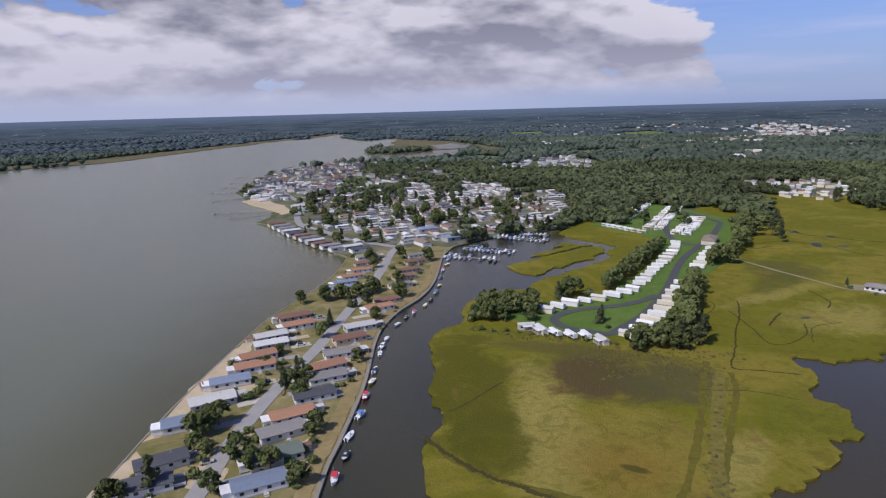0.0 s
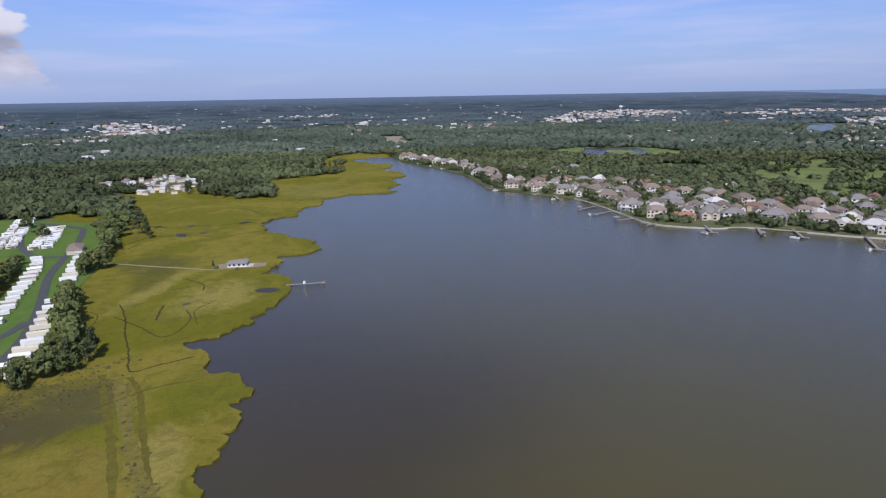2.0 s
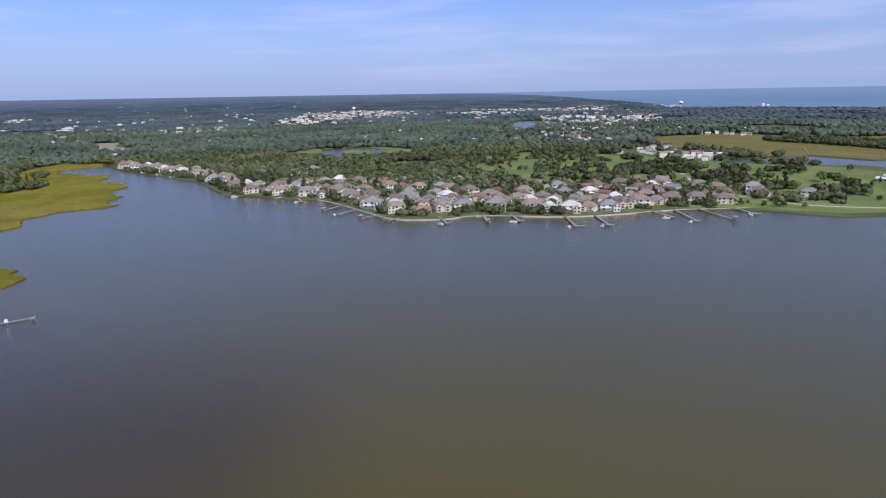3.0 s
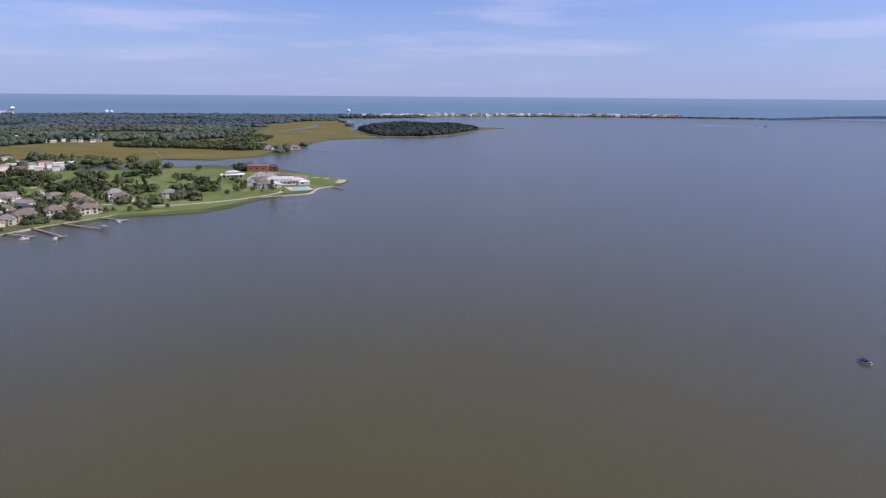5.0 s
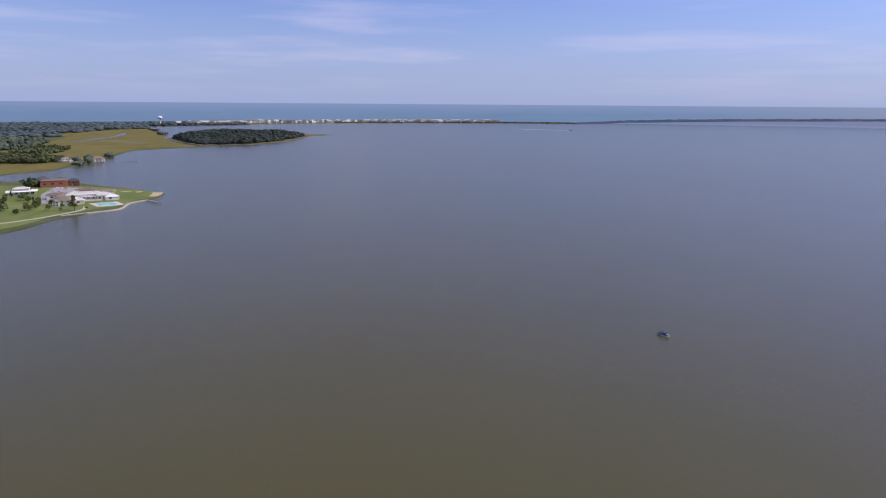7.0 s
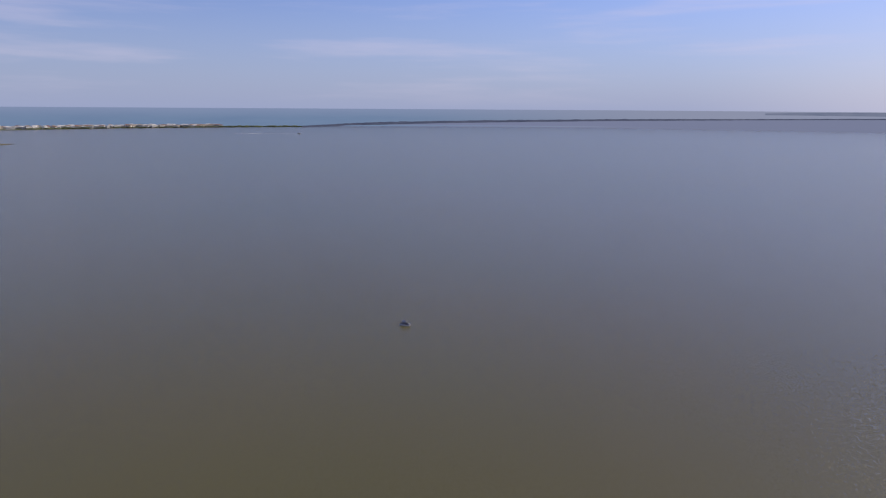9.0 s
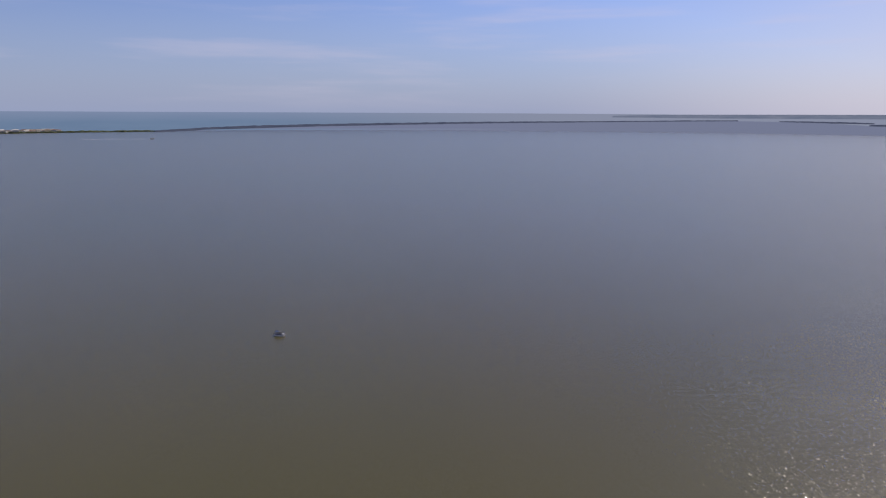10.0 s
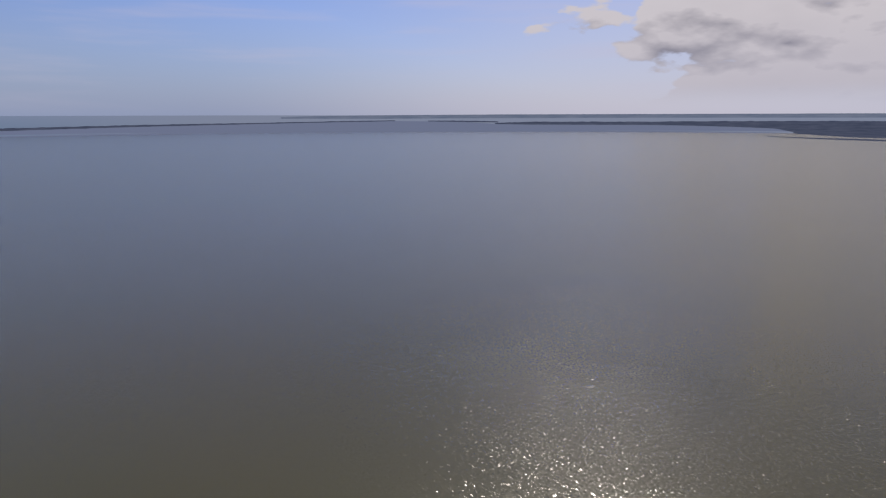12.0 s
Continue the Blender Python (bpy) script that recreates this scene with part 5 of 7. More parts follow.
for i, (x, y, roof) in enumerate(LEFT[2:] + RIGHT[:12]):
    side = 1 if (x, y, roof) in LEFT else -1
    c, s = cos(radians(27)), sin(radians(27))
    u, v = side * 13.0, -5.2
    px, py = x + u * c - v * s, y + u * s + v * c
    pad = Shape().box(px, py, 0.82, 9.5, 4.2, 0.1, radians(27))
    setting("driveway", pad, (ROAD, CONCRETE, SAND, ROAD_DARK)[i % 4], "short driveway beside a mobile home", "driveway")


def build_shed(v):
    t = thing("garden_shed", "small white garden shed beside a mobile home", "shed", "garden sheds")
    part("wall", Shape().box(0, 0, -0.1, 3.0, 2.4, 2.2), SIDING["white" if v else "cream"], t)
    part("roof", Shape().gable(0, 0, 2.05, 3.4, 2.8, 0.7, 0.1), ROOFING["pale" if v else "brown"], t)
    part("door", Shape().box(0, -1.22, 0.0, 1.1, 0.06, 1.8), TRIM, t)
    return t


def build_sedan(v):
    c = thing("parked_car", ("silver", "dark blue", "white")[v] + " car parked on a driveway", "car", "parked cars")
    p = (CONCRETE, PAINT["navy"], PAINT["white"])[v]
    part("body", Shape().box(0, 0, 0.3, 4.5, 1.8, 0.6), p, c)
    part("cabin", Shape().box(-0.2, 0, 0.88, 2.5, 1.6, 0.55, 0, 0.8), GLASS, c)
    for u in (-1.4, 1.4):
        for k in (-0.85, 0.85):
            part("wheel", Shape().tube(0, 0, -0.1, 0.1, 0.33, 0.33, 8), PAINT["black"], c).matrix_basis = pose(u, k, 0.33, 90, 0, 0)
    return c


for i, (x, y, roof) in enumerate(LEFT[:11] + RIGHT[:11]):
    side = 1 if (x, y, roof) in LEFT else -1
    if i % 2 == 0:
        u, v = -side * 10.5, 1.5
        place(("shed", i % 4 // 2), lambda: build_shed(i % 4 // 2), x + u * c - v * s, y + u * s + v * c, 0.85, 27 + 90 * (i % 3), 1.0)
    if i % 3 == 1:
        u, v = side * 13.0, -5.2
        place(("sedan", i % 9 // 3), lambda: build_sedan(i % 9 // 3), x + u * c - v * s, y + u * s + v * c, 0.94, 27 if side > 0 else 207, 1.0)
for i in range(90):
    x, y, roof = rng.choice(LEFT + RIGHT)
    a = rng.uniform(0, 2 * pi)
    tree("bush", x + 11 * cos(a), y + 7.5 * sin(a), rng.uniform(0.6, 1.3), G)

# boats along the canal
HULLS = [("red canopy", "white"), ("black cover", "black"), ("console", "white"), ("blue bimini", "white"), ("red canopy", "red"), ("console", "yellow"), ("navy cover", "white"), ("console", "white"), ("white cabin", "white")]
for i, (x, y) in enumerate([(-35, 171), (-33.5, 184), (-34, 197), (-32, 212), (-32, 227), (-31, 241), (-31, 253), (-30.5, 272), (-30, 281), (-29, 291), (-25, 312), (-21, 323), (-17, 331), (-11, 344), (-8, 354), (-5, 369), (-3, 384), (-2, 404), (0, 425), (3, 440), (4, 455)]):
    st, hu = HULLS[i] if i < 9 else rng.choice(HULLS)
    boat(x - 0.2, y, rng.choice((80, 260)) + rng.uniform(-16, 16) - (0 if y < 300 else 18), st, hu, 0.9 if i != 2 else 0.55)
for i in range(16):
    y = 175 + i * 17
    x = -37.2 + (0 if y < 230 else (y - 230) * 0.05 if y < 296 else 3.3 + (y - 296) * 0.21)
    tagged(part("mooring_post", Shape().tube(x + 1.0, y, -1.2, 2.2, 0.16, 0.14, 6), TIMBER), "weathered timber mooring post in the canal", "post", "mooring posts")

# ---------------------------------------------------------------- marina


def moored(x, y, turn, style, hull, size):
    """The marina's boats: hull with deck, cabin or console, and cover."""
    def build():
        full = build_boat(style, hull)
        for o in [c for c in full.children if c.name.split(".")[0] in ("canopy_pole", "seat", "outboard", "windscreen")]:
            bpy.data.objects.remove(o)
        return full
    return place(("moored", style, hull), build, x, y, 0.05, turn, size)


for a, b, n in (((2, 468), (42, 448), 11), ((18, 496), (55, 471), 12), ((46, 538), (89, 512), 13), ((64, 552), (93, 534), 9)):
    dock(a, b, 1.6, 0, 0.7)
    d = hypot(b[0] - a[0], b[1] - a[1])
    ux, uy = (b[0] - a[0]) / d, (b[1] - a[1]) / d
    for i in range(n):
        for side in (-1, 1):
            if rng.random() < 0.14:
                continue
            p = (i + 0.5) * d / n
            st, hu = rng.choice([("white cabin", "white"), ("console", "white"), ("white cabin", "white"), ("blue bimini", "white"), ("navy cover", "white"), ("navy cover", "navy"), ("black cover", "black"), ("blue bimini", "blue")])
            moored(a[0] + ux * p - uy * side * 4.4, a[1] + uy * p + ux * side * 4.4, degrees(atan2(ux * side, -uy * side)) + rng.uniform(-8, 8), st, hu, rng.uniform(0.7, 1.12))

# ---------------------------------------------------------------- trailer park


def build_plain_trailer(v):
    long, wide = (10.0, 2.9, 9.0)[v], (3.0, 2.7, 3.3)[v]
    prof = [(-wide / 2, 0), (wide / 2, 0), (wide / 2, 2.9), (wide / 2 - 0.3, 3.2), (-wide / 2 + 0.3, 3.2), (-wide / 2, 2.9)]
    long = max(long, 8.0)
    n = len(prof)
    s = Shape().put([(x, y, z) for x in (-long / 2, long / 2) for y, z in prof], [tuple(range(n))[::-1], tuple(range(n, 2 * n))] + [(i, (i + 1) % n, n + (i + 1) % n, n + i) for i in range(n)])
    t = tagged(part("travel_trailer", s, (WHITE, SIDING["white"], SIDING["cream"])[v]), "white park trailer in a close row of trailers", "trailer", "trailers")
    part("window", Shape().box(-1.5, -wide / 2 - 0.03, 1.5, 3.0, 0.08, 0.8), GLASS, t)
    part("awning", Shape().box(1.0, -wide / 2 - 1.1, 2.4, 4.5, 2.2, 0.12), (WHITE, ROOFING["pale"], ROOFING["tan"])[v], t)
    return t


def build_cabin(v):
    t = thing("park_cabin", "small white gabled park cabin with a deck", "cabin", "trailers")
    part("wall", Shape().box(0, 0, -0.2, 9.5, 3.6, 3.0), SIDING["white" if v else "cream"], t)
    part("roof", Shape().gable(0, 0, 2.75, 10.2, 4.5, 1.1), ROOFING["white" if v else "pale"], t)
    for x in (-0.3, 0.25):
        part("window", Shape().box(x * 9.5, -1.83, 1.1, 1.5, 0.08, 1.0), GLASS, t)
    part("door", Shape().box(0, -1.84, 0.2, 0.9, 0.08, 2.0), TRIM, t)
    part("deck", Shape().box(0.5, -3.1, -0.2, 6.0, 2.5, 0.5), TIMBER, t)
    part("deck_roof", Shape().box(0.5, -3.1, 2.45, 6.4, 2.8, 0.12), WHITE, t)
    for x in (-2.4, 3.4):
        part("post", Shape().box(x, -4.2, 0.2, 0.1, 0.1, 2.3), TRIM, t)
    return t


def trailer(x, y, turn, size=1.0):
    v = rng.choice((0, 1, 1, 2, 3, 3, 4))
    if v > 2:
        return place(("cabin", v), lambda: build_cabin(v - 3), x, y, 1.05, turn, size * 0.95)
    return place(("trailer", v), lambda: build_trailer(v), x, y, 1.05, turn, size)


for x, y, tu in [(55, 324, 150), (63, 330, 148), (71, 335, 150), (80, 339, 150), (89, 343, 150), (98, 348, 150), (107, 354, 148), (114, 360, 146), (121, 371, 160), (126, 379, 160), (131, 387, 160), (136, 395, 160), (141, 404, 160), (147, 413, 158), (153, 422, 158), (159, 432, 158), (165, 442, 158), (171, 452, 158), (177, 463, 158), (182, 474, 158), (186, 485, 158)]:
    trailer(x, y, tu - 8 + rng.uniform(-7, 7), rng.uniform(0.80, 0.95))
for x, y, tu in [(41, 299, 20), (48, 293, -62), (54, 289, -60), (61, 285, -66), (68, 284, -72), (74, 277, -70), (88, 284, 150), (95, 290, 152), (101, 297, 152), (106, 304, 152), (112, 312, 152), (118, 321, 152), (123, 330, 152), (128, 339, 152), (134, 349, 152), (140, 359, 152), (146, 370, 154), (172, 408, 150), (178, 418, 150), (184, 428, 150), (190, 438, 150), (196, 448, 150), (203, 460, 150), (210, 472, 150)]:
    trailer(x, y, tu - 8 + rng.uniform(-7, 7), rng.uniform(0.80, 0.95))
for (a, b, n) in (((166, 588), (222, 690), 15), ((172, 584), (230, 688), 15), ((182, 545), (248, 664), 17), ((190, 540), (256, 662), 17), ((198, 520), (246, 598), 11), ((206, 516), (252, 594), 11), ((150, 573), (176, 530), 7)):
    for i in range(n):
        t = (i + 0.5) / n
        v = rng.choice((0, 0, 1, 2))
        place(("plain trailer", v), lambda: build_plain_trailer(v), a[0] + (b[0] - a[0]) * t, a[1] + (b[1] - a[1]) * t, 1.05, -28 + rng.uniform(-6, 6), rng.uniform(0.7, 0.9))
    # grass and gravel show between the rows
place(("bathhouse",), lambda: build_block("bathhouse", "long pale service building with a hipped roof", 22, 10, 3.4, "cream", "tan"), 214, 487, 1.05, 60)

grove([(20, 322, "broad", 1.0), (26, 330, "broad", 1.05), (33, 324, "broad", 1.1), (30, 314, "broad", 0.95), (40, 330, "broad", 1.05), (47, 322, "broad", 0.9), (49, 334, "broad", 1.05), (24, 314, "broad", 0.9), (16, 314, "bush", 2.2), (36, 338, "broad", 0.9), (44, 312, "broad", 0.8),
                      (66, 346, "cedar", 0.9), (73, 352, "broad", 1.15), (78, 356, "broad", 0.9), (86, 352, "bush", 2), (100, 366, "broad", 0.8), (106, 374, "broad", 0.95), (112, 382, "broad", 1.0), (118, 392, "broad", 0.9), (122, 402, "broad", 1.0), (130, 412, "broad", 1.0)])
grove([(138, 424, "broad", 1.0), (146, 436, "broad", 1.05), (152, 446, "broad", 1.0), (160, 458, "broad", 1.0), (166, 470, "broad", 0.9), (81, 306, "cedar", 0.85), (172, 480, "broad", 0.9), (92, 274, "broad", 0.9), (98, 270, "broad", 1.0), (86, 268, "broad", 0.8), (104, 276, "broad", 1.0), (110, 272, "pine", 0.85),
                      (116, 282, "broad", 1.05), (112, 290, "broad", 0.9), (120, 292, "broad", 1.1), (124, 300, "broad", 1.1), (128, 312, "broad", 1.2), (132, 322, "broad", 1.2), (136, 330, "broad", 1.15), (140, 340, "broad", 1.2), (146, 350, "broad", 1.2), (150, 360, "broad", 1.1), (156, 372, "broad", 0.9), (118, 270, "pine", 0.8)])
grove([(106, 266, "broad", 0.8), (122, 276, "pine", 0.8), (186, 416, "broad", 1.0), (194, 426, "broad", 1.1), (200, 420, "broad", 1.0), (204, 434, "broad", 1.15), (214, 446, "broad", 1.2), (222, 458, "broad", 1.2), (230, 468, "broad", 1.2), (236, 482, "broad", 1.25), (244, 494, "broad", 1.2), (250, 508, "broad", 1.2),
                      (258, 520, "broad", 1.2), (266, 534, "broad", 1.2), (274, 548, "broad", 1.2), (280, 562, "broad", 1.2), (262, 510, "broad", 1.1), (276, 530, "broad", 1.1), (286, 550, "broad", 1.2), (182, 600, "broad", 1.2), (188, 570, "broad", 1.1), (160, 600, "broad", 1.2), (222, 560, "broad", 1.0), (236, 620, "broad", 1.0)])
for i in range(12):
    tree("bush", 18 + i * 6.2, 300 - i * 2.6 + rng.uniform(-2, 2), rng.uniform(0.7, 1.3), 0.8)
tractor = thing("garden_tractor", "small dark green garden tractor on the lawn", "tractor")
tractor.matrix_basis = pose(82, 296, 1.05, 0, 0, 30)
part("body", Shape().box(0.5, 0, 0.5, 1.7, 0.8, 0.7, 0, 0.9), PAINT["black"], tractor)
part("cab", Shape().box(-0.6, 0, 0.7, 1.0, 1.0, 1.3, 0, 0.85), LEAF, tractor)
for x, y, r in ((-0.7, -0.7, 0.6), (-0.7, 0.7, 0.6), (1.0, -0.6, 0.4), (1.0, 0.6, 0.4)):
    w = Shape().tube(0, 0, -0.15, 0.15, r, r, 12)
    o = part("wheel", w, PAINT["black"], tractor)
    o.matrix_basis = pose(x, y, r, 90, 0, 0)

# ---------------------------------------------------------------- the house in the marsh
mh = thing("marsh_house", "white single-storey house with a low grey hipped roof in the marsh", "house")
mh.matrix_basis = pose(253, 347, 1.0, 0, 0, -46) @ Matrix.Scale(0.82, 4)
part("wall", Shape().box(0, 0, -0.3, 15, 10, 3.3).box(4.5, 6, -0.3, 6, 4, 3.0), SIDING["white"], mh)
part("roof", Shape().hip(0, 0, 2.95, 17, 12, 2.0).hip(4.5, 6.2, 2.7, 7, 5, 1.3), ROOFING["grey"], mh)
for k in (-0.38, -0.15, 0.12, 0.36):
    window(mh, k * 15, -5, 0.9, 1.8, 1.5, "s")
for k in (-0.25, 0.25):
    window(mh, 7.5, k * 10, 0.9, 1.6, 1.4, "e")
    window(mh, -7.5, k * 10, 0.9, 1.6, 1.4, "w")
part("deck", Shape().box(10.0, -1, -0.2, 5, 9, 0.5), CONCRETE, mh, "pale paved terrace")
part("door", Shape().box(0, -5.05, 0, 1.0, 0.1, 2.1), WHITE, mh)
grove([(243, 360, "cedar", 0.6), (240, 352, "bush", 1.6), (246, 338, "bush", 1.3)], 1.0, 1.0, 0)
dock((239, 283), (254, 268), 1.6, 4.0, 1.2, False)
pump = tagged(part("pier_box", Shape().box(246.5, 275.5, 1.4, 1.4, 1.4, 1.5, 0.7, 0.9), TRIM), "white box on the marsh pier", "box")

# ---------------------------------------------------------------- town of homes
TOWN_ROOFS = ["pale", "white", "pale", "grey", "tan", "brown", "tan", "pale", "grey", "dark", "grey", "orange", "pale"]
TOWN_REST = []
count = 0
for j in range(-6, 46):
    for i in range(-27, 28):
        u, v = i * 14.6, j * 15.2
        x, y = -60 + u * cos(0.35) - v * sin(0.35) * 0.35 + rng.uniform(-2, 2), 530 + u * sin(0.35) * 0.6 + v + rng.uniform(-2, 2)
        if not inside(x, y, TOWN_LINE) or y > 1010 or near_line(x, y, [(-170, 617), (-85, 500), (-60, 480)]) < 20:
            continue
        if near_line(x, y, [(-36, 501), (-117, 588), (-143, 620), (-162, 690), (-174, 775), (-240, 940)]) < 10 or (x < -170 and y < 800) or rng.random() < 0.08 or min(near_line(x, y, [(9, 500), (60, 546), (97, 559)]), hypot(x + 36, y - 501)) < 12:
            continue
        if noise.noise(Vector((x / 45, y / 45, 0.3))) > 0.38:
            continue
        roof, turn, size = rng.choice(TOWN_ROOFS), rng.choice((24, 24, 114)) + rng.uniform(-6, 6), rng.uniform(0.60, 0.76)
        if count < 240:
            home(x, y, roof, turn, False, 0.95, size)
        else:
            TOWN_REST.append((x, y, turn, size))
        count += 1
town_trees = 0
while town_trees < 120:
    x, y = rng.uniform(-240, 175), rng.uniform(515, 800)
    if not inside(x, y, TOWN_LINE) or near_line(x, y, STREET) < 6 or (x < -178 and 690 < y < 800):
        continue
    if noise.noise(Vector((x / 60, y / 60, 0.3))) < 0.0 and rng.random() < 0.8:
        continue
    tree(rng.choice(("broad", "broad", "broad", "pine", "cedar")), x, y, rng.uniform(0.9, 1.5), 0.9)
    town_trees += 1
place(("hall",), lambda: build_block("marina_hall", "low grey marina hall with a hipped roof", 24, 12, 4.2, "grey", "blue"), 12, 524, 0.95, 30)
place(("hall",), None, -14, 566, 0.95, 20, 0.8)
place(("poolhouse",), lambda: build_block("pool_house", "pale pool house by the beach", 18, 9, 3.4, "white", "pale"), -170, 735, 0.95, 20)
setting("pool_beach", sheet([(-172, 712), (-156, 712), (-156, 722), (-172, 722)], 1.15, 0.2), POOL, "turquoise swimming pool", "pool")
dock((-198, 716), (-262, 712), 2.2, 6)
dock((-187, 692), (-232, 678), 2.2, 6)
dock((-272, 842), (-300, 812), 2.0, 4)
dock((-296, 955), (-342, 975), 2.0, 5)
dock((-300, 905), (-335, 905), 2.0, 5)
dock((-325, 1040), (-352, 1046), 2.0, 8)
dock((-335, 1130), (-372, 1150), 2.0, 10)

# ---------------------------------------------------------------- the far shore: houses, piers, lawns
HOUSE_KINDS = [("tan", "cream", "tall"), ("grey", "white", "tall"), ("taupe", "cream", "wide"), ("tan", "white", "wide"), ("taupe", "tan", "tall"), ("grey", "cream", "wide"), ("pale", "cream", "tall"), ("dark", "red", "wide")]


def house(x, y, k, extra=0.0, size=1.0, z=1.05):
    roof, wall, style = k
    return place(("house", *k), lambda: build_house(roof, wall, style, len(roof) * 7 + len(wall)), x, y, z, degrees(atan2(-x, y)) + extra, size)


FRONT = [(890, 706), (872, 668), (858, 628), (840, 584), (824, 556), (806, 522), (780, 488), (752, 462), (724, 424), (690, 396), (664, 362), (656, 322), (650, 286), (628, 228), (584, 188), (566, 160), (566, 134), (584, 98), (588, 66), (592, 33), (584, -4), (596, -39), (624, -70), (642, -101), (650, -126), (646, -152)]
BACK = [(700, 345), (720, 322), (736, 300), (812, 372), (850, 362), (746, 282), (744, 258), (734, 232), (792, 228), (742, 200), (696, 168), (694, 142), (748, 130), (672, 106), (790, 106), (686, 130), (652, 80), (676, 46), (718, 12), (684, -24), (745, -60), (690, -89), (722, -160), (724, -198), (700, 205), (660, 300), (770, 350), (800, 420)]
ORDER = [4, 1, 0, 5, 6, 0, 3, 1, 0, 4, 2, 0, 5, 3, 1, 0, 2, 1, 5, 3, 6, 1, 0, 4, 2, 2]
for i, (x, y) in enumerate(FRONT):
    if i == 16:
        place(("lowhouse",), lambda: build_house("orange", "tan", "low", 3), x, y, 1.05, degrees(atan2(-x, y)))
        continue
    house(x, y, HOUSE_KINDS[ORDER[i]], rng.uniform(-12, 12), rng.uniform(1.0, 1.18) if i > 12 else rng.uniform(0.95, 1.1))
for i, (x, y) in enumerate(BACK):
    house(x, y, HOUSE_KINDS[(i * 5 + 2) % 7], rng.uniform(-40, 40), rng.uniform(0.9, 1.1))

extra = 0
while extra < 64:
    x, y = rng.uniform(630, 830), rng.uniform(-150, 370)
    if min(hypot(x - a, y - b) for a, b in FRONT + BACK) > (25 if extra < 24 else 18) and near_line(x, y, FRONT) < (120 if extra < 24 else 150) and near_line(x, y, FRONT) > 18 and x > 560 + max(0, y - 150) * 0.75:
        BACK.append((x, y))
        if extra < 24:
            house(x, y, HOUSE_KINDS[rng.randrange(7)], rng.uniform(-60, 60), rng.uniform(0.8, 1.0))
        else:
            r, w = rng.choice((("tan", "cream"), ("brown", "tan"), ("grey", "white")))
            place(("cottage", r, w), lambda: build_cottage(r, w, "house", f"{w} house with a {r} gable roof behind the shore"), x, y, 1.0, rng.uniform(0, 360), rng.uniform(0.85, 1.15))
        extra += 1



def build_villa(roof, wall, seed):
    """A shore house of the second row: hipped main roof with two cross gables, wall and windows."""
    r = random.Random(seed)
    t = thing("house", f"{wall} two-storey house with a gabled {roof} roof among trees", "house", "shore houses")
    lx, ly, h = r.uniform(13, 16), r.uniform(10, 12), 5.8
    wall_shape = Shape().box(0, 0, -0.3, lx, ly, h + 0.3)
    top = Shape().hip(0, 0, h - 0.02, lx + 1.2, ly + 1.2, 4.2)
    for x, wide, deep in ((-lx * 0.27, 5.2, 2.6), (lx * 0.25, 4.2, 1.6)):
        y0 = -ly / 2 - deep
        wall_shape.box(x, -ly / 2 - deep / 2 + 0.2, -0.3, wide, deep + 0.4, h + 0.1)
        wall_shape.put([(x + p, y0 + q, h - 0.2 + z) for q in (0.0, deep + 2.0) for p, z in ((-wide / 2, 0), (wide / 2, 0), (0, wide * 0.44))], [(0, 1, 2), (5, 4, 3), (0, 2, 5, 3), (2, 1, 4, 5)])
        k = wide / 2 + 0.5
        top.put([(x + p, y0 - 0.5 + q, h - 0.2 + z) for q in (0.0, deep + 4.4) for p, z in ((-k, -0.1), (0, wide * 0.5), (k, -0.1), (k, 0.16), (0, wide * 0.5 + 0.26), (-k, 0.16))],
                [(0, 1, 4, 5), (1, 2, 3, 4), (6, 11, 10, 7), (7, 10, 9, 8), (5, 4, 10, 11), (4, 3, 9, 10), (0, 6, 7, 1), (1, 7, 8, 2)])
        for z in (0.9, 3.5):
            part("window", Shape().box(x, y0 - 0.03, z, wide * 0.55, 0.1, 1.6), GLASS, t)
    part("wall", wall_shape, SIDING[wall], t)
    part("roof", top, ROOFING[roof], t)
    return t


VILLAS = [("tan", "cream"), ("taupe", "white"), ("grey", "cream"), ("tan", "white"), ("pale", "cream"), ("taupe", "cream")]
made = tries = 0
while made < 54 and tries < 6000:
    tries += 1
    k = rng.randrange(len(FRONT) - 3)
    f = rng.random()
    x, y = FRONT[k][0] * (1 - f) + FRONT[k + 1][0] * f, FRONT[k][1] * (1 - f) + FRONT[k + 1][1] * f
    d, off = hypot(x, y), rng.choice((0, 0, 22, 30, 45))
    x, y = x + x / d * off, y + y / d * off
    if min(hypot(x - a, y - b) for a, b in FRONT + BACK) < 17:
        continue
    BACK.append((x, y))
    v = VILLAS[made % 6]
    place(("villa", *v), lambda: build_villa(*v, made), x, y, 1.05, degrees(atan2(-x, y)) + rng.uniform(-25, 25), rng.uniform(0.85, 1.05))
    made += 1

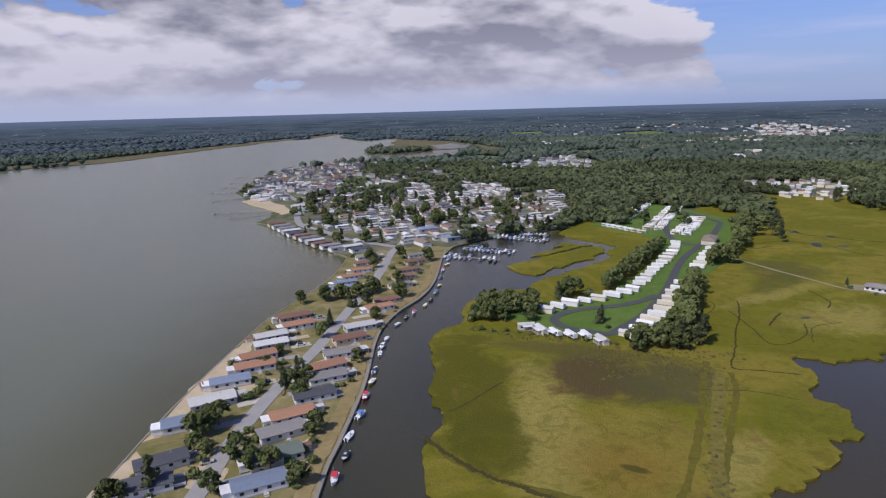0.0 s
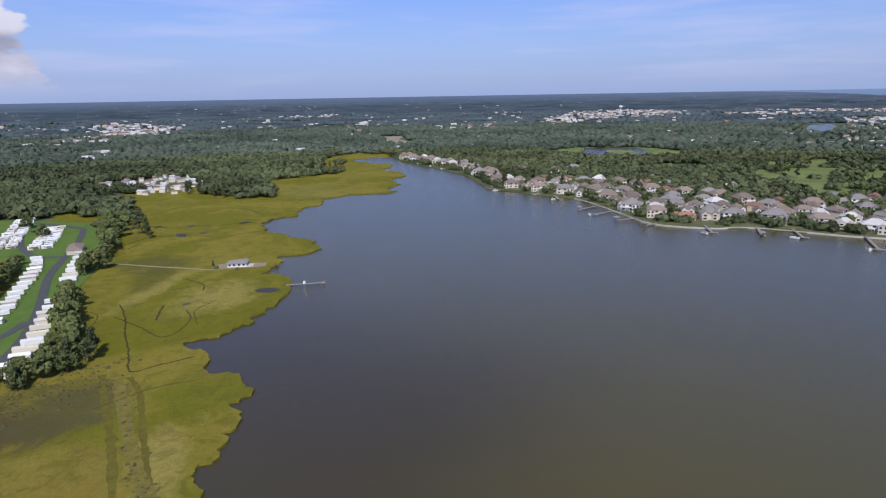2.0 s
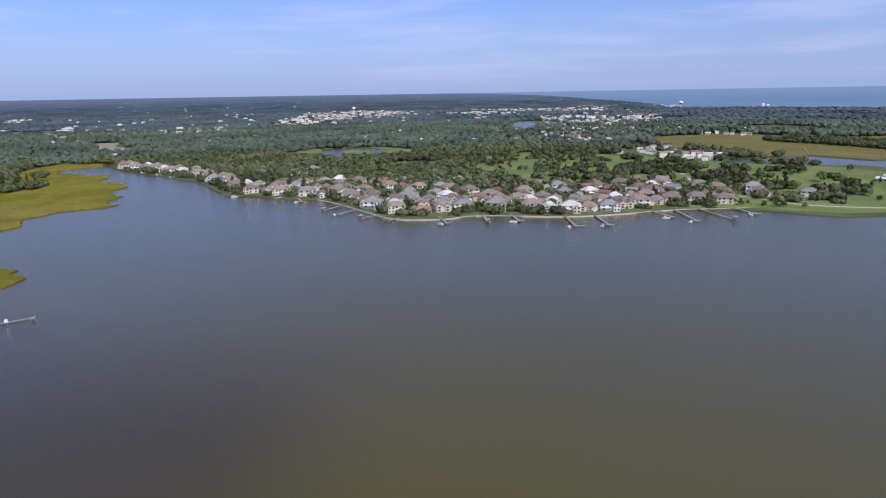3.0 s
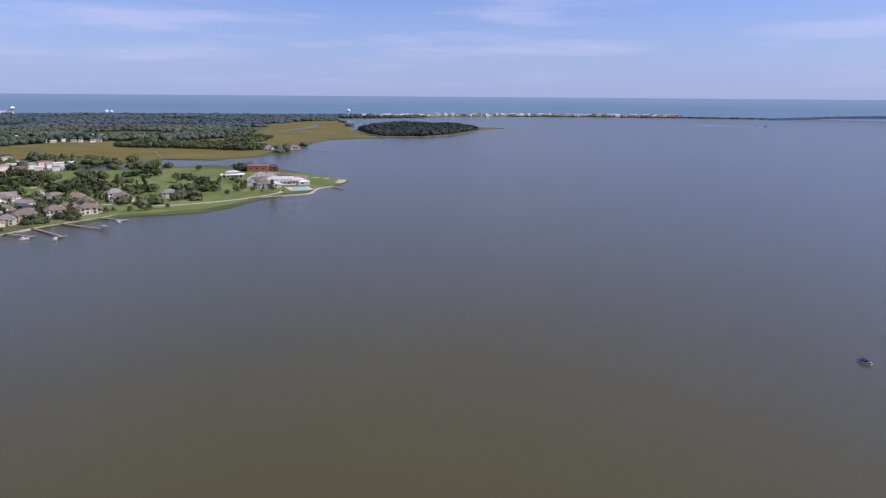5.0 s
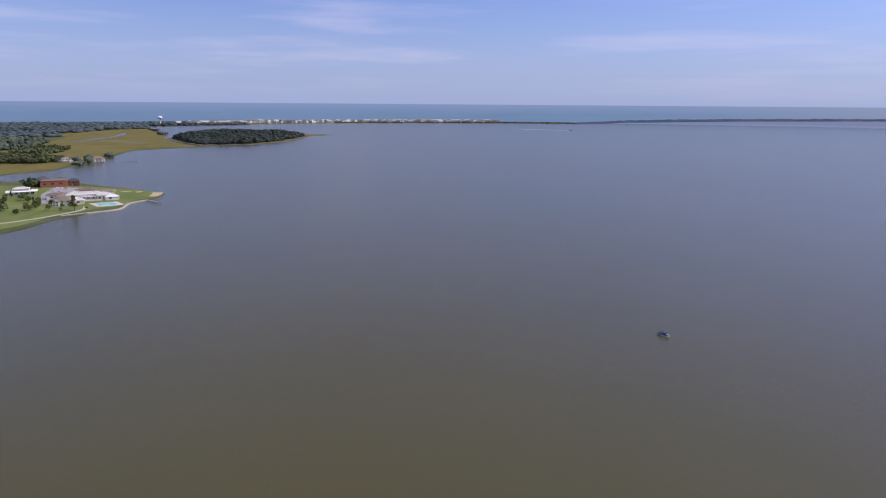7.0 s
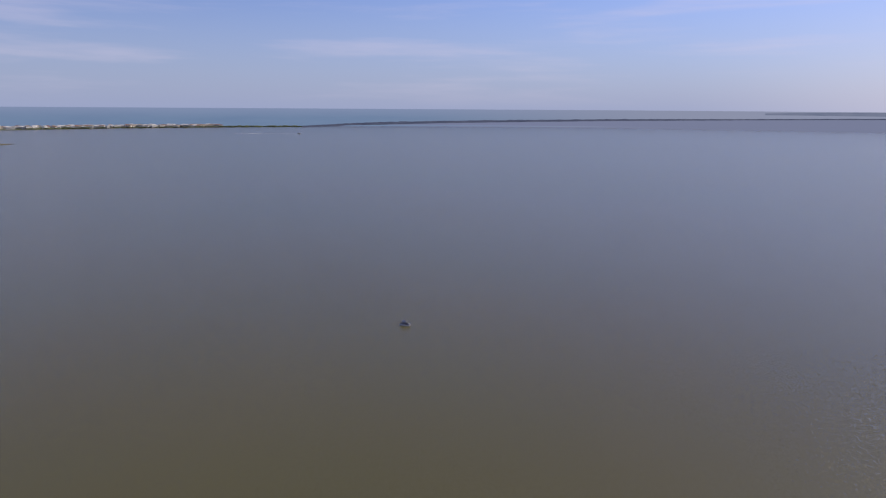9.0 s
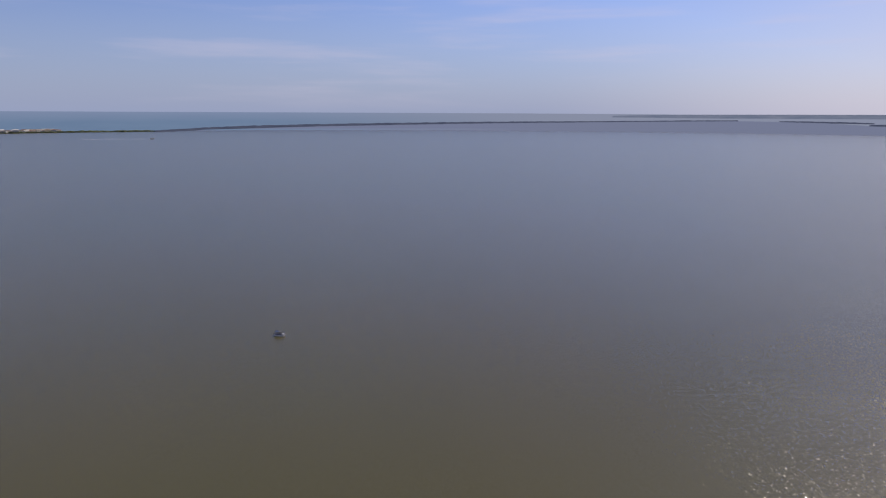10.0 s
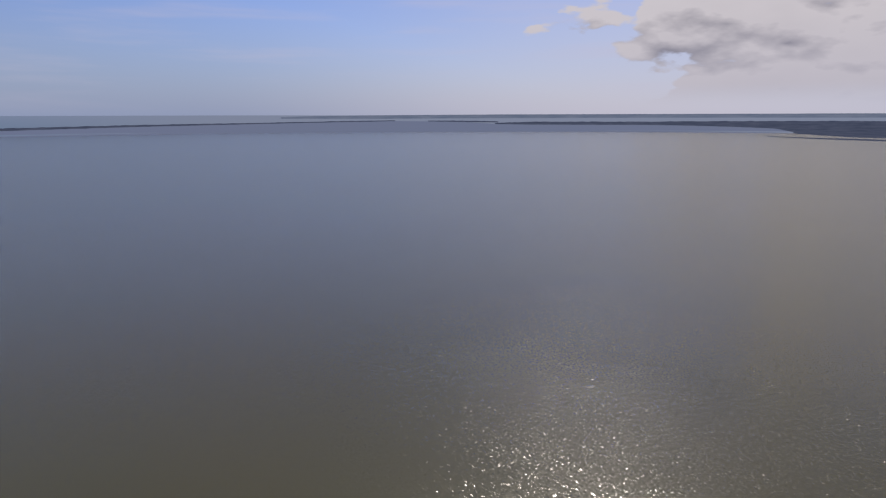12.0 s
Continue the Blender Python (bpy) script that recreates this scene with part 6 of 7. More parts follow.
for a, b, e, r in [((585, 225), (562, 231), 4, True), ((568, 202), (546, 209), 6, False), ((546, 170), (530, 182), 5, True), ((533, 149), (517, 154), 0, True), ((543, 113), (517, 101), 8, False), ((557, 75), (526, 67), 5, True), ((750, 468), (742, 440), 8, False), ((643, 388), (636, 362), 6, False), ((629, 316), (616, 304), 5, True),
                   ((562, 50), (534, 40), 8, False), ((560, 1), (518, -8), 16, False), ((566, -26), (526, -35), 8, False), ((597, -75), (567, -91), 5, False), ((603, -99), (552, -109), 6, False), ((611, -120), (561, -141), 6, True), ((621, -150), (590, -166), 9, False)]:
    dock(a, b, 2.0, e, 1.2, r)
    if not r:
        boat(b[0] - 3 + rng.uniform(-1, 1), b[1] + 5, rng.uniform(0, 360), *rng.choice([("white cabin", "white"), ("console", "white"), ("blue bimini", "white")]), 1.1)
for (x, y) in [(800, 560), (826, 600), (846, 640), (700, 420), (676, 396), (622, 290)]:
    dock((x + 6, y - 2), (x - 12, y - 14), 2.0, 6, 1.2)
    boat(x - 14, y - 9, rng.uniform(0, 360), "white cabin", "white", 1.1)

# ---------------------------------------------------------------- the club on its point
club = thing("clubhouse", "large white clubhouse with many pale hipped roofs by the water", "clubhouse")
club.matrix_basis = pose(716, -392, 1.1, 0, 0, -120)
part("wall", Shape().box(0, 0, -0.3, 34, 16, 6.3).box(-20, 8, -0.3, 14, 22, 4.8).box(20, -6, -0.3, 14, 14, 5.2), SIDING["white"], club)
part("roof", Shape().hip(0, 0, 5.95, 36, 18, 4.0), ROOFING["pale"], club)
part("wing_roof", Shape().hip(-20, 8, 4.45, 16, 24, 3.2), ROOFING["tan"], club)
part("wing_roof", Shape().hip(20, -6, 4.85, 16, 16, 3.4), ROOFING["pale"], club)
for k in range(7):
    window(club, -14 + k * 4.6, -8, 1.0, 2.4, 2.6, "s")
for k in range(3):
    window(club, 15.5 + k * 4.4, -13, 1.0, 2.2, 2.4, "s")
part("terrace", Shape().box(4, -14, -0.3, 30, 10, 0.6), CONCRETE, club)
part("upper_storey", Shape().box(4, 3, 6.1, 16, 9, 3.6), SIDING["white"], club)
part("upper_roof", Shape().hip(4, 3, 9.68, 18, 11, 2.6), ROOFING["taupe"], club)
part("veranda_roof", Shape().box(3, -9.6, 3.5, 28, 3.2, 0.25), ROOFING["white"], club)
for k in range(8):
    part("column", Shape().box(-10 + k * 3.7, -11.0, 0.2, 0.35, 0.35, 3.3), TRIM, club)
for k in (-9, 9):
    part("chimney", Shape().box(k, 2, 7.5, 1.2, 1.2, 4.4), SIDING["tan"], club)
for i, (x, y, lx, ly, h, turn, wall, roof) in enumerate(((742, -378, 24, 13, 5.0, -118, "white", "taupe"), (690, -366, 20, 11, 4.2, -120, "cream", "pale"), (722, -418, 22, 12, 5.4, -112, "white", "tan"), (760, -412, 16, 10, 4.4, -30, "cream", "taupe"), (688, -408, 14, 8, 3.4, -118, "white", "white"), (856, -432, 30, 13, 8.0, -122, "red", "taupe"))):
    o = build_block("club_annex", ("white", "cream", "white", "cream", "white", "brick-red")[i] + " annex building of the club with a hipped roof", lx, ly, h, wall, roof)
    o.matrix_basis = pose(x, y, 1.1, 0, 0, turn)
grove([(690, -326, "broad", 0.9), (682, -318, "broad", 0.8), (700, -334, "broad", 0.9), (672, -330, "broad", 0.7), (716, -338, "pine", 0.9), (664, -338, "bush", 1.6), (676, -346, "broad", 0.6), (740, -345, "broad", 0.9), (775, -352, "broad", 0.8), (790, -350, "pine", 0.9), (652, -358, "bush", 1.4), (760, -330, "broad", 1.0), (728, -310, "broad", 1.0), (720, -296, "broad", 0.9)], 1.05, 0.85, 0)
villa = thing("pavilion", "white two-tier pavilion with a wide pale roof", "pavilion")
villa.matrix_basis = pose(812, -372, 1.1, 0, 0, -116)
part("wall", Shape().box(0, 0, -0.3, 28, 15, 4.3).box(0, 0, 4.9, 15, 8, 2.4), SIDING["white"], villa)
part("roof", Shape().hip(0, 0, 3.95, 32, 19, 1.3), ROOFING["white"], villa)
part("upper_roof", Shape().hip(0, 0, 7.2, 18, 11, 2.0), ROOFING["pale"], villa)
for k in range(5):
    window(villa, -11 + k * 5.4, -7.5, 1.0, 3.0, 2.0, "s")
setting("pool_deck", sheet([(650, -368), (640, -392), (668, -402), (680, -376)], 1.3, 0.2), CONCRETE, "pale pool deck", "deck")
setting("pool_club", sheet([(655, -374), (648, -390), (666, -396), (672, -380)], 1.42, 0.2), POOL, "turquoise swimming pool", "pool")
for x, y, k in [(693, -244, 5), (697, -196, 2), (690, -160, 2), (898, -440, 7), (874, -450, 7), (850, -454, 7), (690, -355, 3), (1188, -626, 1), (1160, -668, 3)]:
    house(x, y, HOUSE_KINDS[k], rng.uniform(-20, 20), 0.95)
for i in range(70):
    x, y = rng.uniform(706, 845), rng.uniform(-440, -348)
    if inside(x, y, [(722, -348), (793, -385), (846, -428), (802, -441), (738, -390), (704, -362)]):
        def build_car():
            c = thing("parked_car", "parked car on the club lot", "car", "parked cars")
            part("body", Shape().box(0, 0, 0.3, 4.5, 1.8, 0.6), rng.choice((PAINT["white"], PAINT["black"], PAINT["red"])), c)
            part("cabin", Shape().box(-0.2, 0, 0.88, 2.5, 1.6, 0.55, 0, 0.8), GLASS, c)
            for u in (-1.4, 1.4):
                for v in (-0.85, 0.85):
                    o = part("wheel", Shape().tube(0, 0, -0.1, 0.1, 0.33, 0.33, 10), PAINT["black"], c)
                    o.matrix_basis = pose(u, v, 0.33, 90, 0, 0)
            return c
        place(("car", i % 4), build_car, x, y, 1.2, rng.choice((-30, 60)) + rng.uniform(-4, 4))
dock((655, -428), (628, -424), 2.0, 6, 1.2)
dock((1112, -676), (1090, -706), 2.4, 14, 1.2)
dock((1285, -432), (1128, -390), 2.0, 0, 1.6)
setting("point_sand", sheet([(690, -474), (676, -462), (668, -448), (676, -446), (688, -458), (700, -468)], 1.25, 0.3), SAND, "pale sand and stone tip of the point", "sand")
for i, (x, y) in enumerate([(760, -452), (735, -455), (720, -462), (870, -150), (905, -210), (840, -330), (900, -90)]):
    pool_of_water(x, y, 7, 3.5, i, 1.2, "pale sand bunker on the golf course", "sand_bunker", SAND, 70 + i)

# trees of the golf course and between the houses
made = 0
while made < 45:
    x, y = rng.uniform(600, 1150), rng.uniform(-450, 180)
    if not inside(x, y, GOLF) or (x < 690 and -335 < y < -212) or inside(x, y, [(700, -340), (640, -385), (665, -440), (720, -474), (860, -445), (800, -360)]):
        continue
    if noise.noise(Vector((x / 70, y / 45, 0.7))) < -0.02 and rng.random() < 0.85:
        continue
    tree(rng.choice(("broad", "broad", "pine", "cedar")), x, y, rng.uniform(1.0, 1.5))
    made += 1
for (ax, ay), (bx, by) in zip(FRONT, FRONT[1:]):
    for k in range(3):
        t = rng.uniform(0.42, 0.58)
        x, y = ax + (bx - ax) * t, ay + (by - ay) * t
        d = hypot(x, y)
        u = rng.uniform(-10, 16)
        tree(rng.choice(("broad", "bush", "bush", "pine")), x + x / d * u, y + y / d * u, rng.uniform(0.7, 1.2))
for ax, ay in BACK[:28]:
    for k in range(1):
        a = rng.uniform(0, 2 * pi)
        tree(rng.choice(("broad", "pine", "bush")), ax + 15 * cos(a), ay + 15 * sin(a), rng.uniform(0.9, 1.4))
made = 0
while made < 70:
    t = rng.random()
    k = int(t * (len(FRONT) - 1))
    f = t * (len(FRONT) - 1) - k
    x, y = FRONT[k][0] * (1 - f) + FRONT[k + 1][0] * f, FRONT[k][1] * (1 - f) + FRONT[k + 1][1] * f
    x, y = x + rng.uniform(4, 130), y + rng.uniform(-6, 60)
    if min(hypot(x - a, y - b) for a, b in FRONT + BACK) < 11:
        continue
    tree(rng.choice(("broad", "broad", "pine", "bush", "bush")), x, y, rng.uniform(0.8, 1.35))
    made += 1
for i in range(24):
    t = i / 23
    tree(rng.choice(("broad", "bush", "bush")), 640 - 18 * t + rng.uniform(-3, 6), -156 - t * 62, rng.uniform(0.42, 0.7))
for x, y in [(668, -352), (704, -350), (730, -350), (760, -350), (672, -300), (690, -318)]:
    tree("broad", x, y, rng.uniform(0.6, 0.9))

# ---------------------------------------------------------------- woods


def within(x, y, poly):
    """Which of many places lie inside a closed line."""
    hit = np.zeros(len(x), bool)
    p = np.array(poly)[:, :2]
    q = np.roll(p, 1, 0)
    for (a, b), (c, d) in zip(p, q):
        if b != d:
            hit ^= ((b > y) != (d > y)) & (x < (c - a) * (y - b) / (d - b) + a)
    return hit


def off_line(x, y, line):
    """How far many places lie from a line."""
    best = np.full(len(x), 1e9)
    for (a, b), (c, d) in zip(line, line[1:]):
        t = np.clip(((x - a) * (c - a) + (y - b) * (d - b)) / ((c - a) ** 2 + (d - b) ** 2 + 1e-9), 0, 1)
        best = np.minimum(best, np.hypot(x - a - t * (c - a), y - b - t * (d - b)))
    return best


def woods(name, label, test, x0, x1, y0, y1, gap, ico, seed, grow=1.0, material=None, fat=1.0, sprays=None):
    """Many crowns standing close together, as one mass."""
    r = np.random.default_rng(seed)
    sprays = (66 if ico == 2 else 0) if sprays is None else sprays
    x, y = [g.ravel() for g in np.meshgrid(np.arange(x0, x1, gap), np.arange(y0, y1, gap))]
    x, y = x + r.uniform(-0.45, 0.45, len(x)) * gap, y + r.uniform(-0.45, 0.45, len(y)) * gap
    ok = np.hypot(x, y) < FAR - 20
    x, y = x[ok], y[ok]
    ok = test(x, y)
    x, y = x[ok], y[ok]
    w = gap * (r.uniform(0.5, 0.85, len(x)) if gap < 27 else r.uniform(0.45, 0.75, len(x)))
    w = w * fat
    h = (r.uniform(6.5, 14.5, len(x)) if gap < 14 else r.uniform(7, 17, len(x))) * grow
    z = h * 0.52
    tall = h * 0.5
    tx, ty, tz, tw, tt = x, y, z, w, tall
    if ico == 2:
        # each crown has two cores
        m = 2
        a, e = r.uniform(0, 2 * pi, (len(x), m)), r.uniform(-0.3, 0.4, (len(x), m))
        q = w[:, None] * r.uniform(0.15, 0.45, (len(x), m))
        x, y, z = (x[:, None] + q * np.cos(a)).ravel(), (y[:, None] + q * np.sin(a)).ravel(), (z[:, None] + tall[:, None] * e).ravel()
        k = r.uniform(0.5, 0.75, len(x))
        w, tall = np.repeat(w, m) * k, np.maximum(np.repeat(tall, m) * k, 1.5)
    bv, bf = ICO_V, ICO_F
    n, k = len(x), len(bv)
    v = bv[None] * r.uniform(0.68, 1.32, (n, k, 1)) * np.stack([w, w, tall], 1)[:, None] + np.stack([x, y, z], 1)[:, None]
    f = bf[None] + (np.arange(n) * k)[:, None, None]
    v, f = v.reshape(-1, 3), f.reshape(-1, 3)
    if sprays:
        # sprays of leaves all over the crown, with an uneven outline
        c = np.repeat(np.stack([tx, ty, tz], 1), sprays, 0)
        size = np.repeat(np.stack([tw, tw, tt], 1), sprays, 0)
        d = r.normal(size=(len(c), 3))
        d[:, 2] = np.abs(d[:, 2]) - 0.45
        d /= np.linalg.norm(d, axis=1)[:, None]
        lobes = 0.84 + 0.22 * np.sin(3 * np.arctan2(d[:, 1], d[:, 0]) + c[:, 0]) * np.cos(4 * d[:, 2] + c[:, 1])
        at = c + d * size * (lobes * r.uniform(0.75, 1.12, len(c)))[:, None]
        face = d + r.normal(size=d.shape) * 0.45
        u = np.cross(face, r.normal(size=d.shape))
        u /= np.linalg.norm(u, axis=1)[:, None] + 1e-9
        g = np.cross(face, u)
        g /= np.linalg.norm(g, axis=1)[:, None] + 1e-9
        q = (size[:, 0] * r.uniform(0.20, 0.42, len(c)))[:, None] * (1.0 if ico == 2 else 1.35)
        tri = np.stack([at + u * q, at - u * q * 0.6 + g * q * 0.9, at - u * q * 0.6 - g * q * 0.9], 1)
        f = np.concatenate([f, np.arange(len(c) * 3).reshape(-1, 3) + len(v)])
        v = np.concatenate([v, tri.reshape(-1, 3)])
    me = bpy.data.meshes.new(name)
    me.vertices.add(len(v))
    me.vertices.foreach_set("co", v.ravel())
    me.loops.add(f.size)
    me.loops.foreach_set("vertex_index", f.ravel())
    me.polygons.add(f.size // 3)
    me.polygons.foreach_set("loop_start", np.arange(0, f.size, 3))
    me.update(calc_edges=True)
    me.materials.append(material or WOODS)
    return tagged(new(name, me), label, "woods", kind="stuff")


CHANNEL_BANK = [(930, -480), (985, -320), (1010, -250), (1090, -180), (1240, -140), (1200, -60), (1080, -100), (960, -220), (890, -400)]
OPEN = [[(1860, 95), (1860, 200), (2470, 215), (2470, 90)], CHANNEL_BANK, [(575, -150), (575, -300), (640, -400), (700, -360), (640, -180)], TOWN_LINE, STRIP_LINE, [(-360, 480), (-60, 480), (-150, 700), (-190, 800), (-290, 950), (-290, 1330), (-200, 1420), (-360, 1400)], [(-120, 40), (0, 40), (12, 510), (-120, 510)], PARK, GOLF, MEADOW, COVE_MARSH, [(860, 640), (900, 610), (1000, 560), (960, 660)], [(-20, 1440), (120, 1330), (200, 1400), (90, 1540)], [(300, 1480), (500, 1500), (520, 1640), (330, 1600)], [(700, 2300), (900, 2300), (900, 2700), (680, 2600)], [(1250, 3400), (1600, 3350), (1600, 3600), (1250, 3600)],
        [(300, 2600), (480, 2580), (470, 3000), (290, 3000)], [(1100, 860), (1180, 900), (1420, 1130), (1380, 1180), (1140, 960)], [(90, 1120), (270, 1080), (320, 1260), (300, 1420), (120, 1250)], [(380, 850), (420, 740), (470, 690), (500, 720), (540, 840), (460, 880)], [(95, 1840), (-30, 1800), (-180, 1760), (-176, 2600), (60, 2250), (210, 1700), (120, 1560)],
        [(-1080, 1410), (-860, 1648), (-768, 2290), (-532, 3400), (-580, 3470), (-870, 2300), (-1000, 1690), (-1120, 1560)]]
LAKES = [(1150, 410, 128), (955, 240, 60)]
TOWNS = [([(2478, 1182), (3562, 1503), (3800, 1450), (3900, 1050), (3166, 782), (2631, 927), (1966, 923)], 330), ([(3409, -190), (3713, 563), (4000, 600), (4020, -230)], 150),
         ([(2760, 110), (2942, -164), (1900, -130), (1520, -60), (1450, 40), (1677, 68)], 90), ([(2752, -153), (2846, -382), (2098, -282), (2081, -116)], 60), ([(1933, -175), (1826, -638), (1678, -587), (1723, -156)], 24),
         ([(1636, 3138), (1536, 2396), (1261, 1970), (1048, 1867), (1015, 1955), (1200, 2500)], 150), ([(717, 1845), (1065, 2066), (843, 1640), (633, 1598)], 70), ([(683, 1419), (711, 1362), (611, 1172), (585, 1219)], 16),
         ([(1923, 1380), (2034, 1190), (1723, 1008), (1624, 1165)], 30), ([(1886, 1783), (2091, 1838), (1373, 1207), (1185, 1122)], 26), ([(3000, 300), (3300, 700), (3500, 650), (3300, 250)], 40), ([(2300, 2700), (2600, 3000), (2900, 2800), (2500, 2500)], 40), ([(1269, -91), (1233, -181), (1098, -246), (1030, -222), (1077, -159), (1153, -83)], 34), ([(1730, -209), (1770, -209), (1630, -445), (1589, -445)], 14),
         ([(1838, 221), (1983, -90), (1322, -61), (1367, 128)], 80)]


def wooded(x, y):
    ok = within(x, y, MAINLAND)
    for p in OPEN:
        ok &= ~within(x, y, p)
    for a, b, r in LAKES:
        ok &= np.hypot(x - a, y - b) > r
    for p, _ in TOWNS:
        ok &= ~within(x, y, p) | (np.sin(x * 0.9 + 1.7 * np.sin(y * 0.31)) > 0.45)
    ok &= (off_line(x, y, FRONT[:13]) > 34) & (off_line(x, y, FRONT[12:]) > 95) & (off_line(x, y, [(560, 250), (600, 330), (700, 430)]) > 70)
    d = np.hypot(x, y)
    gaps = np.sin(x / 210 + 1.3 * np.sin(y / 330)) * np.sin(y / 190 + 1.7 * np.sin(x / 410))
    return ok & ~((d > 1600) & (gaps > 0.78))


# tall pines with bare trunks stand along the marsh edge
for a, b, n in (((436, 634), (448, 590), 6), ((448, 590), (500, 664), 7), ((470, 690), (420, 676), 5), ((640, 780), (720, 700), 11), ((180, 600), (240, 700), 5), ((262, 470), (300, 560), 5)):
    for i in range(n):
        f = (i + rng.uniform(0.1, 0.9)) / n
        tree("pine", a[0] + (b[0] - a[0]) * f + rng.uniform(-5, 5), a[1] + (b[1] - a[1]) * f + rng.uniform(-5, 5), rng.uniform(1.05, 1.4), 0.8)
# pine woods on the island, and behind the cove
ISLE_WOODS = [(1725, -1240), (1508, -1128), (1400, -1095), (1335, -1180), (1362, -1330), (1510, -1590), (1740, -1715), (1985, -1655), (1930, -1465)]
woods("woods_near", "dense green mixed woods at the marsh edge", lambda x, y: wooded(x, y) & (np.hypot(x, y) < 1250), -300, 1250, -350, 1250, 10.5, 2, 1)
# the farther the woods, the more haze their leaf colour carries
woods("woods_middle", "dark green woods behind the shore", lambda x, y: wooded(x, y) & (np.hypot(x, y) >= 1250) & (np.hypot(x, y) < 2300), -2300, 2300, -900, 2300, 15, 1, 2, 0.95, WOODS_MID_HAZED, 0.84, 9)
woods("woods_far", "dark woods reaching to the horizon", lambda x, y: wooded(x, y) & (np.hypot(x, y) >= 2300), -4100, 4100, -2300, 4100, 24, 1, 3, 0.75, WOODS_FAR_HAZED, 0.88)
woods("woods_island", "dark pine woods on a low island", lambda x, y: within(x, y, ISLE_WOODS), 1250, 2300, -1850, -1100, 13, 1, 4, 1.0, ISLE_PINES, 1.0, 20)
TIP = [(-275, 875), (-316, 1076), (-310, 1254), (-264, 1364), (-171, 1359), (-148, 1201), (-165, 1034), (-144, 845), (-200, 858)]
HEDGES = [[(1200, -640), (1330, -640), (1420, -560), (1500, -480), (1440, -400), (1330, -500), (1190, -580)], [(1470, -660), (1560, -760), (1500, -800), (1400, -720)], [(446, 575), (470, 560), (560, 690), (680, 655), (700, 670), (640, 720), (500, 730), (440, 660)], [(-200, 1730), (-130, 1700), (-20, 1795), (-60, 1850), (-190, 1850)],
          [(140, 590), (170, 570), (210, 700), (262, 712), (290, 640), (300, 600), (262, 560), (300, 560), (345, 640), (345, 740), (200, 760), (150, 700)], [(60, 960), (150, 880), (170, 800), (200, 820), (180, 900), (80, 990)]]
HOUSES = np.array(FRONT + BACK)


def between_houses(x, y):
    d = np.min(np.hypot(x[:, None] - HOUSES[None, :, 0], y[:, None] - HOUSES[None, :, 1]), axis=1)
    near = off_line(x, y, FRONT)
    return within(x, y, MAINLAND) & (y > -140) & (near < 130) & (d > 11.5) & (off_line(x, y, SHORE_CLUB[13:] + SHORE_EAST) > 9) & (np.sin(x / 11 + 2 * np.sin(y / 17)) * np.sin(y / 9 + 2 * np.sin(x / 23)) > -0.2)


woods("garden_trees", "leafy garden trees and shrubs between the shore houses", between_houses, 520, 960, -260, 780, 8.5, 2, 11, 0.62)
woods("marsh_scrub", "low brown scrub at the edge of the marsh", lambda x, y: (np.hypot((x - 88) / 38, (y - 253) / 20) < 0.8 + 0.3 * np.sin(x / 5 + 2 * np.sin(y / 4))) | ((off_line(x, y, DIKE_LINE) < 4.2) & (np.sin(x * 127.1 + y * 311.7) > -0.1)) | (off_line(x, y, [(14, 302), (50, 282), (84, 264), (118, 258)]) < 5), 10, 130, 125, 305, 2.1, 1, 12, 0.095, SCRUB_BED, 0.62)
woods("marsh_tufts", "tussocks of straw-green marsh grass", lambda x, y: within(x, y, MEADOW) & (np.hypot(x, y) < 430) & ~within(x, y, PARK) & (np.sin(x / 7 + 2 * np.sin(y / 9)) * np.sin(y / 6 + 2 * np.sin(x / 11)) > 0.25), -10, 330, 105, 430, 3.0, 1, 13, 0.05, TUFTS, 0.4)
woods("woods_town", "leafy trees between the town homes", lambda x, y: within(x, y, TOWN_LINE) & ((y > 790) | ((y > 590) & (np.sin(x / 13 + 2 * np.sin(y / 21)) * np.sin(y / 14 + 2 * np.sin(x / 27)) > 0.6))) & (off_line(x, y, [(-36, 501), (-70, 528), (-143, 620), (-162, 690), (-174, 775), (-200, 830)]) > 10) & (off_line(x, y, [(-170, 617), (-85, 500)]) > 24) & ~((x < -178) & (y < 815)) & ~within(x, y, TIP) & ((np.sin(x / 23 + 2 * np.sin(y / 31)) * np.sin(y / 19 + 2 * np.sin(x / 47)) > 0.42) | within(x, y, [(-140, 1201), (-92, 1304), (-55, 1391), (-50, 1100), (-90, 1000)]) | (off_line(x, y, [(-41, 1169), (40, 1145), (135, 1025), (183, 920)]) < 14)), -330, 180, 590, 1390, 10.0, 2, 9, 0.75)
woods("woods_barrier", "low scrub along the barrier beach", lambda x, y: within(x, y, MAINLAND) & (off_line(x, y, [(2420, -2900), (1900, -3430), (1330, -3760)]) < 70), 1200, 2600, -3950, -2800, 24, 1, 10, 0.45)
woods("woods_golf", "loose groups of trees over the golf course", lambda x, y: within(x, y, GOLF) & ~within(x, y, CHANNEL_BANK) & (np.hypot(x, y) > 690) & (off_line(x, y, SHORE_CLUB[4:14]) > 55) & ~within(x, y, [(640, -320), (640, -385), (665, -480), (870, -480), (860, -340), (740, -320)]) & (np.sin(x / 19 + 2 * np.sin(y / 37)) * np.sin(y / 15 + 2 * np.sin(x / 43)) + 0.55 * np.sin(x * 12.99 + y * 78.23) > 0.52), 640, 1190, -470, 190, 11.5, 2, 8, 0.8)
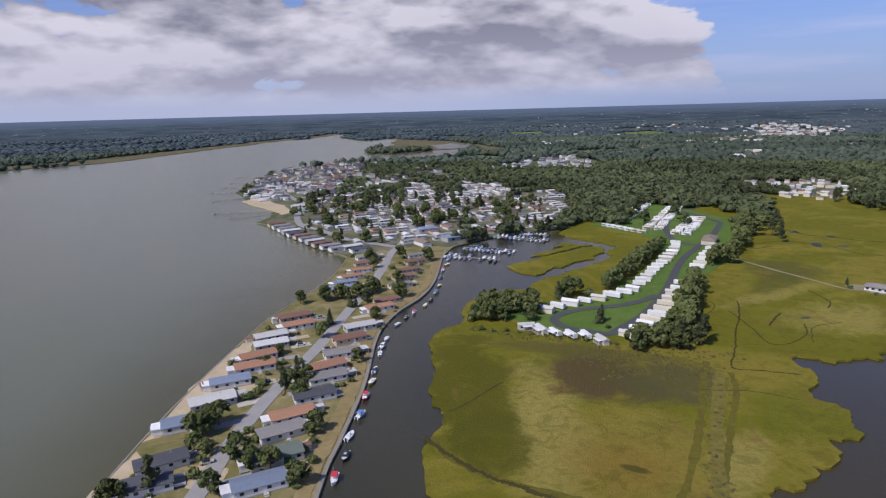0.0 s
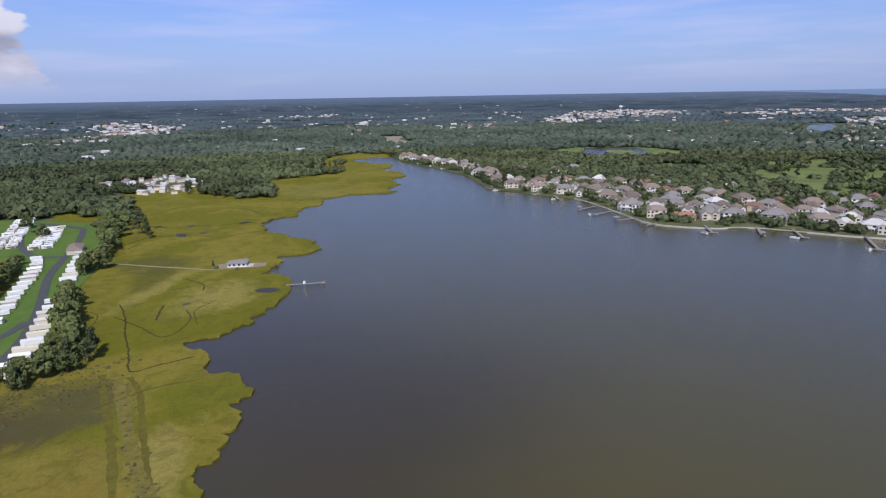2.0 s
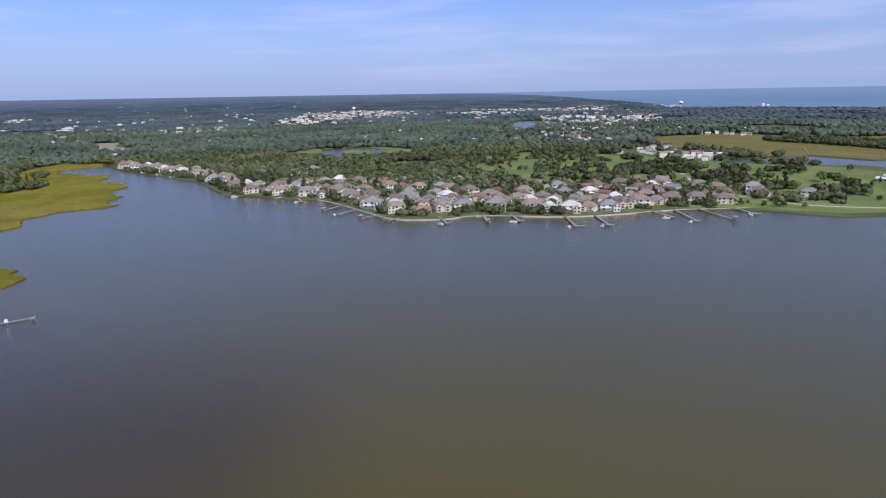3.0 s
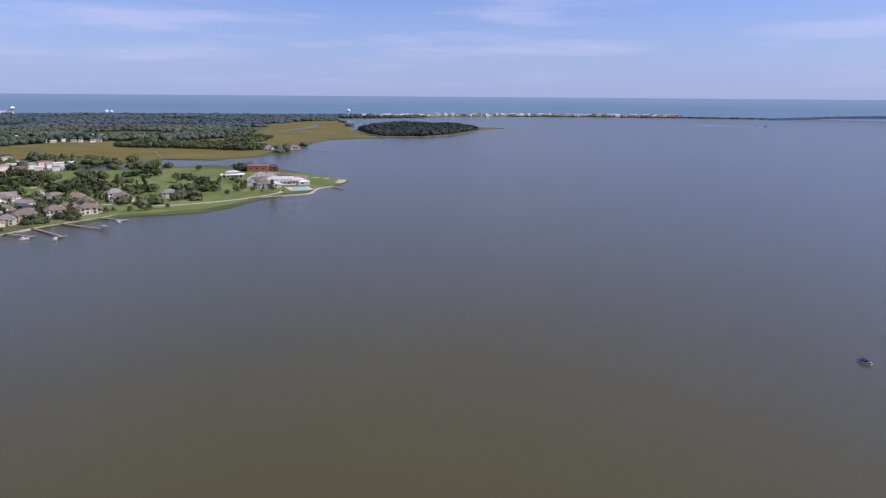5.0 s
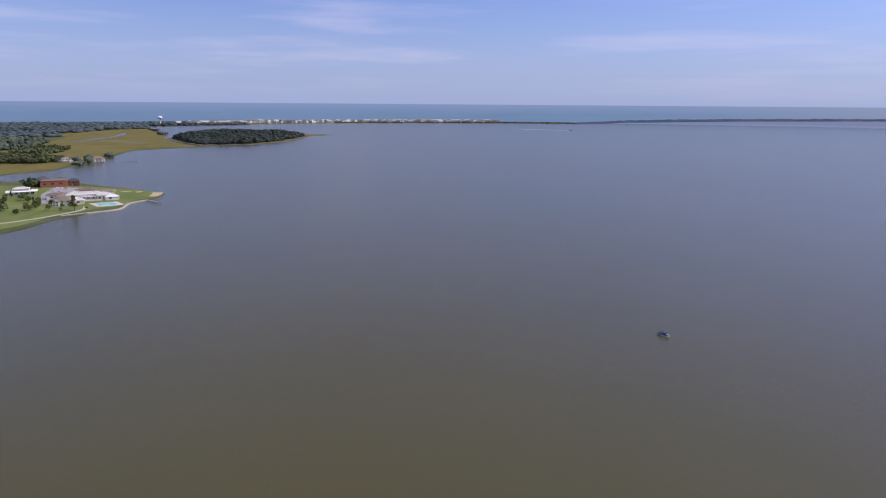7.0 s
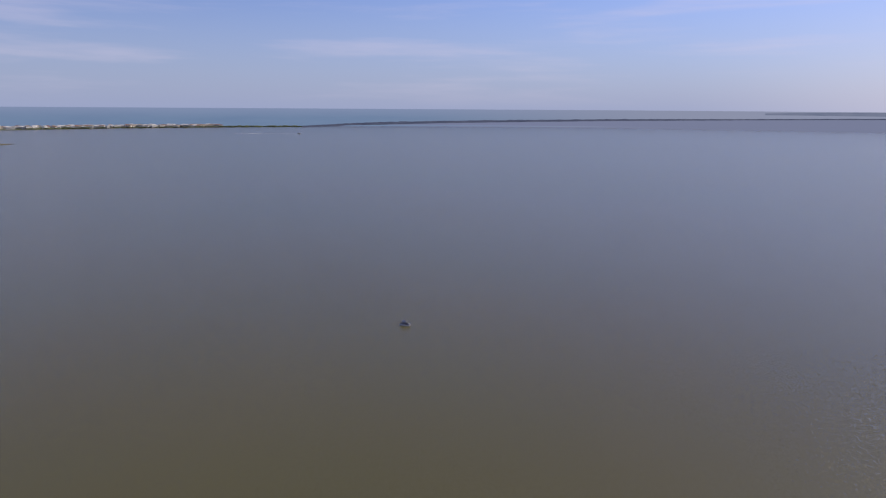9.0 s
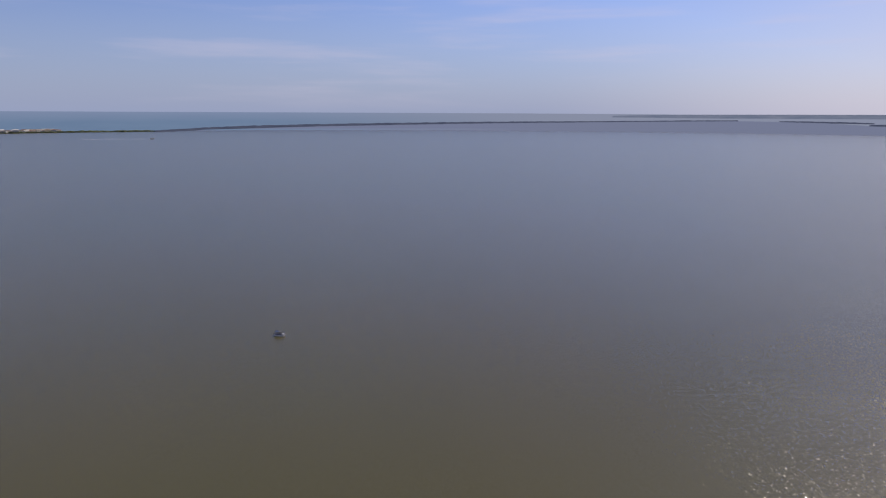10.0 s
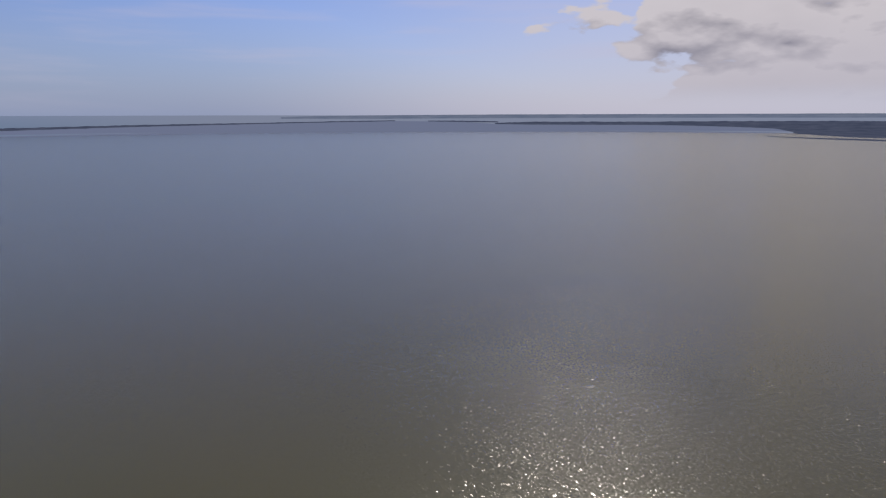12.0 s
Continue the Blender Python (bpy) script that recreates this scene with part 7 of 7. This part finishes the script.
woods("woods_stands", "stands of tall trees beside the marsh", lambda x, y: np.any([within(x, y, p) for p in HEDGES], axis=0), -210, 1600, -820, 1860, 10.0, 2, 5)

# ---------------------------------------------------------------- far buildings


def far_settlement():
    """The small pale houses of distant settlements, too many to count."""
    r = random.Random(77)
    me = bpy.data.meshes.new("far_houses")
    kinds = [SIDING["white"], SIDING["cream"], SIDING["grey"], ROOFING["pale"], ROOFING["grey"], ROOFING["tan"], ROOFING["brown"], ROOFING["dark"], ROOFING["white"]]
    s, slots = Shape(), []
    spots = []
    for poly, count in TOWNS:
        xs, ys = [p[0] for p in poly], [p[1] for p in poly]
        got = 0
        while got < count:
            x, y = r.uniform(min(xs), max(xs)), r.uniform(min(ys), max(ys))
            if inside(x, y, poly) and not inside(x, y, OPEN[0]) and noise.noise(Vector((x / 90, y / 90, 3.1))) > -0.12:
                spots.append((x, y, 0.6, 1.0 if hypot(x, y) > 2000 else 0.75))
                got += 1
    # the beach town along the barrier
    line = [(2700, -2080), (2690, -2363), (2330, -3000), (2020, -3290), (1720, -3540)]
    for i in range(460):
        k = r.randrange(4)
        f = r.random()
        spots.append((line[k][0] * (1 - f) + line[k + 1][0] * f + r.uniform(0, 120), line[k][1] * (1 - f) + line[k + 1][1] * f + r.uniform(-40, 40), 0.6, 1.3))
    while len(spots) < 1980:
        x, y, _ = far(r.uniform(-96, -6) if len(spots) > 1200 else r.uniform(-96, 24), r.uniform(1250, 3900))
        if inside(x, y, MAINLAND) and not any(inside(x, y, p) for p in OPEN) and not any(hypot(x - a, y - b) < c + 90 for a, b, c in LAKES):
            spots.append((x, y, 0.6, 1.0))
    for a0, a1, d0, d1, count in ((-90, -99, 4150, 4700, 70), (-33, -46, 5200, 8500, 110), (-52, -66, 4800, 6500, 60), (-8, -22, 6000, 9000, 40)):
        for i in range(count):
            d = r.uniform(d0, d1)
            x, y, z = far(r.uniform(a1, a0), d)
            spots.append((x, y, z, hypot(x, y) / d))
    # the close-set roofs round the lagoon, and homes behind it
    got = 0
    while got < 270:
        x, y = r.uniform(-316, 40), r.uniform(845, 1400)
        if (inside(x, y, TIP) or (inside(x, y, TOWN_LINE) and y > 1000 and r.random() < 0.3)) and not inside(x, y, [(-201, 880), (-225, 950), (-230, 1055), (-200, 1046), (-186, 960), (-182, 880)]) and near_line(x, y, [(-200, 830), (-240, 940), (-260, 1150), (-200, 1330)]) > 7:
            spots.append((x, y, 0.9, 0.58))
            got += 1
    # the homes in the trees at the marsh edge
    while got < 335:
        x, y = r.uniform(380, 571), r.uniform(680, 912)
        if inside(x, y, [(433, 881), (547, 912), (571, 818), (476, 684), (413, 680), (380, 777)]):
            spots.append((x, y, 0.6, 0.50))
            got += 1
    for x, y, turn, size in TOWN_REST:
        first = len(s.f)
        t = Shape().box(0, 0, -1, 16.8 * size, 8 * size, 1 + 3.1 * size)
        t.gable(0, 0, 3.05 * size, 17.4 * size, 8.8 * size, size)
        c, w = cos(radians(turn)), sin(radians(turn))
        s.put([(x + u * c - v * w, y + u * w + v * c, 0.95 + q) for u, v, q in t.v], t.f)
        slots += [r.choice((0, 0, 1, 2))] * 6 + [r.choice((3, 3, 3, 8, 8, 4, 5, 6, 7))] * (len(s.f) - first - 6)
    for x, y, z, k in spots:
        d = hypot(x, y)
        grow = r.uniform(0.8, 1.25) * k
        lx, ly, h = r.uniform(10, 17) * grow, r.uniform(8, 11) * grow, r.uniform(6.0, 8.5) * grow * (1.0 if d < 2300 else 1.12)
        a = atan2(y, x) + pi / 2 + r.uniform(-0.7, 0.7)
        first = len(s.f)
        wall, top = (r.choice((0, 0, 0, 1, 1, 2)) if k != 0.58 else r.choice((0, 1, 2, 2))), (r.choice((3, 3, 4, 5, 6)) if k != 0.58 else r.choice((4, 4, 6, 7, 7)))
        t = Shape().box(0, 0, -1, lx, ly, h + 1)
        t.gable(0, 0, h - 0.03, lx + 1, ly + 1, 2.4 * grow)
        c, w = cos(a), sin(a)
        s.put([(x + u * c - v * w, y + u * w + v * c, z + q) for u, v, q in t.v], t.f)
        slots += [wall] * 6 + [top] * (len(s.f) - first - 6)
    me.from_pydata(s.v, [], s.f)
    for m in kinds:
        me.materials.append(m)
    me.polygons.foreach_set("material_index", slots)
    me.update()
    tagged(new("far_houses", me), "pale houses of distant settlements among the woods", "houses", kind="stuff")


far_settlement()
made = 0
while made < 62:
    x, y = rng.uniform(80, 320), rng.uniform(1085, 1400)
    if not inside(x, y, [(80, 1134), (148, 1117), (269, 1087), (310, 1251), (297, 1404), (240, 1380), (131, 1235)]):
        continue
    r = rng.choice(("pale", "grey", "grey", "dark"))
    place(("cottage", r, "white"), lambda: build_cottage(r, "white", "house", f"white house with a {r} roof in a dense row"), x, y, 0.7, rng.choice((10, 100)) + rng.uniform(-10, 10), rng.uniform(0.75, 0.95))
    made += 1
for x, y in [(394, 803), (406, 790), (417, 769), (430, 775), (445, 790), (458, 770), (472, 789), (478, 728), (468, 745), (480, 700), (455, 740), (500, 760), (515, 790), (490, 805), (440, 830), (420, 840)]:
    home(x, y, rng.choice(("pale", "white", "brown", "tan")), rng.uniform(0, 180), False, 0.95, 0.62)


def water_tower(x, y, h, r, label):
    t = thing("water_tower", label, "water tower")
    t.matrix_basis = pose(x, y, 0.6)
    part("column", Shape().tube(0, 0, -1, h, r * 0.28, r * 0.2, 14), WHITE, t)
    s = Shape()
    prof = [(0.2, -0.55), (0.75, -0.42), (1.0, 0.0), (0.9, 0.35), (0.55, 0.62), (0.05, 0.72)]
    for k, z in prof:
        s.v += [(r * k * cos(2 * pi * i / 18), r * k * sin(2 * pi * i / 18), h + r * z) for i in range(18)]
    for j in range(len(prof) - 1):
        s.f += [(18 * j + i, 18 * j + (i + 1) % 18, 18 * j + 18 + (i + 1) % 18, 18 * j + 18 + i) for i in range(18)]
    part("tank", s, WHITE, t, "white bulb tank")


water_tower(2785, -1937, 34, 12, "white water tower above the beach town")
water_tower(3829, -621, 36, 13, "white water tower above the woods")
water_tower(3300, 1150, 38, 10, "slender white water tower over the far town")
for x, y, h in [(4010, -1105, 20), (4020, -1135, 15)]:
    place(("tower", h), lambda: build_block("apartment_tower", "pale seaside apartment block", 16, 12, h, "white", "white"), x, y, 0.6, -80)

# ---------------------------------------------------------------- boats on the open bay
b = thing("pontoon_boat", "dark pontoon boat with a canopy lying on the open bay", "boat")
b.matrix_basis = pose(55.5, -302.8, 0.05, 0, 0, 165) @ Matrix.Scale(0.8, 4)
for k in (-0.95, 0.95):
    part("pontoon", Shape().tube(0, 0, -3.4, 3.0, 0.36, 0.36, 10).tube(0, 0, 3.0, 3.6, 0.36, 0.08, 10), PAINT["white"], b).matrix_basis = pose(0, k, 0.1, 0, 90, 0)
part("deck", Shape().box(0, 0, 0.45, 6.6, 2.5, 0.16), PAINT["white"], b)
part("rail", Shape().box(0.4, -1.2, 0.6, 5.6, 0.06, 0.75).box(0.4, 1.2, 0.6, 5.6, 0.06, 0.75).box(3.2, 0, 0.6, 0.06, 2.4, 0.75), PAINT["navy"], b)
part("console", Shape().box(-0.2, 0.5, 0.6, 0.7, 0.8, 0.95, 0, 0.85), PAINT["black"], b)
part("bench", Shape().box(2.2, -0.8, 0.6, 1.6, 0.7, 0.5), PAINT["white"], b)
part("bench", Shape().box(2.2, 0.8, 0.6, 1.6, 0.7, 0.5), PAINT["white"], b)
part("bench", Shape().box(-2.2, 0, 0.6, 0.9, 2.0, 0.55), PAINT["black"], b)
part("canopy", Shape().box(-1.3, 0, 2.55, 2.8, 2.4, 0.14, 0, 0.92), PAINT["navy"], b)
for i in (-2.5, -0.1):
    for k in (-1.1, 1.1):
        part("canopy_pole", Shape().box(i, k, 0.6, 0.06, 0.06, 2.0), TRIM, b)
part("outboard", Shape().box(-3.55, 0, 0.2, 0.5, 0.45, 1.15, 0, 0.8), PAINT["black"], b)
boat(960, -2680, 15, "white cabin", "white", 2.2)
setting("wake", ribbon([(975, -2680), (1100, -2670), (1240, -2650)], 5, 0.12, 0.06, 8, 0.5), WHITE, "pale foam wake behind a distant boat", "wake")
